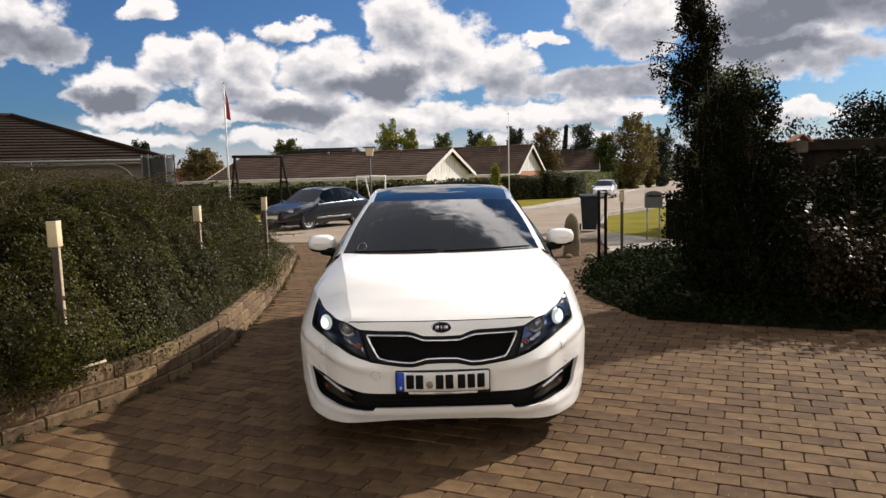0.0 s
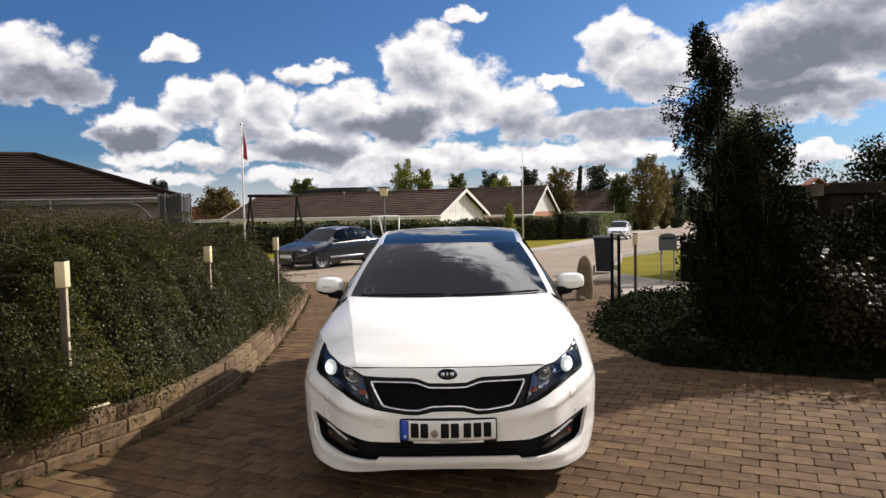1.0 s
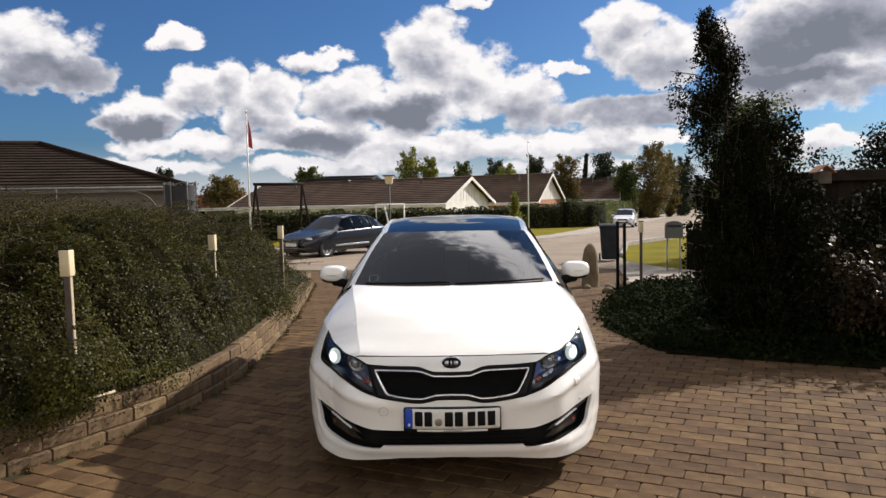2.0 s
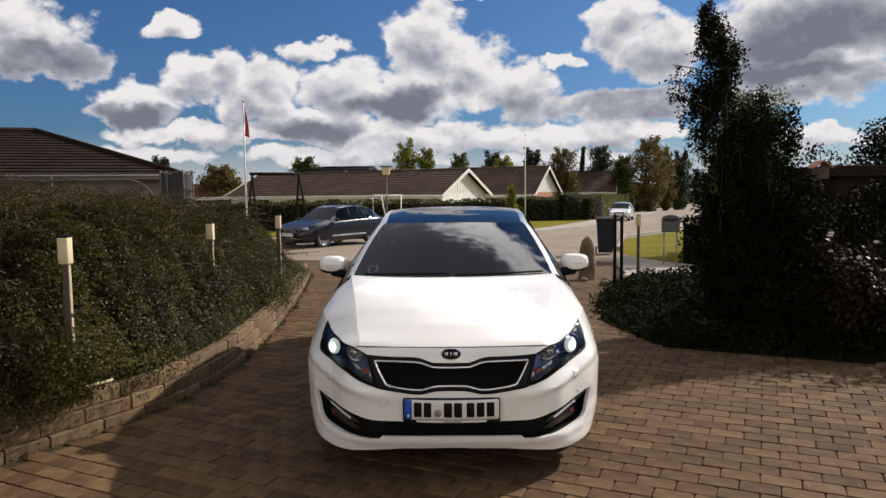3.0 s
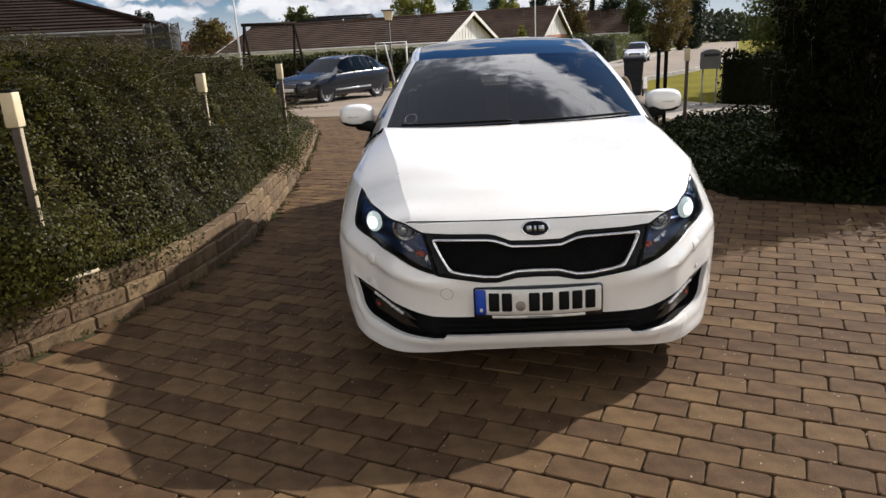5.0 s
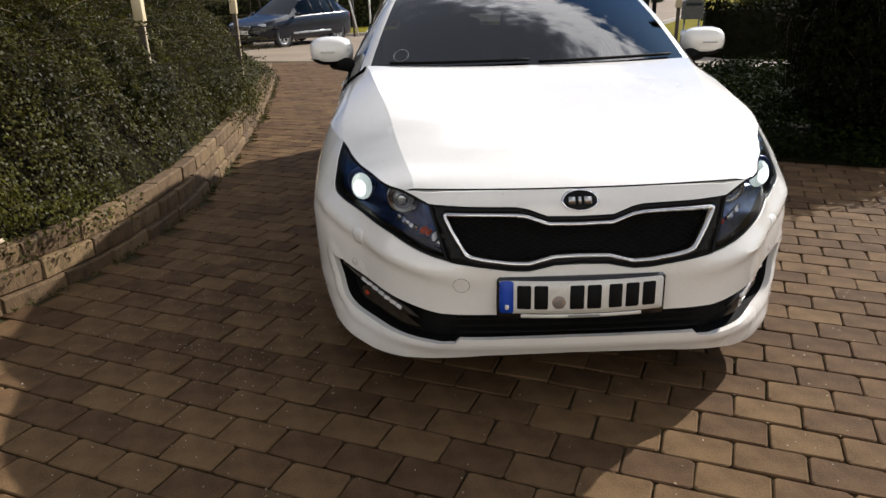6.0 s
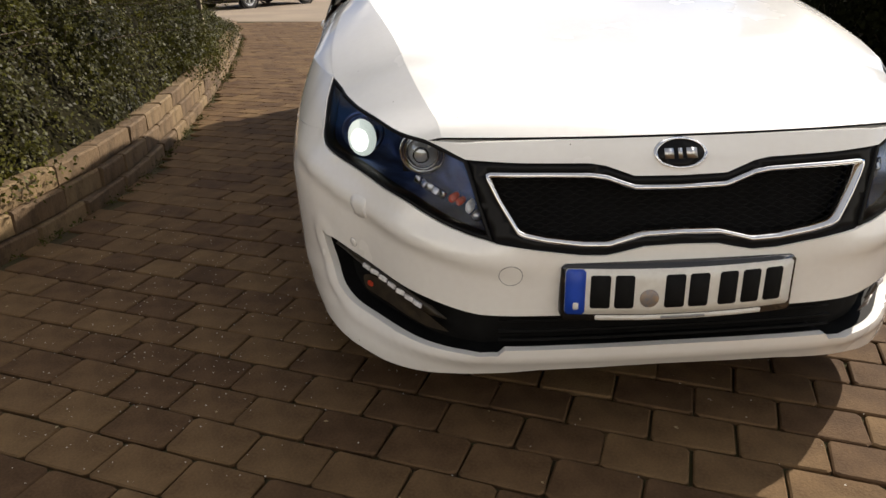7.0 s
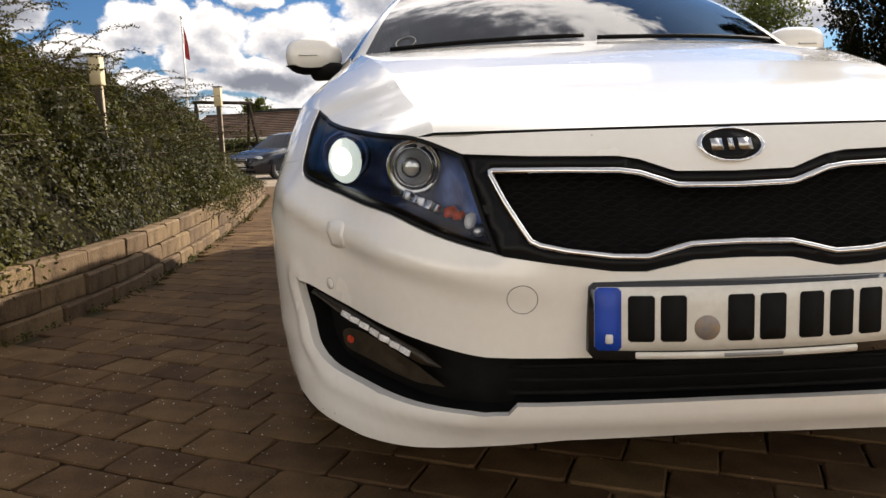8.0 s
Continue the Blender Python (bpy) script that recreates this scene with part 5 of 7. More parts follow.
def shrub_bank():
    """Low cotoneaster over the whole bank: small leaves in arching sprays."""
    rng = np.random.default_rng(7)
    pts, nor, size = [], [], []
    sprays = []
    for n_try, d0, d1, s0, s1, dens in ((190000, 0.1, 1.6, 1.8, 10.4, 0.025), (70000, 1.2, 3.4, 1.0, WALL_S[-1], 0.034), (20000, 0.12, 1.4, 0.0, 2.2, 0.03), (12000, 0.1, 1.2, 10.0, WALL_S[-1], 0.034)):
        s = rng.uniform(s0, s1, n_try)
        d = rng.uniform(d0, d1, n_try)
        px, py = np.interp(s, WALL_S, WALL_RUN[:, 0]), np.interp(s, WALL_S, WALL_RUN[:, 1])
        qx, qy = np.interp(s + 0.05, WALL_S, WALL_RUN[:, 0]), np.interp(s + 0.05, WALL_S, WALL_RUN[:, 1])
        tx, ty = qx - px, qy - py
        ln = np.hypot(tx, ty) + 1e-9
        tx, ty = tx / ln, ty / ln
        x, y = px - ty * d, py + tx * d
        tail = np.interp(y, [-2, 5.4, 6.8, 8.2, 9.5, 10.5], [1.0, 1.0, 0.92, 0.66, 0.25, 0.05])
        wave = 0.5 * (np.sin(x * 3.1 + 1.7 * np.sin(y * 1.3)) * np.sin(y * 2.7 + 1.1 * np.sin(x * 2.1)))
        clump = 0.5 * (np.sin(x * 9.0 + 2 * np.sin(y * 7)) * np.sin(y * 8.3 + 2 * np.sin(x * 5)))
        z = 0.24 + (1 - np.exp(-np.maximum(d - 0.1, 0) / 0.4)) * 1.2 * tail + (0.2 * wave + 0.2 * clump) * np.minimum(1, d * 1.6) + rng.uniform(-0.11, 0.055, n_try) + np.where(y > 4, -0.0165 * (y - 4), 0)
        keep = rng.random(n_try) < np.clip(0.58 + 1.3 * clump, 0.06, 1)
        slope = np.exp(-np.maximum(d - 0.1, 0) / 0.4) * 2.4 * tail
        nx, ny = ty * slope, -tx * slope
        pts.append(np.c_[x, y, z][keep]), nor.append(np.c_[nx, ny, np.ones(n_try)][keep])
        size.append(np.full(keep.sum(), dens))
    for i in range(330):
        s = rng.choice((rng.uniform(1.2, 3.2), rng.uniform(1.2, 4.3), rng.uniform(6.5, 11.5)))
        p, t = wall_at(s)
        nrm = Vector((-t.y, t.x))
        reach, long, n = rng.uniform(0.02, 0.12), rng.uniform(0.05, 0.22), int(rng.uniform(14, 40))
        k = rng.random(n) ** 0.7
        d = 0.14 - (0.14 + reach) * k
        along = rng.normal(0, 0.05, n)
        top = 0.36 + fall(p.y) if p.y < 8 else 0.3 + fall(p.y)
        z = top + 0.05 * (1 - k) - np.where(d < 0, long * rng.random(n), 0) + rng.normal(0, 0.012, n)
        pts.append(np.c_[p.x + nrm.x * d + t.x * along, p.y + nrm.y * d + t.y * along, z])
        nor.append(np.tile((-nrm.x, -nrm.y, 0.8), (n, 1))), size.append(np.full(n, 0.022))
    # fuller growth at the lamps' feet
    for cx, cy, cz, sx_, sy_, sz, n in ((-2.37, 5.4, 0.3, 0.09, 0.25, 0.2, 5200), (-2.39, 3.02, 0.62, 0.1, 0.2, 0.13, 4200), (-2.5, 0.74, 0.5, 0.1, 0.2, 0.12, 4200), (-2.33, 4.6, 0.42, 0.09, 0.3, 0.14, 4200)):
        off = np.clip(rng.normal(0, 1, (n, 3)), -1.8, 1.8)
        pts.append(np.array([cx, cy, cz]) + off * np.array([sx_, sy_, sz])), nor.append(off + np.array([0.3, -0.3, 0.6])), size.append(np.full(n, 0.025))
    pts, nor, size = np.concatenate(pts), np.concatenate(nor), np.concatenate(size)
    bush = thing("cotoneaster_bank", "dense low dark green cotoneaster shrubs covering the bank", "shrubs", kind="stuff")
    leaves("leaf_cover", pts, nor, size, COTONEASTER, bush, 0.6, 0.75, 11)
    # arching sprays along the crest
    bm = bmesh.new()
    lp, ln_ = [], []
    for i in range(900):
        s, d = rng.uniform(1.8, 10.0), rng.uniform(0.3, 2.6)
        p, t = wall_at(s)
        nrm = Vector((-t.y, t.x))
        x, y = p.x + nrm.x * d, p.y + nrm.y * d
        z = bank(x, y, d) + fall(y)
        a = rng.uniform(0, 2 * math.pi)
        reach, rise = rng.uniform(0.25, 0.8), rng.uniform(0.06, 0.36) * (1.0 if d > 0.7 else 0.35)
        run = [Vector((x + math.cos(a) * reach * k, y + math.sin(a) * reach * k, z - 0.06 + rise * (2.1 * k - 1.35 * k * k))) for k in np.linspace(0, 1, 8)]
        tube_bm(run, 0.0035, 4, bm, taper=0.0012)
        for k in np.linspace(0.05, 1, int(reach * 150)):
            i0 = min(int(k * 7), 6)
            q = run[i0].lerp(run[i0 + 1], k * 7 - i0)
            lp.append(q + Vector(rng.normal(0, 0.0075, 3))), ln_.append((0, 0, 1))
    part("sprays", bm, TWIG, bush)
    leaves("spray_leaves", lp, ln_, 0.019, COTONEASTER, bush, 0.55, 0.9, 12)


shrub_bank()


# ---- leaves, trees and hedges ----
def tree(name, label, place, height, spread, material, seed, trunk=0.12, count=4000, leaf=0.2, base=0.25, droop=0.0, shape="round", limbs=26, lean_x=0.0):
    """A tapered trunk with limbs, and leaves in clumps round the limbs' ends."""
    rng = np.random.default_rng(seed)
    root = thing(name, label, "tree", place)
    lean = Vector((rng.normal(0, 0.03), rng.normal(0, 0.03), 0)) * height + Vector((lean_x, 0, 0))
    stem = [Vector((0, 0, -0.9)), Vector((0.0, 0, height * 0.25)) + lean * 0.2, Vector((0, 0, height * 0.6)) + lean * 0.6, Vector((0, 0, height * 0.96)) + lean]
    bm = tube_bm(stem, trunk, 9, taper=trunk * 0.15)
    pts, nor = [], []
    ends = []
    for i in range(limbs):
        k = base + (0.97 - base) * (i + rng.uniform(0, 0.9)) / limbs
        a = i * 2.4 + rng.uniform(-0.5, 0.5)
        if shape == "cone":
            r = spread * (1.05 - k) / (1.05 - base)
        elif shape == "spire":
            r = spread * min(1.0, 1.45 * (1.03 - k) ** 0.72)
        elif shape == "column":
            r = spread * math.sqrt(max(0.03, 1 - ((k - 0.45) / 0.62) ** 2))
        else:
            r = spread * math.sqrt(max(0.04, 1 - ((k - (base + 1) / 2) / ((1.04 - base) / 2)) ** 2))
        r *= rng.uniform(0.6, 1.12)
        o = stem[0].lerp(stem[3], k * 0.86)
        tip = Vector((math.cos(a) * r, math.sin(a) * r, k * height + rng.uniform(-0.05, 0.05) * height)) + lean * k
        mid = o.lerp(tip, 0.55) + Vector((0, 0, 0.06 * r))
        run = [o, mid, tip]
        if droop:
            run += [tip + Vector((math.cos(a) * 0.08 * r, math.sin(a) * 0.08 * r, -droop * rng.uniform(0.5, 1.2)))]
        tube_bm(run, trunk * 0.28 * (1.1 - k), 5, bm, taper=trunk * 0.03, cap=False)
        ends.append((run, r))
    per = count // limbs
    for run, r in ends:
        seg = np.array([tuple(q) for q in run])
        k = rng.beta(2.2, 1.1, per) * (len(run) - 1)
        i0 = np.minimum(k.astype(int), len(run) - 2)
        p = seg[i0] + (seg[i0 + 1] - seg[i0]) * (k - i0)[:, None]
        sc = (0.05 + 0.2 * max(r, spread * 0.3)) * (0.55 if droop else 1.0)
        off = np.clip(rng.normal(0, 1, (per, 3)), -1.7, 1.7) * np.array([sc, sc, sc * (1.2 if droop else 0.75)])
        p = p + off
        pts.append(p), nor.append(off + np.array([0, 0, 0.3]))
    part("trunk", bm, BARK, root)
    leaves("crown", np.concatenate(pts), np.concatenate(nor), leaf, material, root, 0.6, 0.7, seed)
    return root


def hedge(name, label, a, b, height, depth, material, seed, leaf=0.12, dens=140):
    """A clipped hedge from a to b: a rounded core with leaves all over it."""
    a, b = Vector((*a, 0)), Vector((*b, 0))
    L = (b - a).length
    root = thing(name, label, "hedge", (a.x, a.y, lie(a.y)), math.degrees(math.atan2(b.y - a.y, b.x - a.x)))
    tilt = (lie(b.y) - lie(a.y)) / L
    drop = max(lie(a.y) - fall(a.y), lie(b.y) - fall(b.y), 0) + 0.1
    rng = np.random.default_rng(seed)
    rows = []
    for x in np.linspace(0, L, max(3, int(L / 0.8))):
        w = 0.92 + 0.1 * rng.random()
        sec = [(-0.5, -0.3), (-0.5, 0.5), (-0.47, 0.88), (-0.3, 0.97), (0.3, 0.97), (0.47, 0.88), (0.5, 0.5), (0.5, -0.3)]
        rows.append([Vector((x, depth * p * w, (height * q if q > 0 else -drop - 0.3) * (w if q > 0.6 else 1) + tilt * x)) for p, q in sec])
    bm = grid_bm(rows)
    bm.faces.new([v for v in list(bm.verts)[:8]][::-1]), bm.faces.new(list(bm.verts)[-8:])
    bmesh.ops.recalc_face_normals(bm, faces=bm.faces)
    # solid hull coloured as the hedge's inner shade
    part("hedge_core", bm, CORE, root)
    n = int(dens * L * (2 * height + depth))
    x = rng.uniform(-0.05, L + 0.05, n)
    u = rng.uniform(0, 2 * height + depth, n)
    y = np.where(u < height, -depth / 2, np.where(u < height + depth, u - height - depth / 2, depth / 2))
    z = np.where(u < height, u, np.where(u < height + depth, height, 2 * height + depth - u))
    z = z - drop * (1 - z / height)
    bumps = 0.05 * np.sin(x * 3 + seed) + 0.04 * np.sin(x * 7.3)
    p = np.c_[x, y * (1 + bumps), z * (1 + bumps * 0.6) + tilt * x] + rng.normal(0, 0.05, (n, 3))
    nn = np.c_[np.zeros(n), np.where(np.abs(y) >= depth / 2 - 1e-6, np.sign(y), 0), np.where(z >= height - 1e-6, 1.0, 0.15)]
    leaves("hedge_leaves", p, nn, leaf, material, root, 0.7, 0.7, seed)
    return root


# the dark birch and the planting round it
def weeping_birch(place):
    """A slim leaning stem with short limbs, from which leafy strands hang."""
    rng = np.random.default_rng(3)
    root = thing("weeping_birch", "tall dark weeping birch beside the drive", "tree", place)
    stem = [Vector((0, 0, -0.9)), Vector((0.03, 0, 0.9)), Vector((-0.02, 0.02, 2.1)), Vector((-0.14, 0, 3.0)), Vector((-0.31, 0, 3.6))]
    bm = tube_bm(stem, 0.07, 9, taper=0.006)
    zs = [p.z for p in stem]
    pts, nor = [], []
    limbs = [(float(z), rng.uniform(0, 6.28), 1.0) for z in 0.35 + 3.2 * np.linspace(0, 1, 84) ** 0.86]
    limbs += [(2.45 + 0.09 * i, math.pi + rng.uniform(-0.5, 0.5), 1.5) for i in range(6)]
    for z, a, far in limbs:
        r = float(np.interp(z, [0.3, 1.6, 2.2, 2.6, 2.9, 3.2, 3.45, 3.6], [0.55, 0.52, 0.52, 0.46, 0.36, 0.27, 0.16, 0.06])) * rng.uniform(0.5, 1.05) * far
        o = Vector((np.interp(z, zs, [p.x for p in stem]), 0, z - 0.25 * r))
        tip = o + Vector((math.cos(a) * r, math.sin(a) * r, 0.3 * r + rng.uniform(0, 0.12)))
        tube_bm([o, o.lerp(tip, 0.5) + Vector((0, 0, 0.05)), tip], 0.012, 5, bm, taper=0.004, cap=False)
        for j in range(4 if z > 2.3 else 6):
            k = rng.uniform(0.35, 1.0)
            q = o.lerp(tip, k) + Vector((0, 0, 0.03))
            drop = rng.uniform(0.12, 0.42) * (1.35 if far > 1 else 1.0)
            end = q + Vector((rng.normal(0, 0.05), rng.normal(0, 0.05), -drop))
            tube_bm([q, q.lerp(end, 0.5) + Vector((math.cos(a) * 0.03, math.sin(a) * 0.03, 0.02)), end], 0.003, 4, bm, taper=0.001, cap=False)
            n = int(drop * (230 if z > 2.3 else 330)) + 10
            w = rng.random(n)[:, None]
            p = np.array(q) + (np.array(end) - np.array(q)) * w + rng.normal(0, 1, (n, 3)) * (0.016 + 0.02 * np.sin(math.pi * w))
            pts.append(p), nor.append(rng.normal(0, 1, (n, 3)))
    part("trunk", bm, BARK, root)
    # crown colour already holds the shade of the backlit side
    leaves("crown", np.concatenate(pts), np.concatenate(nor), 0.034, SHADE_LEAF, root, 0.6, 0.7, 3)


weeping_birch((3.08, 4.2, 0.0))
tree("evergreen_shrub", "dark evergreen shrub under the birch", (3.34, 3.75, 0.0), 2.52, 0.34, SHADE_LEAF, 5, 0.05, 17000, 0.038, 0.05, 0.12, "column", 60)
tree("evergreen_shrub", "dark broad evergreen shrub beside the birch", (3.25, 3.7, 0.0), 1.75, 0.52, SHADE_LEAF, 6, 0.05, 15000, 0.05, 0.05, 0.1, "round", 44)
# two outer ones, out of view, stand tall to shade the paving
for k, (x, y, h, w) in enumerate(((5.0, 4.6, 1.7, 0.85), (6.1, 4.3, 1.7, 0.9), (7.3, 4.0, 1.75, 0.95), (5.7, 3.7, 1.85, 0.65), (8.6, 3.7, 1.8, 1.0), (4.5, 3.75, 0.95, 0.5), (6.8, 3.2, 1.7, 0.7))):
    tree("garden_shrub", "dark leafy garden shrub in the bed", (x, y, 0.0), h, w, SHADE_LEAF, 20 + k, 0.04, 7000, 0.06, 0.03, 0.0, "round", 34)
BED = [(1.8, 4.6), (2.05, 3.42), (2.72, 2.98), (3.6, 2.65), (7.5, 2.3), (9.5, 2.3), (9.5, 8.2), (2.95, 8.9), (2.6, 8.0), (2.0, 6.1)]
sheet("bed_soil", BED, SOIL, 0.008, "soil of the planted bed, darkened as shade", "soil")


def ground_cover():
    rng = np.random.default_rng(9)
    p = np.c_[rng.uniform(1.6, 9.5, 90000), rng.uniform(2.2, 8.9, 90000)]
    p = p[inside(p + rng.normal(0, 0.09, p.shape), BED)]
    p = p[rng.random(len(p)) < np.clip(1.3 - 0.14 * (p[:, 0] - 1.6), 0.25, 1)]
    d = np.minimum.reduce([np.hypot(p[:, 0] - x, p[:, 1] - y) for x, y in dense(BED, 0.15)])
    lump = 0.5 + 0.5 * np.sin(p[:, 0] * 4 + np.sin(p[:, 1] * 3)) * np.sin(p[:, 1] * 4.4)
    z = 0.02 + np.minimum(d, 0.6) * (0.25 + 0.4 * lump) * rng.uniform(0.35, 1.05, len(p)) + np.where(p[:, 1] > 4, -0.0165 * (p[:, 1] - 4), 0)
    cover = thing("ground_cover", "low green ground cover plants, leaf colour darkened as birch shade", "plants", kind="stuff")
    # leaves carry the bed's shade in their colour
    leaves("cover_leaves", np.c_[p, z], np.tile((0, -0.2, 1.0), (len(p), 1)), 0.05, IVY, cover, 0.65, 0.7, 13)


ground_cover()


def rose_bush(place, seed):
    rng = np.random.default_rng(seed)
    root = thing("rose_bush", "sunlit rose bush with a few white balls as leaf glints", "bush", place)
    pts, glint_balls = [], bmesh.new()
    for i in range(12):
        a, r, h = rng.uniform(0, 6.28), rng.uniform(0.1, 0.4), rng.uniform(0.4, 1.0)
        run = [Vector((0, 0, 0)), Vector((math.cos(a) * r * 0.4, math.sin(a) * r * 0.4, h * 0.6)), Vector((math.cos(a) * r, math.sin(a) * r, h))]
        # stems take the same near-black shade colour
        part("stem", tube_bm(run, 0.008, 5, taper=0.003), CORE, root)
        for k in rng.uniform(0.2, 1, 80):
            q = run[0].lerp(run[1], k * 2) if k < 0.5 else run[1].lerp(run[2], k * 2 - 1)
            pts.append(q + Vector(rng.normal(0, 0.05, 3)))
        # clusters of white balls imitate glints of sun at the stem tips
        if i % 4 == 0:
            for j in range(7):
                b = run[2] + Vector((0.02 * math.cos(j), 0.02 * math.sin(j), 0.01 * (j % 2)))
                bmesh.ops.create_icosphere(glint_balls, subdivisions=1, radius=0.010, matrix=Matrix.Translation(b))
    leaves("rose_leaves", pts, np.tile((0, 0, 1.0), (len(pts), 1)), 0.05, ROSE_LEAF, root, 0.65, 0.9, seed)
    tagged(part("glint_balls", glint_balls, GLINT_WHITE, root, "small white balls for sun glints on leaves"), kind="stuff")


rose_bush((3.78, 3.12, 0.1), 31)
rose_bush((4.15, 3.0, 0.1), 32)
rose_bush((3.98, 3.2, 0.16), 33)

# ---- bollard lamps ----
def bollard(place, height, label, wood=None):
    """A square timber post with a pale edge, a cream diffuser and a dark cap."""
    lamp = thing("bollard_lamp", label, "lamp", place, group="bollard lamps along the drive")
    z1 = height - 0.19
    part("post", box_bm(-0.019, 0.019, -0.019, 0.019, -0.2, z1, 0.003), wood or POST_WOOD, lamp)
    part("edge_strip", box_bm(0.0195, 0.0255, -0.014, 0.014, -0.2, z1 + 0.04, 0.001), PALE_WOOD, lamp, "pale edge strip")
    part("diffuser", box_bm(-0.035, 0.035, -0.034, 0.034, z1, height - 0.012, 0.007), CREAM, lamp, "cream plastic lamp diffuser")
    part("cap", box_bm(-0.037, 0.037, -0.036, 0.036, height - 0.012, height, 0.003), BLACK_MATT, lamp)
    return lamp


bollard((-2.59, 0.883, 0.42), 0.916, "timber bollard lamp with cream head among shrubs")
bollard((-2.49, 3.32, 0.42), 0.889, "timber bollard lamp with cream head among shrubs")
bollard((-2.45, 5.82, 0.3), 1.0, "timber bollard lamp with cream head at the bank's end")
bollard((2.98, 7.8, -0.06), 1.23, "timber bollard lamp with cream head beside the black gate posts")

# ---- gate posts, stone, bin and letter box at the drive's mouth ----
for x, y, h in ((2.72, 8.35, 1.2), (2.86, 8.45, 1.17)):
    post = thing("gate_post", "slim black metal gate post", "post", (x, y, fall(y)), group="black gate posts")
    part("shaft", box_bm(-0.024, 0.024, -0.024, 0.024, -0.2, h, 0.004), BLACK_MATT, post)
    part("cap", lathe_bm([(0.0, h + 0.03), (0.02, h + 0.02), (0.032, h), (0.032, h - 0.012), (0.0, h - 0.012)], 12), BLACK_MATT, post)


def standing_stone(place):
    rng = random.Random(4)
    rows = []
    for k in np.linspace(0, 1, 14):
        w = 0.168 * (1 - 0.28 * k) * math.sqrt(max(0.0, 1 - max(0, (k - 0.72) / 0.29) ** 2)) + 0.004
        rows.append([Vector((w * math.cos(a) * (1 + 0.12 * noise.noise(Vector((math.cos(a), math.sin(a), k * 4)))), w * 0.85 * math.sin(a) * (1 + 0.12 * noise.noise(Vector((math.cos(a) + 5, math.sin(a), k * 4)))), -0.1 + 0.9 * k)) for a in np.linspace(0, 2 * math.pi, 16, endpoint=False)])
    bm = grid_bm(rows, close=True)
    bm.verts.ensure_lookup_table()
    bm.faces.new([bm.verts[i] for i in range(16)][::-1]), bm.faces.new([bm.verts[len(bm.verts) - 16 + i] for i in range(16)])
    ob = new("standing_stone", mesh_of("standing_stone", bm, ROCK))
    ob.matrix_basis = pose(*place)
    tagged(ob, "upright brown field stone with rounded top beside the drive", "stone")


standing_stone((2.42, 9.3, fall(9.3)))
for k, (x, y, r) in enumerate(((2.66, 8.7, 0.1), (2.98, 8.75, 0.13), (3.15, 8.6, 0.1), (3.5, 8.75, 0.15), (3.85, 8.7, 0.14), (4.2, 8.65, 0.13), (2.55, 8.35, 0.09), (2.3, 8.95, 0.07))):
    bm = bmesh.new()
    bmesh.ops.create_icosphere(bm, subdivisions=3, radius=r)
    for v in bm.verts:
        v.co *= 1 + 0.25 * noise.noise(v.co * 7 + Vector((k * 3, 0, 0)))
        v.co.z *= 0.75
    ob = new("edging_stone", mesh_of("edging_stone", bm, ROCK))
    ob.matrix_basis = pose(x, y, fall(y) + r * 0.35, 0, 0, k * 40)
    tagged(ob, "rounded field stone edging the bed", "stone", group="edging stones")


def wheelie_bin(place, turn):
    root = thing("wheelie_bin", "dark grey plastic wheelie bin beside the road", "bin", place, turn)
    rows = []
    for k, z in ((0.76, 0.06), (0.8, 0.12), (0.98, 0.9), (1.0, 0.93), (1.05, 0.935), (1.05, 0.97)):
        rows.append([Vector((0.25 * k * x, 0.32 * k * y, z)) for x, y in ((-1, -0.9), (-0.9, -1), (0.9, -1), (1, -0.9), (1, 0.9), (0.9, 1), (-0.9, 1), (-1, 0.9))])
    bm = grid_bm(rows, close=True)
    bm.verts.ensure_lookup_table()
    bm.faces.new([bm.verts[i] for i in range(8)][::-1])
    part("body", bm, BIN_GREY, root, smooth=False)
    rows = [[Vector((0.27 * x, y, 0.97 + z)) for x in (-1, -0.5, 0, 0.5, 1)] for y, z in ((-0.37, 0.0), (-0.36, 0.03), (-0.1, 0.065), (0.25, 0.075), (0.36, 0.05), (0.37, 0.0))]
    part("lid", grid_bm(rows), BIN_GREY, root)
    part("handle", tube_bm([(-0.24, 0.37, 0.96), (-0.24, 0.42, 0.96), (0.24, 0.42, 0.96), (0.24, 0.37, 0.96)], 0.016, 8), BIN_GREY, root)
    for x in (-0.26, 0.26):
        part("wheel", lathe_bm([(0.0, -0.025), (0.09, -0.025), (0.1, -0.015), (0.1, 0.015), (0.09, 0.025), (0.0, 0.025)], 20, pose(x, 0.27, 0.1, 0, 90, 0)), RUBBER, root)


wheelie_bin((4.13, 15.9, fall(15.9) - 0.045), -12)


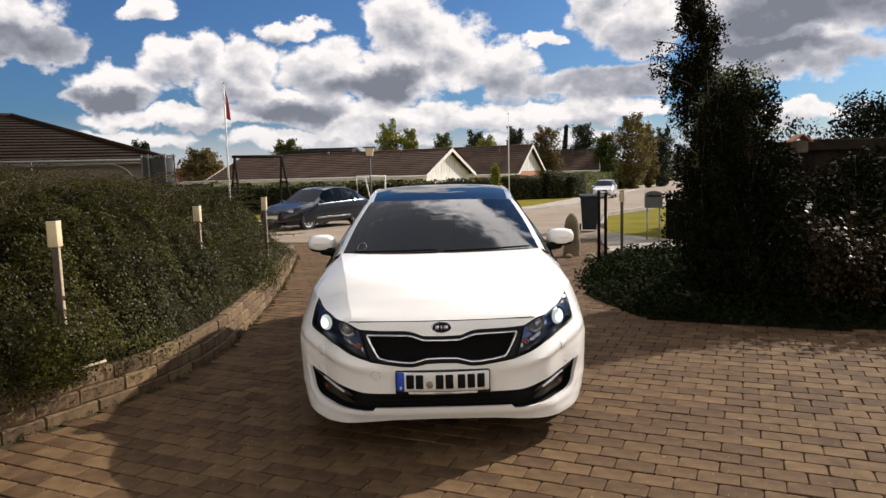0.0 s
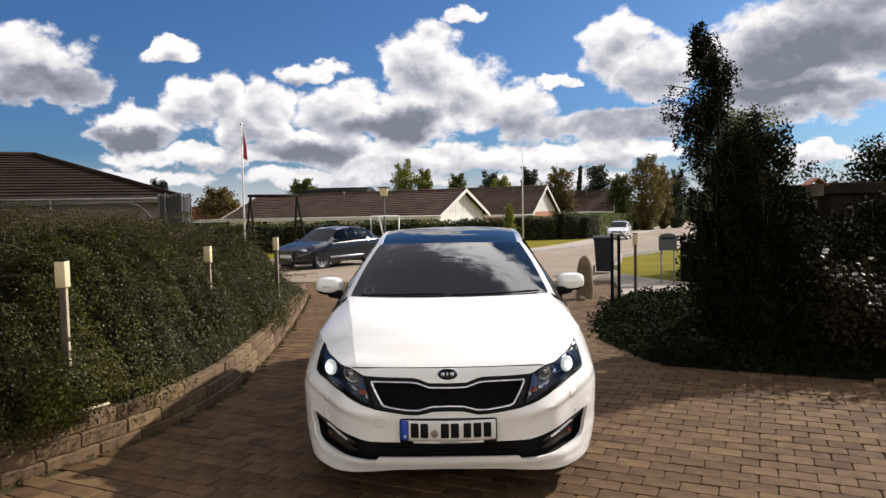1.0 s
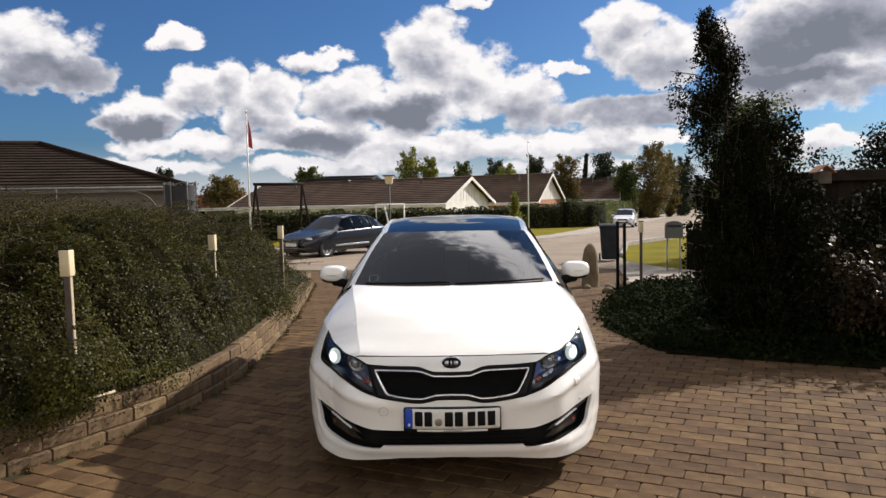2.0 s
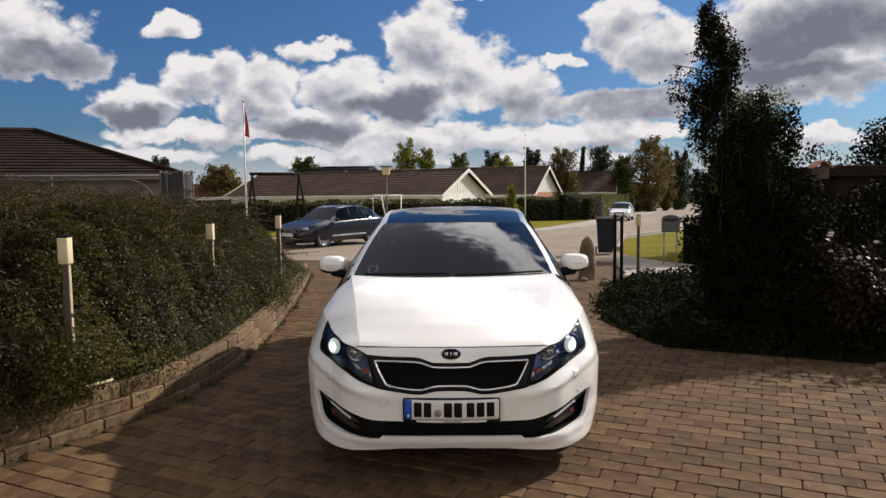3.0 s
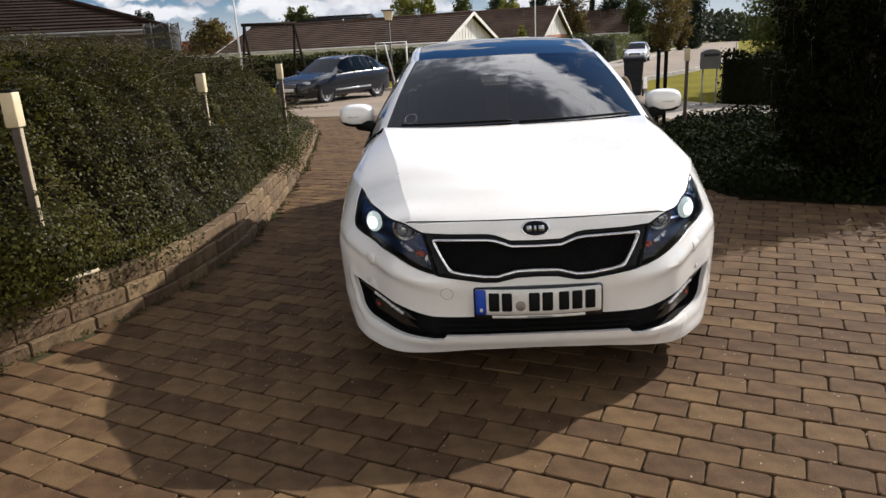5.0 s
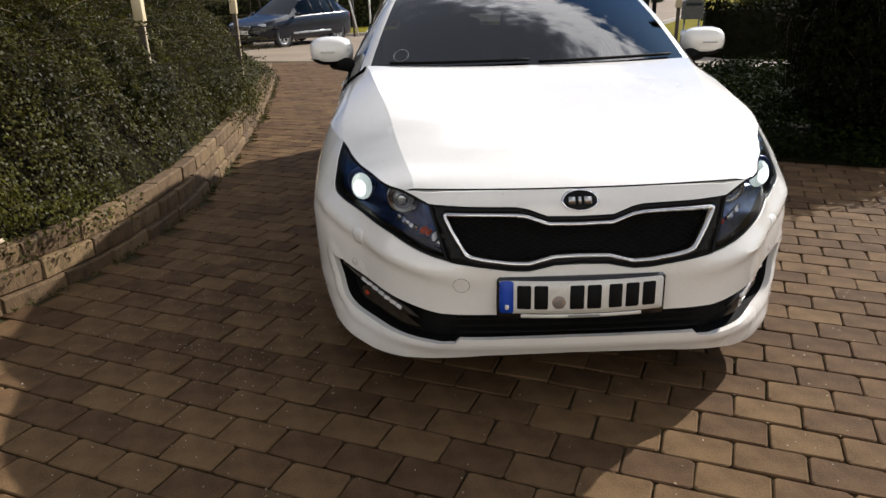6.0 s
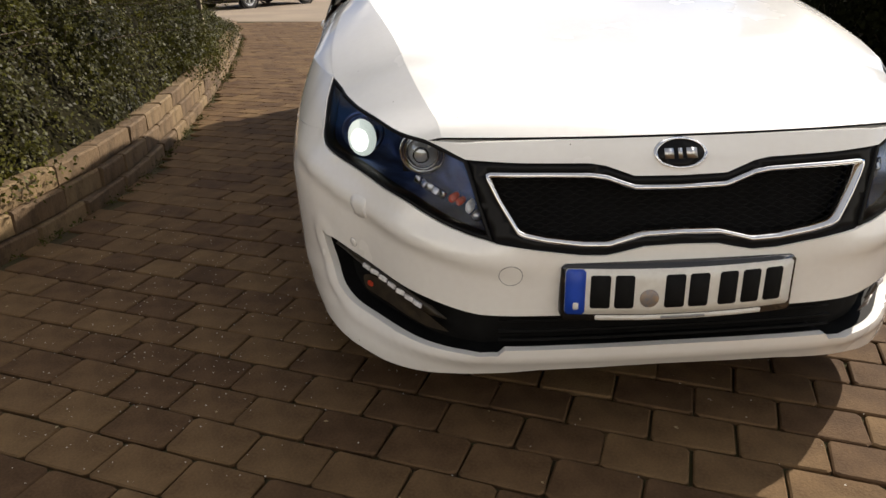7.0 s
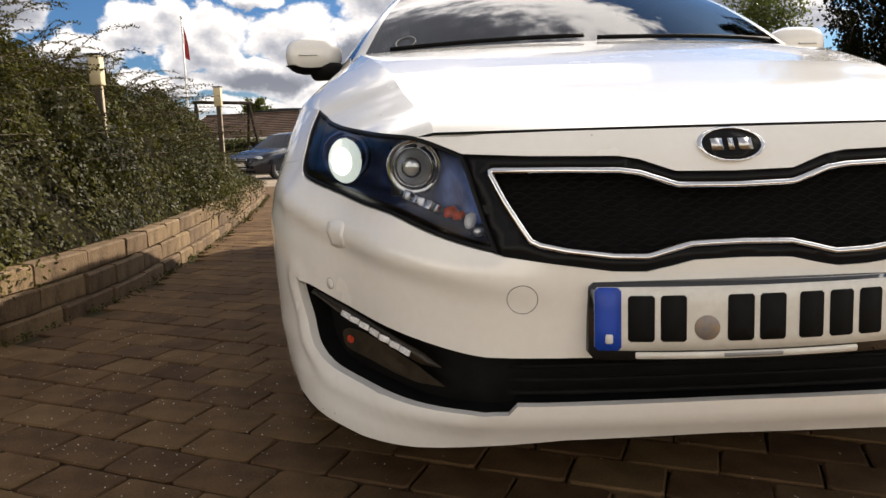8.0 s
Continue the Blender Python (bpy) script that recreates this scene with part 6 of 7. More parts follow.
def letter_box(place, turn):
    root = thing("letter_box", "grey steel letter box on two legs on the grass", "letter box", place, turn)
    sec = [(-0.19, 0.0), (0.19, 0.0), (0.19, 0.3)] + [(0.19 * math.cos(a), 0.3 + 0.09 * math.sin(a)) for a in np.linspace(0.25, math.pi - 0.25, 9)] + [(-0.19, 0.3)]
    bm = grid_bm([[Vector((x, y, 0.82 + z)) for x, z in sec] for y in (-0.14, 0.14)], close=True)
    bm.verts.ensure_lookup_table()
    n = len(sec)
    bm.faces.new([bm.verts[i] for i in range(n)][::-1]), bm.faces.new([bm.verts[n + i] for i in range(n)])
    bmesh.ops.recalc_face_normals(bm, faces=bm.faces)
    part("box", bm, BOX_GREY, root, smooth=False)
    part("flap", box_bm(-0.15, 0.15, -0.152, -0.142, 1.07, 1.125, 0.003), BIN_GREY, root)
    for x in (-0.14, 0.14):
        part("leg", tube_bm([(x, 0, -0.1), (x, 0, 0.84)], 0.018, 8), GALV, root)


letter_box((4.87, 12.35, fall(12.35) - 0.09), -12)
hedge("low_hedge", "low dark clipped hedge behind the letter box", (5.35, 12.9), (9.5, 11.9), 0.95, 0.55, SHADE_LEAF, 71, 0.08, 520)
hedge("low_hedge", "low shaded hedge at the lawn's edge", (6.4, 8.6), (11.5, 7.6), 0.9, 0.7, SHADE_LEAF, 72, 0.08, 420)

# pale strip lying on the wall
strip_ob = new("wood_strip", mesh_of("wood_strip", tube_bm([(-2.60, 0.47, 0.325), (-2.48, 0.71, 0.33), (-2.355, 0.96, 0.332)], 0.011, 6), PALE_WOOD))
tagged(strip_ob, "pale thin wooden strip lying on the wall", "wood strip")


# ---- other cars ----
def small_car(name, label, place, turn, paint, L=4.3, W=1.77, H=1.43, trunk=False, rim=SATIN):
    """A hatchback: nose towards its own -y, wheels on the ground."""
    car = thing(name, label, "car", place, turn)
    hw = W / 2
    # station: y, half width, shoulder z, top z, half width of the top
    st = [(0.0, 0.66, 0.50, 0.54, 0.60), (0.06, 0.78, 0.62, 0.67, 0.70), (0.25, 0.94, 0.70, 0.745, 0.82), (0.6, 0.99, 0.78, 0.83, 0.86), (1.05, 1.0, 0.84, 0.90, 0.86), (1.28, 1.0, 0.87, 0.945, 0.84),
          (1.6, 1.0, 0.89, 1.16, 0.76), (1.95, 1.0, 0.90, 1.36, 0.70), (2.3, 1.0, 0.91, 1.42, 0.68), (2.8, 1.0, 0.92, 1.43, 0.67), (3.3, 1.0, 0.93, 1.40, 0.66), (3.7, 0.99, 0.94, 1.31, 0.64), (4.0, 0.97, 0.95, 1.12, 0.66), (4.2, 0.92, 0.93, 0.97, 0.74), (4.3, 0.84, 0.8, 0.82, 0.7)]
    k = L / 4.3
    def section(s):
        y, w, zb, zt, wt = s
        y, w, zb, zt, wt = y * k, w * hw, zb * H / 1.43, zt * H / 1.43, wt * hw
        half = [(0, 0.2), (w * 0.9, 0.2), (w * 0.985, 0.27), (w, 0.45), (w * 0.995, zb - 0.14), (w * 0.985, zb - 0.04), (w * 0.955, zb), (wt + (w * 0.94 - wt) * 0.5, zb + (zt - zb) * 0.5), (wt, zt - 0.03 * min(1, (zt - zb) * 4)), (wt * 0.86, zt), (0, zt + 0.012)]
        return [Vector((x, y, z)) for x, z in half] + [Vector((-x, y, z)) for x, z in half[-2:0:-1]]
    secs = [section(s) for s in st]
    n = len(secs[0])
    body, win = bmesh.new(), {"windscreen": bmesh.new(), "side_window": bmesh.new(), "side_window.b": bmesh.new(), "rear_window": bmesh.new()}
    def quad(bm, q):
        vs = [bm.verts.new(p) for p in q]
        bm.faces.new(vs)
    for i in range(len(secs) - 1):
        for j in range(n):
            a, b, c, d = secs[i][j], secs[i][(j + 1) % n], secs[i + 1][(j + 1) % n], secs[i + 1][j]
            on_top = j in (8, 9, 10, 11)
            upper = j in (6, 7) or j in (n - 7, n - 8)
            target = body
            if 5 <= i <= 6 and on_top:
                target = win["windscreen"]
            elif 10 <= i <= 12 and on_top:
                target = win["rear_window"] if i > 10 else body
            elif upper and 6 <= i <= 10:
                target = win["side_window"] if j < 9 else win["side_window.b"]
            quad(target, (a, b, c, d))
    bm = body
    for s in (secs[0][::-1], secs[-1]):
        bm.faces.new([bm.verts.new(p) for p in s])
    for b in (body, *win.values()):
        bmesh.ops.remove_doubles(b, verts=b.verts, dist=1e-4)
        bmesh.ops.recalc_face_normals(b, faces=b.faces)
    shell = part("body", body, paint, car)
    sharp(shell, 38)
    for nm, b in win.items():
        part(nm.split(".")[0], b, SIDE_GLASS if nm != "windscreen" else SCREEN, car)
    part("cabin", box_bm(-hw * 0.62, hw * 0.62, 1.5 * k, 3.6 * k, 0.3, 0.82, 0.05), TRIM_DARK, car)
    for x in (-1, 1):
        for i in (8, 9, 10):
            run = [Vector((x * abs(secs[i][j].x) + x * 0.006, secs[i][j].y, secs[i][j].z)) for j in (6, 7, 8)]
            part("door_pillar", tube_bm(run, 0.022 if i < 10 else 0.035, 6), paint, car)
        wheel("wheel", car, (x * (hw - 0.11), 0.83 * k, 0.315), 0.315, 0.2, 5, rim)
        wheel("wheel", car, (x * (hw - 0.11), 3.42 * k, 0.315), 0.315, 0.2, 5, rim)
        bm = bmesh.new()
        bmesh.ops.create_uvsphere(bm, u_segments=14, v_segments=10, radius=1, matrix=pose(x * hw * 0.72, 0.2 * k, 0.655 * H / 1.43, 0, 0, x * 32) @ Matrix.Diagonal((0.17, 0.1, 0.075, 1)))
        part("headlamp", bm, LAMP_OFF, car, "clear headlamp")
        bm = bmesh.new()
        bmesh.ops.create_uvsphere(bm, u_segments=14, v_segments=8, radius=1, matrix=pose(x * (hw + 0.07), 1.42 * k, 0.95 * H / 1.43) @ Matrix.Diagonal((0.1, 0.06, 0.065, 1)))
        part("door_mirror", bm, paint, car)
        part("sill_strip", box_bm(x * hw - 0.012, x * hw + 0.014, 1.25 * k, 3.05 * k, 0.37, 0.42, 0.004), SATIN, car)
        part("tail_lamp", box_bm(x * hw * 0.78 - 0.13, x * hw * 0.78 + 0.1, 4.16 * k, 4.25 * k, 0.72, 0.86, 0.02), RED_LENS, car)
        part("wheel_arch", lathe_bm([(0.325, -0.02), (0.36, 0.0), (0.375, 0.0), (0.375, -0.03)], 28, pose(x * hw * 0.99, 0.83 * k, 0.315, 0, x * 90, 0)), BLACK_MATT, car)
        part("wheel_arch", lathe_bm([(0.325, -0.02), (0.36, 0.0), (0.375, 0.0), (0.375, -0.03)], 28, pose(x * hw * 0.99, 3.42 * k, 0.315, 0, x * 90, 0)), BLACK_MATT, car)
    frame_bm = box_bm(-0.34, 0.34, -0.03, 0.06, 0.36, 0.66, 0.03)
    gr = part("grille", frame_bm, BLACK_MATT, car, "tall black grille")
    for z in (0.44, 0.5, 0.56, 0.61):
        part("grille_bar", box_bm(-0.31, 0.31, -0.04, -0.028, z - 0.006, z + 0.006, 0.002), SATIN, gr)
    part("grille_rim", tube_bm([(-0.34, -0.035, 0.37), (-0.35, -0.035, 0.65), (0.35, -0.035, 0.65), (0.34, -0.035, 0.37), (-0.34, -0.035, 0.37)], 0.012, 6), CHROME, gr)
    part("number_plate", box_bm(-0.26, 0.26, -0.055, -0.042, 0.42, 0.53, 0.003), PLATE_WHITE, gr)
    part("lower_intake", box_bm(-0.62, 0.62, 0.0, 0.12, 0.23, 0.33, 0.02), BLACK_MATT, car)
    return car


small_car("parked_hatchback", "dark blue hatchback parked on the paved strip", (-5.8, 19.8, fall(21.0) - 0.045), -33, NAVY_PAINT, 4.2, 1.76, 1.42, False, SILVER_PAINT)
small_car("parked_car", "pale silver car parked at the far kerb", (11.3, 46.0, fall(47.5) - 0.045), -19, SILVER_PAINT, 3.7, 1.5, 1.32)


# ---- houses ----
def roof_face(root, a, b, c, d, material, courses, name="roof"):
    """One pitched face, a-b along the eaves, d-c along the ridge, with its tile courses lapped."""
    a, b, c, d = Vector(a), Vector(b), Vector(c), Vector(d)
    nrm = (b - a).cross(d - a).normalized()
    if nrm.z < 0:
        nrm = -nrm
    bm = bmesh.new()
    for i in range(courses):
        k0, k1 = i / courses, (i + 1) / courses
        p, q, r, s = a.lerp(d, k0) + nrm * 0.05, b.lerp(c, k0) + nrm * 0.05, b.lerp(c, k1) + nrm * 0.005, a.lerp(d, k1) + nrm * 0.005
        vs = [bm.verts.new(v) for v in (p, q, r, s)]
        bm.faces.new(vs)
        lo = [bm.verts.new(v - nrm * 0.045) for v in (p, q)]
        bm.faces.new((lo[0], lo[1], vs[1], vs[0]))
    bmesh.ops.recalc_face_normals(bm, faces=bm.faces)
    return tagged(part(name, bm, material, root, smooth=False), kind="stuff")


def gable_house(name, label, corner, turn, L, W, eaves, ridge, roof_mat, wall_mat, gable_mat, over=0.45, trim=WHITE_WALL):
    """A long low house. Its corner is the near right one; it runs back to the left (-x) and away (+y) before it is turned."""
    h = thing(name, label, "house", (*corner, lie(corner[1])), turn)
    z0 = -1.1
    part("wall", box_bm(-L, 0, 0.0, 0.12, z0, eaves), wall_mat, h, smooth=False)
    part("wall", box_bm(-L, 0, W - 0.12, W, z0, eaves), wall_mat, h, smooth=False)
    for x in (0, -L):
        part("wall", box_bm(x - 0.12, x, 0.12, W - 0.12, z0, eaves), wall_mat, h, smooth=False)
        bm = bmesh.new()
        tri = [(0.0, eaves), (W, eaves), (W / 2, ridge - 0.1)]
        fr = [bm.verts.new((x, y, z)) for y, z in tri]
        bk = [bm.verts.new((x - 0.12, y, z)) for y, z in tri]
        bm.faces.new(fr), bm.faces.new(bk[::-1])
        for i in range(3):
            bm.faces.new((fr[i], bk[i], bk[(i + 1) % 3], fr[(i + 1) % 3]))
        bmesh.ops.recalc_face_normals(bm, faces=bm.faces)
        g = part("gable", bm, gable_mat, h, smooth=False)
        for i in range(1, int(W / 0.5)):
            y = i * 0.5
            top = eaves + (ridge - 0.1 - eaves) * (1 - abs(y - W / 2) / (W / 2))
            part("batten", box_bm(x + 0.001, x + 0.025, y - 0.03, y + 0.03, eaves, max(eaves + 0.02, top - 0.02)), gable_mat, g, smooth=False)
    drop = (ridge - eaves) / (W / 2) * over
    roof = None
    for s in (0, 1):
        ya, yb = (-over, W / 2) if s == 0 else (W + over, W / 2)
        roof_face(h, (-L - over, ya, eaves - drop), (over, ya, eaves - drop), (over, yb, ridge), (-L - over, yb, ridge), roof_mat, 14)
        y = ya
        part("fascia", box_bm(-L - over, over, y - 0.02, y + 0.02, eaves - drop - 0.2, eaves - drop + 0.02), trim, h, smooth=False)
        part("gutter", tube_bm([(-L - over, y - (0.06 if s == 0 else -0.06), eaves - drop), (over, y - (0.06 if s == 0 else -0.06), eaves - drop)], 0.06, 8), POLE_WHITE if trim is WHITE_WALL else trim, h)
        part("soffit", box_bm(-L - over, over, min(y, y + (over if s == 0 else -over)), max(y, y + (over if s == 0 else -over)), eaves - drop - 0.06, eaves - drop - 0.03), trim, h, smooth=False)
        for x in (over, -L - over):
            m = [Vector((x, ya, eaves - drop - 0.1)), Vector((x, yb, ridge - 0.1))]
            bm = bmesh.new()
            q = [bm.verts.new(m[0] + Vector((0.02, 0, -0.08))), bm.verts.new(m[1] + Vector((0.02, 0, -0.08))), bm.verts.new(m[1] + Vector((0.02, 0, 0.17))), bm.verts.new(m[0] + Vector((0.02, 0, 0.17)))]
            q2 = [bm.verts.new(v.co - Vector((0.06, 0, 0))) for v in q]
            bm.faces.new(q), bm.faces.new(q2[::-1])
            for i in range(4):
                bm.faces.new((q[i], q2[i], q2[(i + 1) % 4], q[(i + 1) % 4]))
            bmesh.ops.recalc_face_normals(bm, faces=bm.faces)
            part("barge_board", bm, trim, h, smooth=False)
    part("ridge_tiles", tube_bm([(-L - over, W / 2, ridge + 0.02), (over, W / 2, ridge + 0.02)], 0.1, 8), roof_mat, h)
    for k, x in enumerate((-L * 0.18, -L * 0.52, -L * 0.8)):
        vent = part("roof_vent", lathe_bm([(0.07, -0.4), (0.07, 0.28), (0.11, 0.28), (0.11, 0.36), (0, 0.4)], 10, pose(x, W / 2 - 0.9, ridge - 0.25)), GALV, h)
    for k in range(int(L / 3.6)):
        x = -1.6 - k * 3.5
        win = part("window", box_bm(x - 1.3, x, -0.03, 0.02, 0.85, 1.95), WHITE_WALL, h, smooth=False)
        for xx in (x - 1.22, x - 0.61):
            part("pane", box_bm(xx, xx + 0.53, -0.04, -0.031, 0.93, 1.87), ROOF_GLASS, win, smooth=False)
    return h


gable_house("bungalow", "long low bungalow with brown tiled roof and white gable", (-1.4, 46.5), -25, 19.8, 8.3, 2.1, 3.88, ROOF_BROWN, WHITE_WALL, WHITE_WALL)
gable_house("bungalow", "bungalow with brown tiled roof, white gable and red brick", (6.76, 61.5), -25, 15.0, 8.0, 2.25, 4.72, ROOF_BROWN, RED_BRICK, WHITE_WALL)
gable_house("bungalow", "small far bungalow with weathered tiled roof", (18.6, 81.5), -12, 5.6, 8.0, 2.6, 5.0, ROOF_BROWN, GREY_WALL, GREY_WALL)
gable_house("bungalow", "far low building with orange tiled roof", (-17.5, 57.0), 0, 9.0, 6.0, 2.2, 3.2, mat("orange_roof_tiles", (0.3, 0.09, 0.035), 0.75, col2=(0.22, 0.07, 0.03), scale=1, fine=12, bump=0.01), GREY_WALL, GREY_WALL)
gable_house("flat_roofed_building", "far low building with dark flat roof", (-9.3, 66.0), 0, 6.2, 8.0, 4.85, 5.15, BIN_GREY, GREY_WALL, GREY_WALL, 0.3, BIN_GREY)


def hip_house():
    """The neighbour's dark house: a hipped roof over board walls."""
    h = thing("neighbour_house", "dark brown house with hipped tiled roof beyond the bank", "house", (-20.2, 22.9, lie(22.0)), 21)
    hx, hy, e, r = 8.4, 4.9, 2.76, 4.44
    for x0, x1, y0, y1 in ((-hx, hx, -hy, -hy + 0.14), (-hx, hx, hy - 0.14, hy), (-hx, -hx + 0.14, -hy + 0.14, hy - 0.14), (hx - 0.14, hx, -hy + 0.14, hy - 0.14)):
        part("wall", box_bm(x0, x1, y0, y1, -0.9, e), GREY_WALL, h, smooth=False)
    o, d = 0.55, 0.2
    A, B, C, D = (-hx - o, -hy - o, e - d), (hx + o, -hy - o, e - d), (hx + o, hy + o, e - d), (-hx - o, hy + o, e - d)
    P, Q = (-3.45, 0, r), (3.45, 0, r)
    roof_face(h, A, B, Q, P, ROOF_TILE, 16), roof_face(h, D, C, Q, P, ROOF_TILE, 16)
    roof_face(h, B, C, Q, Q, ROOF_TILE, 16), roof_face(h, A, D, P, P, ROOF_TILE, 16)
    for a, b in ((A, P), (B, Q), (C, Q), (D, P), (P, Q)):
        part("hip_tiles", tube_bm([Vector(a) + Vector((0, 0, 0.06)), Vector(b) + Vector((0, 0, 0.06))], 0.1, 8), ROOF_TILE, h)
    for a, b in ((A, B), (B, C), (C, D), (D, A)):
        part("gutter", tube_bm([Vector(a) + Vector((0, -0.05, -0.03)), Vector(b) + Vector((0, -0.05, -0.03))], 0.05, 8), DULL_METAL, h, "dull metal gutter")
        part("fascia", tube_bm([Vector(a) + Vector((0, 0, -0.1)), Vector(b) + Vector((0, 0, -0.1))], 0.07, 4), GREY_WALL, h)
    part("downpipe", tube_bm([(hx + 0.4, -hy - 0.45, e - d), (hx + 0.05, -hy - 0.08, e - 0.6), (hx + 0.05, -hy - 0.08, -0.2)], 0.045, 8), DULL_METAL, h)


hip_house()


def garage():
    h = thing("garage", "dark timber garage with flat roof behind the bed", "garage", (13.2, 15.6, lie(15)))
    for x0, x1, y0, y1 in ((-4.0, 10, -2.0, -1.86), (-4.0, 10, 2.86, 3.0), (-4.0, -3.86, -1.86, 2.86), (9.86, 10, -1.86, 2.86)):
        part("wall", box_bm(x0, x1, y0, y1, -0.7, 2.0), DARK_WOOD, h, smooth=False)
    part("roof", box_bm(-4.3, 10.3, -2.3, 3.3, 2.0, 2.26, 0.02), DARK_WOOD, h, smooth=False)
    for i in range(36):
        part("board", box_bm(-3.98 + i * 0.385, -3.98 + i * 0.385 + 0.36, -2.025, -2.001, 0.0, 1.98), DARK_WOOD, h, smooth=False)


garage()


def bird_house(place):
    h = thing("bird_house", "small brown wooden bird house on a post", "bird house", place)
    part("post", box_bm(-0.03, 0.03, -0.03, 0.03, -1.9, 0.0), DARK_WOOD, h, smooth=False)
    part("box", box_bm(-0.11, 0.11, -0.1, 0.1, 0.0, 0.2, 0.005), BARK, h)
    for s in (-1, 1):
        part("roof_board", box_bm(-0.105, 0.105, -0.14, 0.14, -0.01, 0.01, 0, None, pose(s * 0.09, 0, 0.25, 0, s * 35, 0)), RED_BRICK, h, smooth=False)


bird_house((6.3, 8.6, 1.72))

# ---- swing, trampoline, poles and lamp in the gardens ----
def swing_frame(place, turn):
    s = thing("swing_frame", "dark timber swing frame standing on the lawn", "swing", place, turn)
    for x in (-1.06, 1.06):
        for y in (-1.15, 1.15):
            part("leg", tube_bm([(x + 0.12 * (1 if x > 0 else -1), y, -0.42), (x, 0, 2.9)], 0.055, 8), DARK_WOOD, s)
        part("brace", tube_bm([(x, -0.42, 1.75), (x, 0.42, 1.75)], 0.035, 6), DARK_WOOD, s)
    part("beam", tube_bm([(-1.17, 0, 2.9), (1.17, 0, 2.9)], 0.065, 8), DARK_WOOD, s)


swing_frame((-8.2, 27.5, lie(27.5) - 0.09), 32)


def flag_pole(place, h, pennant, label):
    s = thing("flag_pole", label, "flag pole", place)
    part("pole", tube_bm([(0, 0, -0.7), (0, 0, h * 0.5), (0.02, 0, h)], 0.05, 10, taper=0.025), POLE_WHITE, s)
    part("knob", lathe_bm([(0, 0.09), (0.045, 0.06), (0.05, 0.02), (0.03, -0.01)], 12, pose(0.02, 0, h)), SATIN, s)
    if pennant:
        rows = [[Vector((0.03 + 0.13 * math.sin(k * 2.2) * (0.3 + 0.7 * u) + 0.1 * k * u, 0.05 * math.sin(5 * k + u), h - 0.08 - 1.35 * k - 0.1 * u)) for u in (0, 0.35, 0.7, 1.0)] for k in np.linspace(0, 1, 10)]
        part("pennant", grid_bm(rows), RED_CLOTH, s, "limp red pennant with white stripe")


flag_pole((-9.12, 26.0, lie(26) - 0.09), 5.89, True, "white flag pole with a limp red pennant")
flag_pole((4.4, 43.0, lie(43) - 0.09), 5.9, False, "bare white flag pole before the bungalow")


def garden_lamp(place):
    s = thing("post_lamp", "post lamp with yellowish square head", "lamp", place)
    part("pole", tube_bm([(0, 0, -0.4), (0, 0, 2.7)], 0.04, 10), DULL_METAL, s)
    rows = [[Vector((r * x, r * y, z)) for x, y in ((-1, -1), (1, -1), (1, 1), (-1, 1))] for r, z in ((0.12, 2.7), (0.18, 3.02))]
    part("head", grid_bm(rows, close=True), CREAM, s, "yellowish lamp head", smooth=False)
    part("hat", box_bm(-0.24, 0.24, -0.24, 0.24, 3.02, 3.07, 0.01), POST_WOOD, s)


garden_lamp((-3.0, 25.2, lie(25.2) - 0.09))


def goal_frame(place, turn):
    s = thing("goal_frame", "white tubular garden goal frame", "goal", place, turn)
    part("bar", tube_bm([(-0.42, 0, -0.35), (-0.41, 0, 1.86), (0.7, 0, 1.86), (0.7, 0, -0.35)], 0.035, 8), POLE_WHITE, s)
    part("stay", tube_bm([(-0.1, 0, 1.83), (0.25, 1.0, -0.3)], 0.03, 8), POLE_WHITE, s)


goal_frame((-3.0, 24.0, lie(24) - 0.09), 0)


def trampoline(place):
    s = thing("trampoline", "trampoline with dark safety net", "trampoline", place)
    ring = [Vector((0.46 * math.cos(a), 0.46 * math.sin(a), 0.65)) for a in np.linspace(0, 2 * math.pi, 33)]
    part("rim", tube_bm(ring, 0.03, 8, cap=False), DULL_METAL, s)
    part("mat", lathe_bm([(0, 0.64), (0.44, 0.65)], 32), NET, s)
    part("top_hoop", tube_bm([v + Vector((0, 0, 1.88 + 0.06 * math.cos(i * 1.18))) for i, v in enumerate(ring)], 0.02, 6, cap=False), DULL_METAL, s)
    bm = lathe_bm([(0.45, 0.68), (0.45, 2.5)], 32)
    part("net", bm, NET, s, "dark safety net")
    for i in range(6):
        a = i * math.pi / 3 + 0.3
        part("pole", tube_bm([(math.cos(a) * 0.49, math.sin(a) * 0.49, -0.3), (math.cos(a) * 0.48, math.sin(a) * 0.48, 2.62)], 0.022, 6), DULL_METAL, s)


trampoline((-8.95, 18.3, lie(18.3) - 0.05))
hoop = thing("garden_hoop", "dull grey bent tube hoop behind the shrubs", "hoop", (-8.12, 14.5, lie(14.5) - 0.09))
part("tube", tube_bm([(-1.2, 0, 2.24), (-0.6, 0, 2.24)] + [(-0.6 + 0.75 * math.sin(a), 0, 1.49 + 0.75 * math.cos(a)) for a in np.linspace(0.1, math.pi / 2, 8)] + [(0.16, 0, -0.3)], 0.026, 8), DULL_METAL, hoop)
for x, z in ((-2.6, 2.24), (-4.2, 2.24)):
    part("prop", tube_bm([(x, 0, -0.3), (x, 0, z + 0.12)], 0.018, 6), DULL_METAL, hoop)
part("rail", tube_bm([(-7.0, 0, 2.24), (-1.2, 0, 2.24)], 0.018, 6), DULL_METAL, hoop)

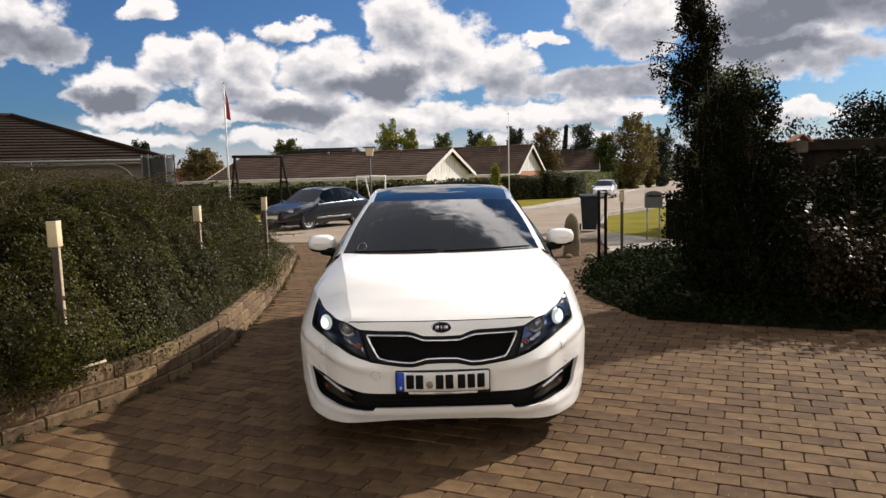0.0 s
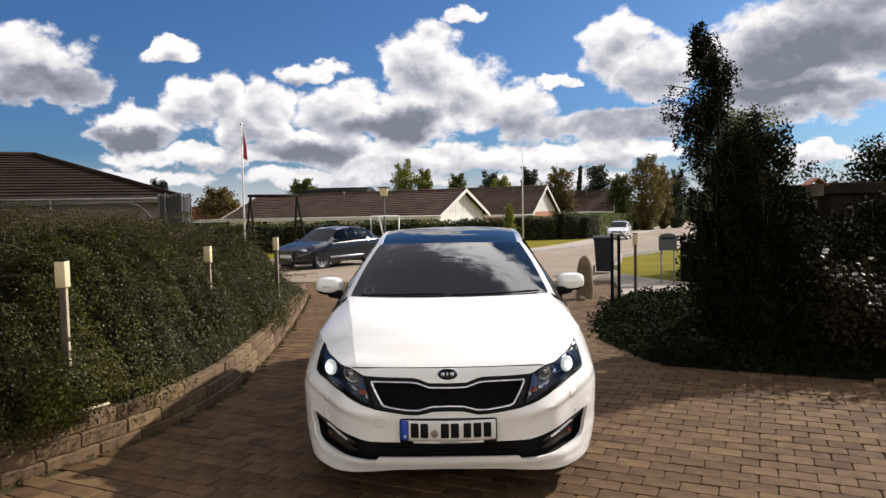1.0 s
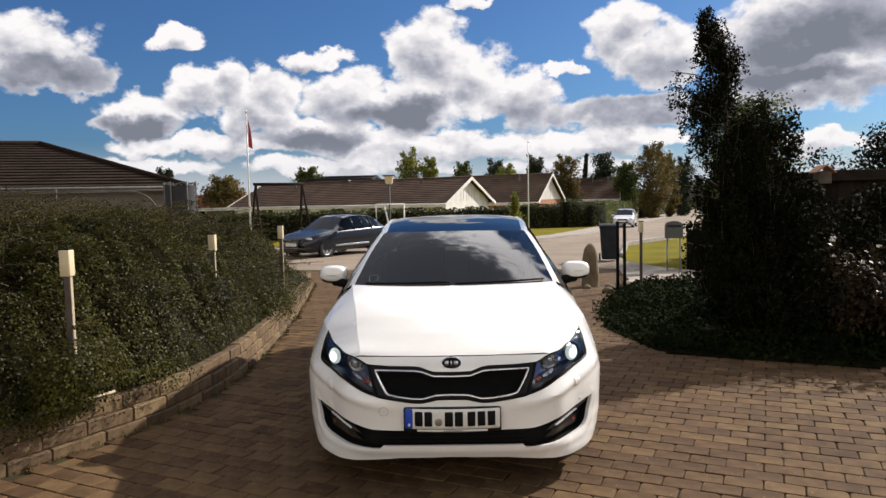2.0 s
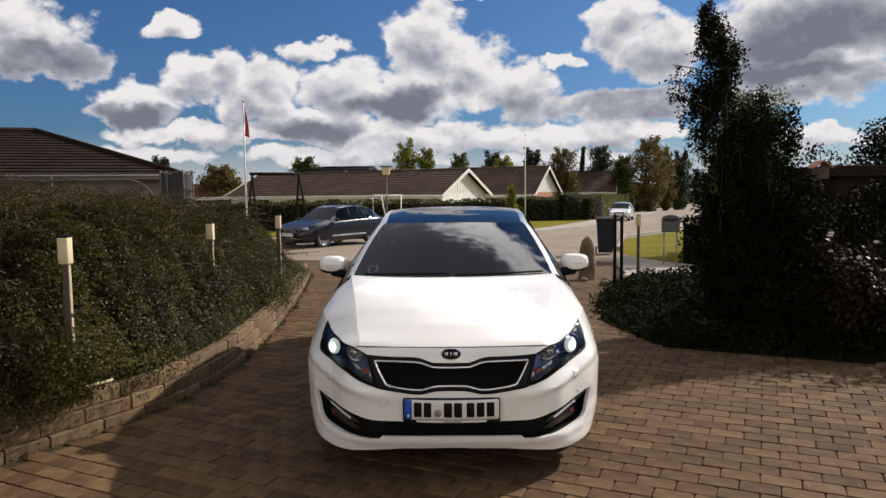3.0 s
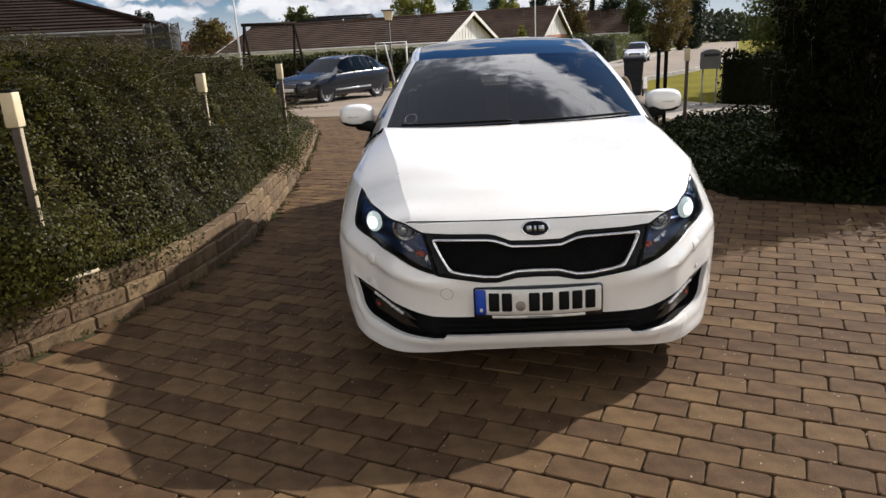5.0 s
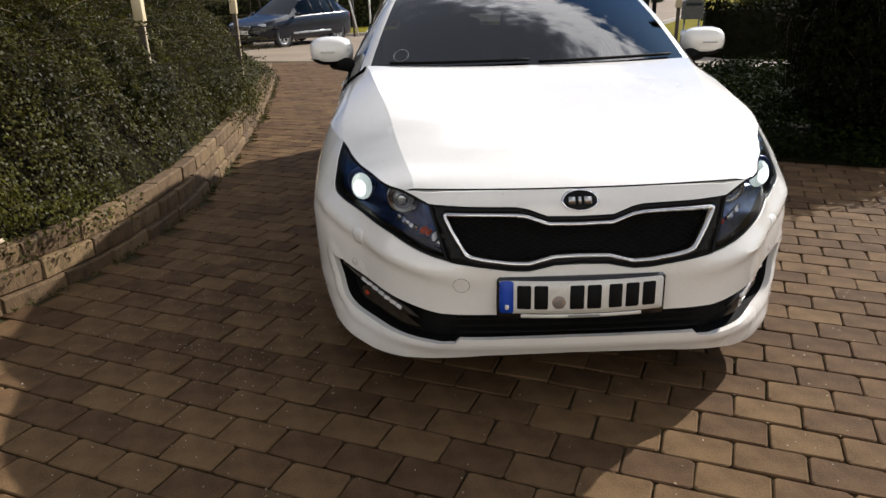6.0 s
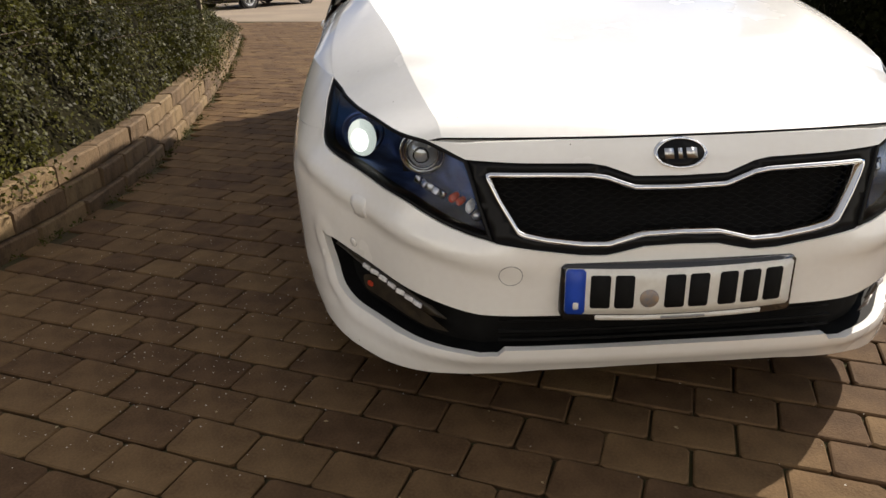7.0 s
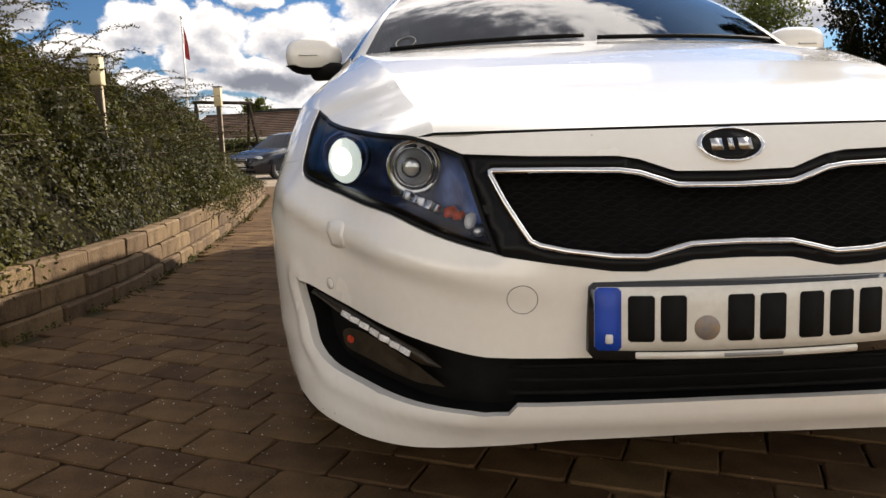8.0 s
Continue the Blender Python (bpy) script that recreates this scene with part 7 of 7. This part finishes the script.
# ---- hedges and trees beyond the road ----
hedge("garden_hedge", "long dark clipped hedge before the bungalow", (-34, 33.0), (3.0, 38.0), 1.5, 1.0, HEDGE_LEAF, 41, 0.17, 80)
hedge("garden_hedge", "rounded dark hedge block beside the road", (4.6, 51.0), (7.6, 51.6), 1.7, 1.6, HEDGE_LEAF, 42, 0.13, 110)
hedge("garden_hedge", "tall rounded dark hedge block", (7.9, 51.5), (9.4, 52.2), 2.0, 1.6, HEDGE_LEAF, 43, 0.13, 110)
hedge("garden_hedge", "dark hedge block beside the road", (9.6, 52.0), (11.0, 53.5), 1.75, 1.6, HEDGE_LEAF, 44, 0.13, 110)
hedge("garden_hedge", "pale green clipped hedge along the road", (11.3, 55.0), (21.3, 84.0), 1.85, 1.1, HEDGE_PALE, 45, 0.15, 130)
hedge("garden_hedge", "brownish clipped hedge along the road", (22.6, 87.0), (33.0, 116.0), 2.0, 1.1, HEDGE_LEAF, 46, 0.18, 90)
hedge("garden_hedge", "far clipped hedge along the road", (34.0, 119.0), (46, 152), 2.0, 1.2, HEDGE_PALE, 47, 0.25, 26)
FAR = [
    # x, y, height, spread, kind, leaf
    (-15.4, 66.5, 6.4, 1.4, 0, 0.32), (-6.2, 80.5, 9.0, 1.9, 3, 0.32), (-4.1, 80.5, 8.1, 1.2, 3, 0.32), (-0.2, 80.5, 7.4, 1.4, 0, 0.32), (4.0, 82.5, 7.8, 1.6, 4, 0.32), (5.0, 76.5, 6.7, 1.3, 3, 0.32), (9.2, 86.5, 8.5, 1.2, 4, 0.32), (12.4, 82.5, 8.1, 1.8, 1, 0.32), (15.2, 86.5, 8.8, 0.6, 5, 0.32), (17.9, 86.5, 9.0, 1.6, 4, 0.32), (20.0, 82.5, 7.2, 1.7, 0, 0.32), (22.7, 80.5, 9.4, 2.0, 1, 0.32), (27.0, 88.5, 8.7, 1.5, 1, 0.32), (30.4, 94.5, 8.2, 1.6, 4, 0.32), (-21.4, 58.5, 5.1, 1.9, 1, 0.32), (-19.0, 40.5, 4.8, 0.6, 4, 0.2),
]
KINDS = [("broadleaf_tree", "far green broadleaf tree", GREEN_FAR, "round"), ("broadleaf_tree", "far olive-brown autumn tree", OLIVE_FAR, "round"), None, ("broadleaf_tree", "far bright yellow-green tree", LIME_FAR, "round"), ("conifer_tree", "far dark rounded conifer", PINE_FAR, "column"), ("spruce_tree", "far slim dark spruce", PINE_FAR, "cone")]
for k, (x, y, h, w, kind, leaf) in enumerate(FAR):
    nm, lb, m, shp = KINDS[kind]
    tree(nm, lb, (x, y, lie(y) - 0.1), h, w, m, 100 + k, 0.16, 7500, leaf * 0.8, 0.06, 0.0, shp, 48)
tree("golden_conifer", "small yellow-green conifer before the hedge", (2.93, 35.2, lie(35) - 0.1), 2.54, 0.62, LIME_FAR, 150, 0.05, 2600, 0.12, 0.06, 0.0, "cone", 34)
tree("garden_tree", "dark broad tree behind the garage", (17.5, 24, lie(24) - 0.1), 4.6, 2.4, SHADE_LEAF, 151, 0.14, 9000, 0.15, 0.3, 0.0, "round", 40)
tree("garden_tree", "olive-green broad tree on the lawn beyond the birch", (8.0, 16.4, lie(16.4) - 0.05), 4.7, 1.15, GREEN_FAR, 153, 0.1, 14000, 0.09, 0.22, 0.0, "round", 60)
tree("young_tree", "thin young tree with sparse leaves", (13.2, 22, lie(22) - 0.1), 3.7, 0.8, SHADE_LEAF, 152, 0.05, 700, 0.12, 0.35, 0.0, "column", 26)
far_wood = thing("far_wood", "distant band of trees along the horizon", "trees", kind="stuff")
rng = np.random.default_rng(77)
wx = rng.uniform(-190, 230, 42000)
wy = 185 + 30 * rng.random(42000)
wh = 6.5 + 1.8 * np.sin(wx * 0.11) + 1.6 * np.sin(wx * 0.043 + 1) + 1.0 * np.sin(wx * 0.31)
wz = -0.0165 * (wy - 4) + wh * rng.random(42000) ** 0.8
leaves("wood_leaves", np.c_[wx, wy, wz], np.tile((0, -1.0, 0.5), (42000, 1)), 1.3, PINE_FAR, far_wood, 0.7, 0.6, 78)

# ---- the wall's blocks and the drive's pavers ----
def worn_block(w, d, h, chip, seed, name, material):
    """A block of size w, d, h standing on its base, with rounded, uneven arrises."""
    rng = random.Random(seed)
    bm = box_bm(-w / 2, w / 2, -d / 2, d / 2, 0, h)
    bmesh.ops.bevel(bm, geom=[e for e in bm.edges ], offset=chip, segments=1, affect="EDGES")
    for v in bm.verts:
        v.co += Vector((rng.uniform(-1, 1), rng.uniform(-1, 1), rng.uniform(-1, 1))) * chip * 0.5
    return mesh_of(name, bm, material, False)


wall_root = tagged(new("wall_low"), "low curved retaining wall of split concrete blocks", "wall", kind="structure")
block_meshes = [worn_block(1.0, 0.15, 0.098, 0.009, 50 + i, "block", BLOCK) for i in range(6)]
brng = random.Random(12)
for course in range(3):
    s = 0.1 + 0.13 * course
    while s < WALL_S[-1] - 0.3:
        L = brng.uniform(0.26, 0.4)
        p, t = wall_at(s + L / 2)
        nrm = Vector((-t.y, t.x))
        back = 0.075 + 0.022 * course + brng.uniform(-0.006, 0.006)
        ob = new("block", block_meshes[brng.randrange(6)])
        ob.parent = wall_root
        z = fall(p.y) + 0.1 * course - 0.03
        ob.matrix_basis = Matrix.Translation((p.x + nrm.x * back, p.y + nrm.y * back, z)) @ pose(0, 0, 0, 0, 0, math.degrees(math.atan2(t.y, t.x)) + brng.uniform(-1.2, 1.2)) @ Matrix.Diagonal((L - 0.008, 1, 1, 1))
        s += L

# pavers in stretcher bond, turned against the car
ANGLE, PW, PH, GAP = radians(-23.45), 0.2066, 0.1377, 0.0058
paver_meshes = []
for i in range(8):
    prng = random.Random(200 + i)
    w, h, c = (PW - GAP) / 2, (PH - GAP) / 2, 0.010
    bm = bmesh.new()
    low = [(-w, -h + c), (-w + c, -h), (w - c, -h), (w, -h + c), (w, h - c), (w - c, h), (-w + c, h), (-w, h - c)]
    j = [(x + prng.uniform(-1, 1) * 0.003, y + prng.uniform(-1, 1) * 0.003) for x, y in low]
    r0 = [bm.verts.new((x, y, -0.03)) for x, y in j]
    r1 = [bm.verts.new((x, y, -0.0038)) for x, y in j]
    r2 = [bm.verts.new((x * 0.955, y * 0.93, prng.uniform(-0.001, 0.0008))) for x, y in j]
    for a, b in ((r0, r1), (r1, r2)):
        for k in range(8):
            bm.faces.new((a[k], a[(k + 1) % 8], b[(k + 1) % 8], b[k]))
    bm.faces.new(r2)
    paver_meshes.append(mesh_of("paver", bm, PAVER, False))
paving = tagged(new("paving"), "brown-grey concrete block paving in stretcher bond", "paving", kind="structure")
ca, sa = math.cos(ANGLE), math.sin(ANGLE)
near, rest = [], []
prng = random.Random(5)
cells = []
for row in range(-130, 130):
    for col in range(-80, 80):
        u = (col + 0.5 * (row % 2)) * PW + 0.138
        v = row * PH - 0.065
        cells.append((0.419 + u * ca - v * sa, -0.2 + u * sa + v * ca))
ok = inside(np.array(cells), DRIVE)
wall_gap = np.array([behind_wall(x, y) if x < -1.5 and y < 11 else -1 for x, y in cells])
for (x, y), k, wg in zip(cells, ok, wall_gap):
    if not k or wg > -0.02 or y > 13.3 - 0.115 * x:
        continue
    d = math.hypot(x + 0.55, (y + 0.15) * 1.15)
    m = Matrix.Translation((x, y, fall(y) + prng.uniform(-0.0018, 0.0018))) @ pose(0, 0, 0, prng.uniform(-0.4, 0.4), prng.uniform(-0.4, 0.4), math.degrees(ANGLE) + prng.uniform(-0.7, 0.7))
    (near if -2.1 < x < 1.9 and -0.95 < y < 1.05 else rest).append((d, m))
near.sort(key=lambda q: q[0])
for _, m in near[:300]:
    ob = new("paver", paver_meshes[prng.randrange(8)])
    ob.parent, ob.matrix_basis = paving, m
data = []
for me in paver_meshes:
    co = np.empty(len(me.vertices) * 3)
    me.vertices.foreach_get("co", co)
    data.append((co.reshape(-1, 3), [tuple(p.vertices) for p in me.polygons]))
verts, faces, n0 = [], [], 0
for _, m in near[300:] + rest:
    co, fs = data[prng.randrange(8)]
    mm = np.array(m)
    verts.append(co @ mm[:3, :3].T + mm[:3, 3])
    faces += [tuple(i + n0 for i in f) for f in fs]
    n0 += len(co)
me = bpy.data.meshes.new("paver_field")
me.from_pydata(np.concatenate(verts).tolist(), [], faces)
me.materials.append(PAVER_REST)
field = new("paver_field", me)
field.parent = paving
tagged(field, kind="stuff")

# small litter on the blocks: fallen leaves and pale grit
lrng = np.random.default_rng(17)
gx, gy = lrng.uniform(-2.2, 3.2, 460), lrng.uniform(-2.2, 3.0, 460)
litter = thing("leaf_litter", "fallen birch leaves and pale grit on the paving", "litter", kind="stuff")
leaves("litter_leaves", np.c_[gx, gy, np.full(460, 0.006)], np.tile((0, 0, 1.0), (460, 1)), 0.011, mat("dry_leaf", (0.3, 0.24, 0.14), 0.7, col2=(0.2, 0.14, 0.07), scale=30), litter, 0.6, 0.12, 19)
gx, gy = lrng.uniform(-2.2, 3.0, 700), lrng.uniform(-1.6, 2.4, 700)
for cx, cy, spread in ((-1.5, 0.6, 0.3), (-1.25, 0.25, 0.25), (-1.6, 1.3, 0.3), (-1.1, 0.9, 0.3), (1.5, -0.3, 0.4)):
    gx, gy = np.r_[gx, lrng.normal(cx, spread, 150)], np.r_[gy, lrng.normal(cy, spread, 150)]
leaves("grit", np.c_[gx, gy, np.full(len(gx), 0.004)], np.tile((0, 0, 1.0), (len(gx), 1)), 0.0048, mat("pale_grit", (0.5, 0.47, 0.42), 0.8, col2=(0.35, 0.32, 0.28), scale=60), litter, 0.8, 0.3, 20)
# low moss and weeds along the wall's foot and in some joints
mp, mn = [], []
for i in range(260):
    q, t = wall_at(lrng.uniform(1.0, WALL_S[-1] - 0.4))
    c = (q.x + t.y * lrng.uniform(0.0, 0.05), q.y - t.x * lrng.uniform(0.0, 0.05))
    for j in range(int(lrng.uniform(6, 22))):
        mp.append((c[0] + lrng.normal(0, 0.018), c[1] + lrng.normal(0, 0.018), fall(c[1]) + abs(lrng.normal(0, 0.012)))), mn.append((0, -0.3, 1.0))
leaves("moss", mp, mn, 0.014, foliage("moss_and_weeds", (0.03, 0.035, 0.008), (0.06, 0.06, 0.012), 0.8, 3.0, 0.4, 0.2, 0.1), litter, 0.5, 0.8, 21)
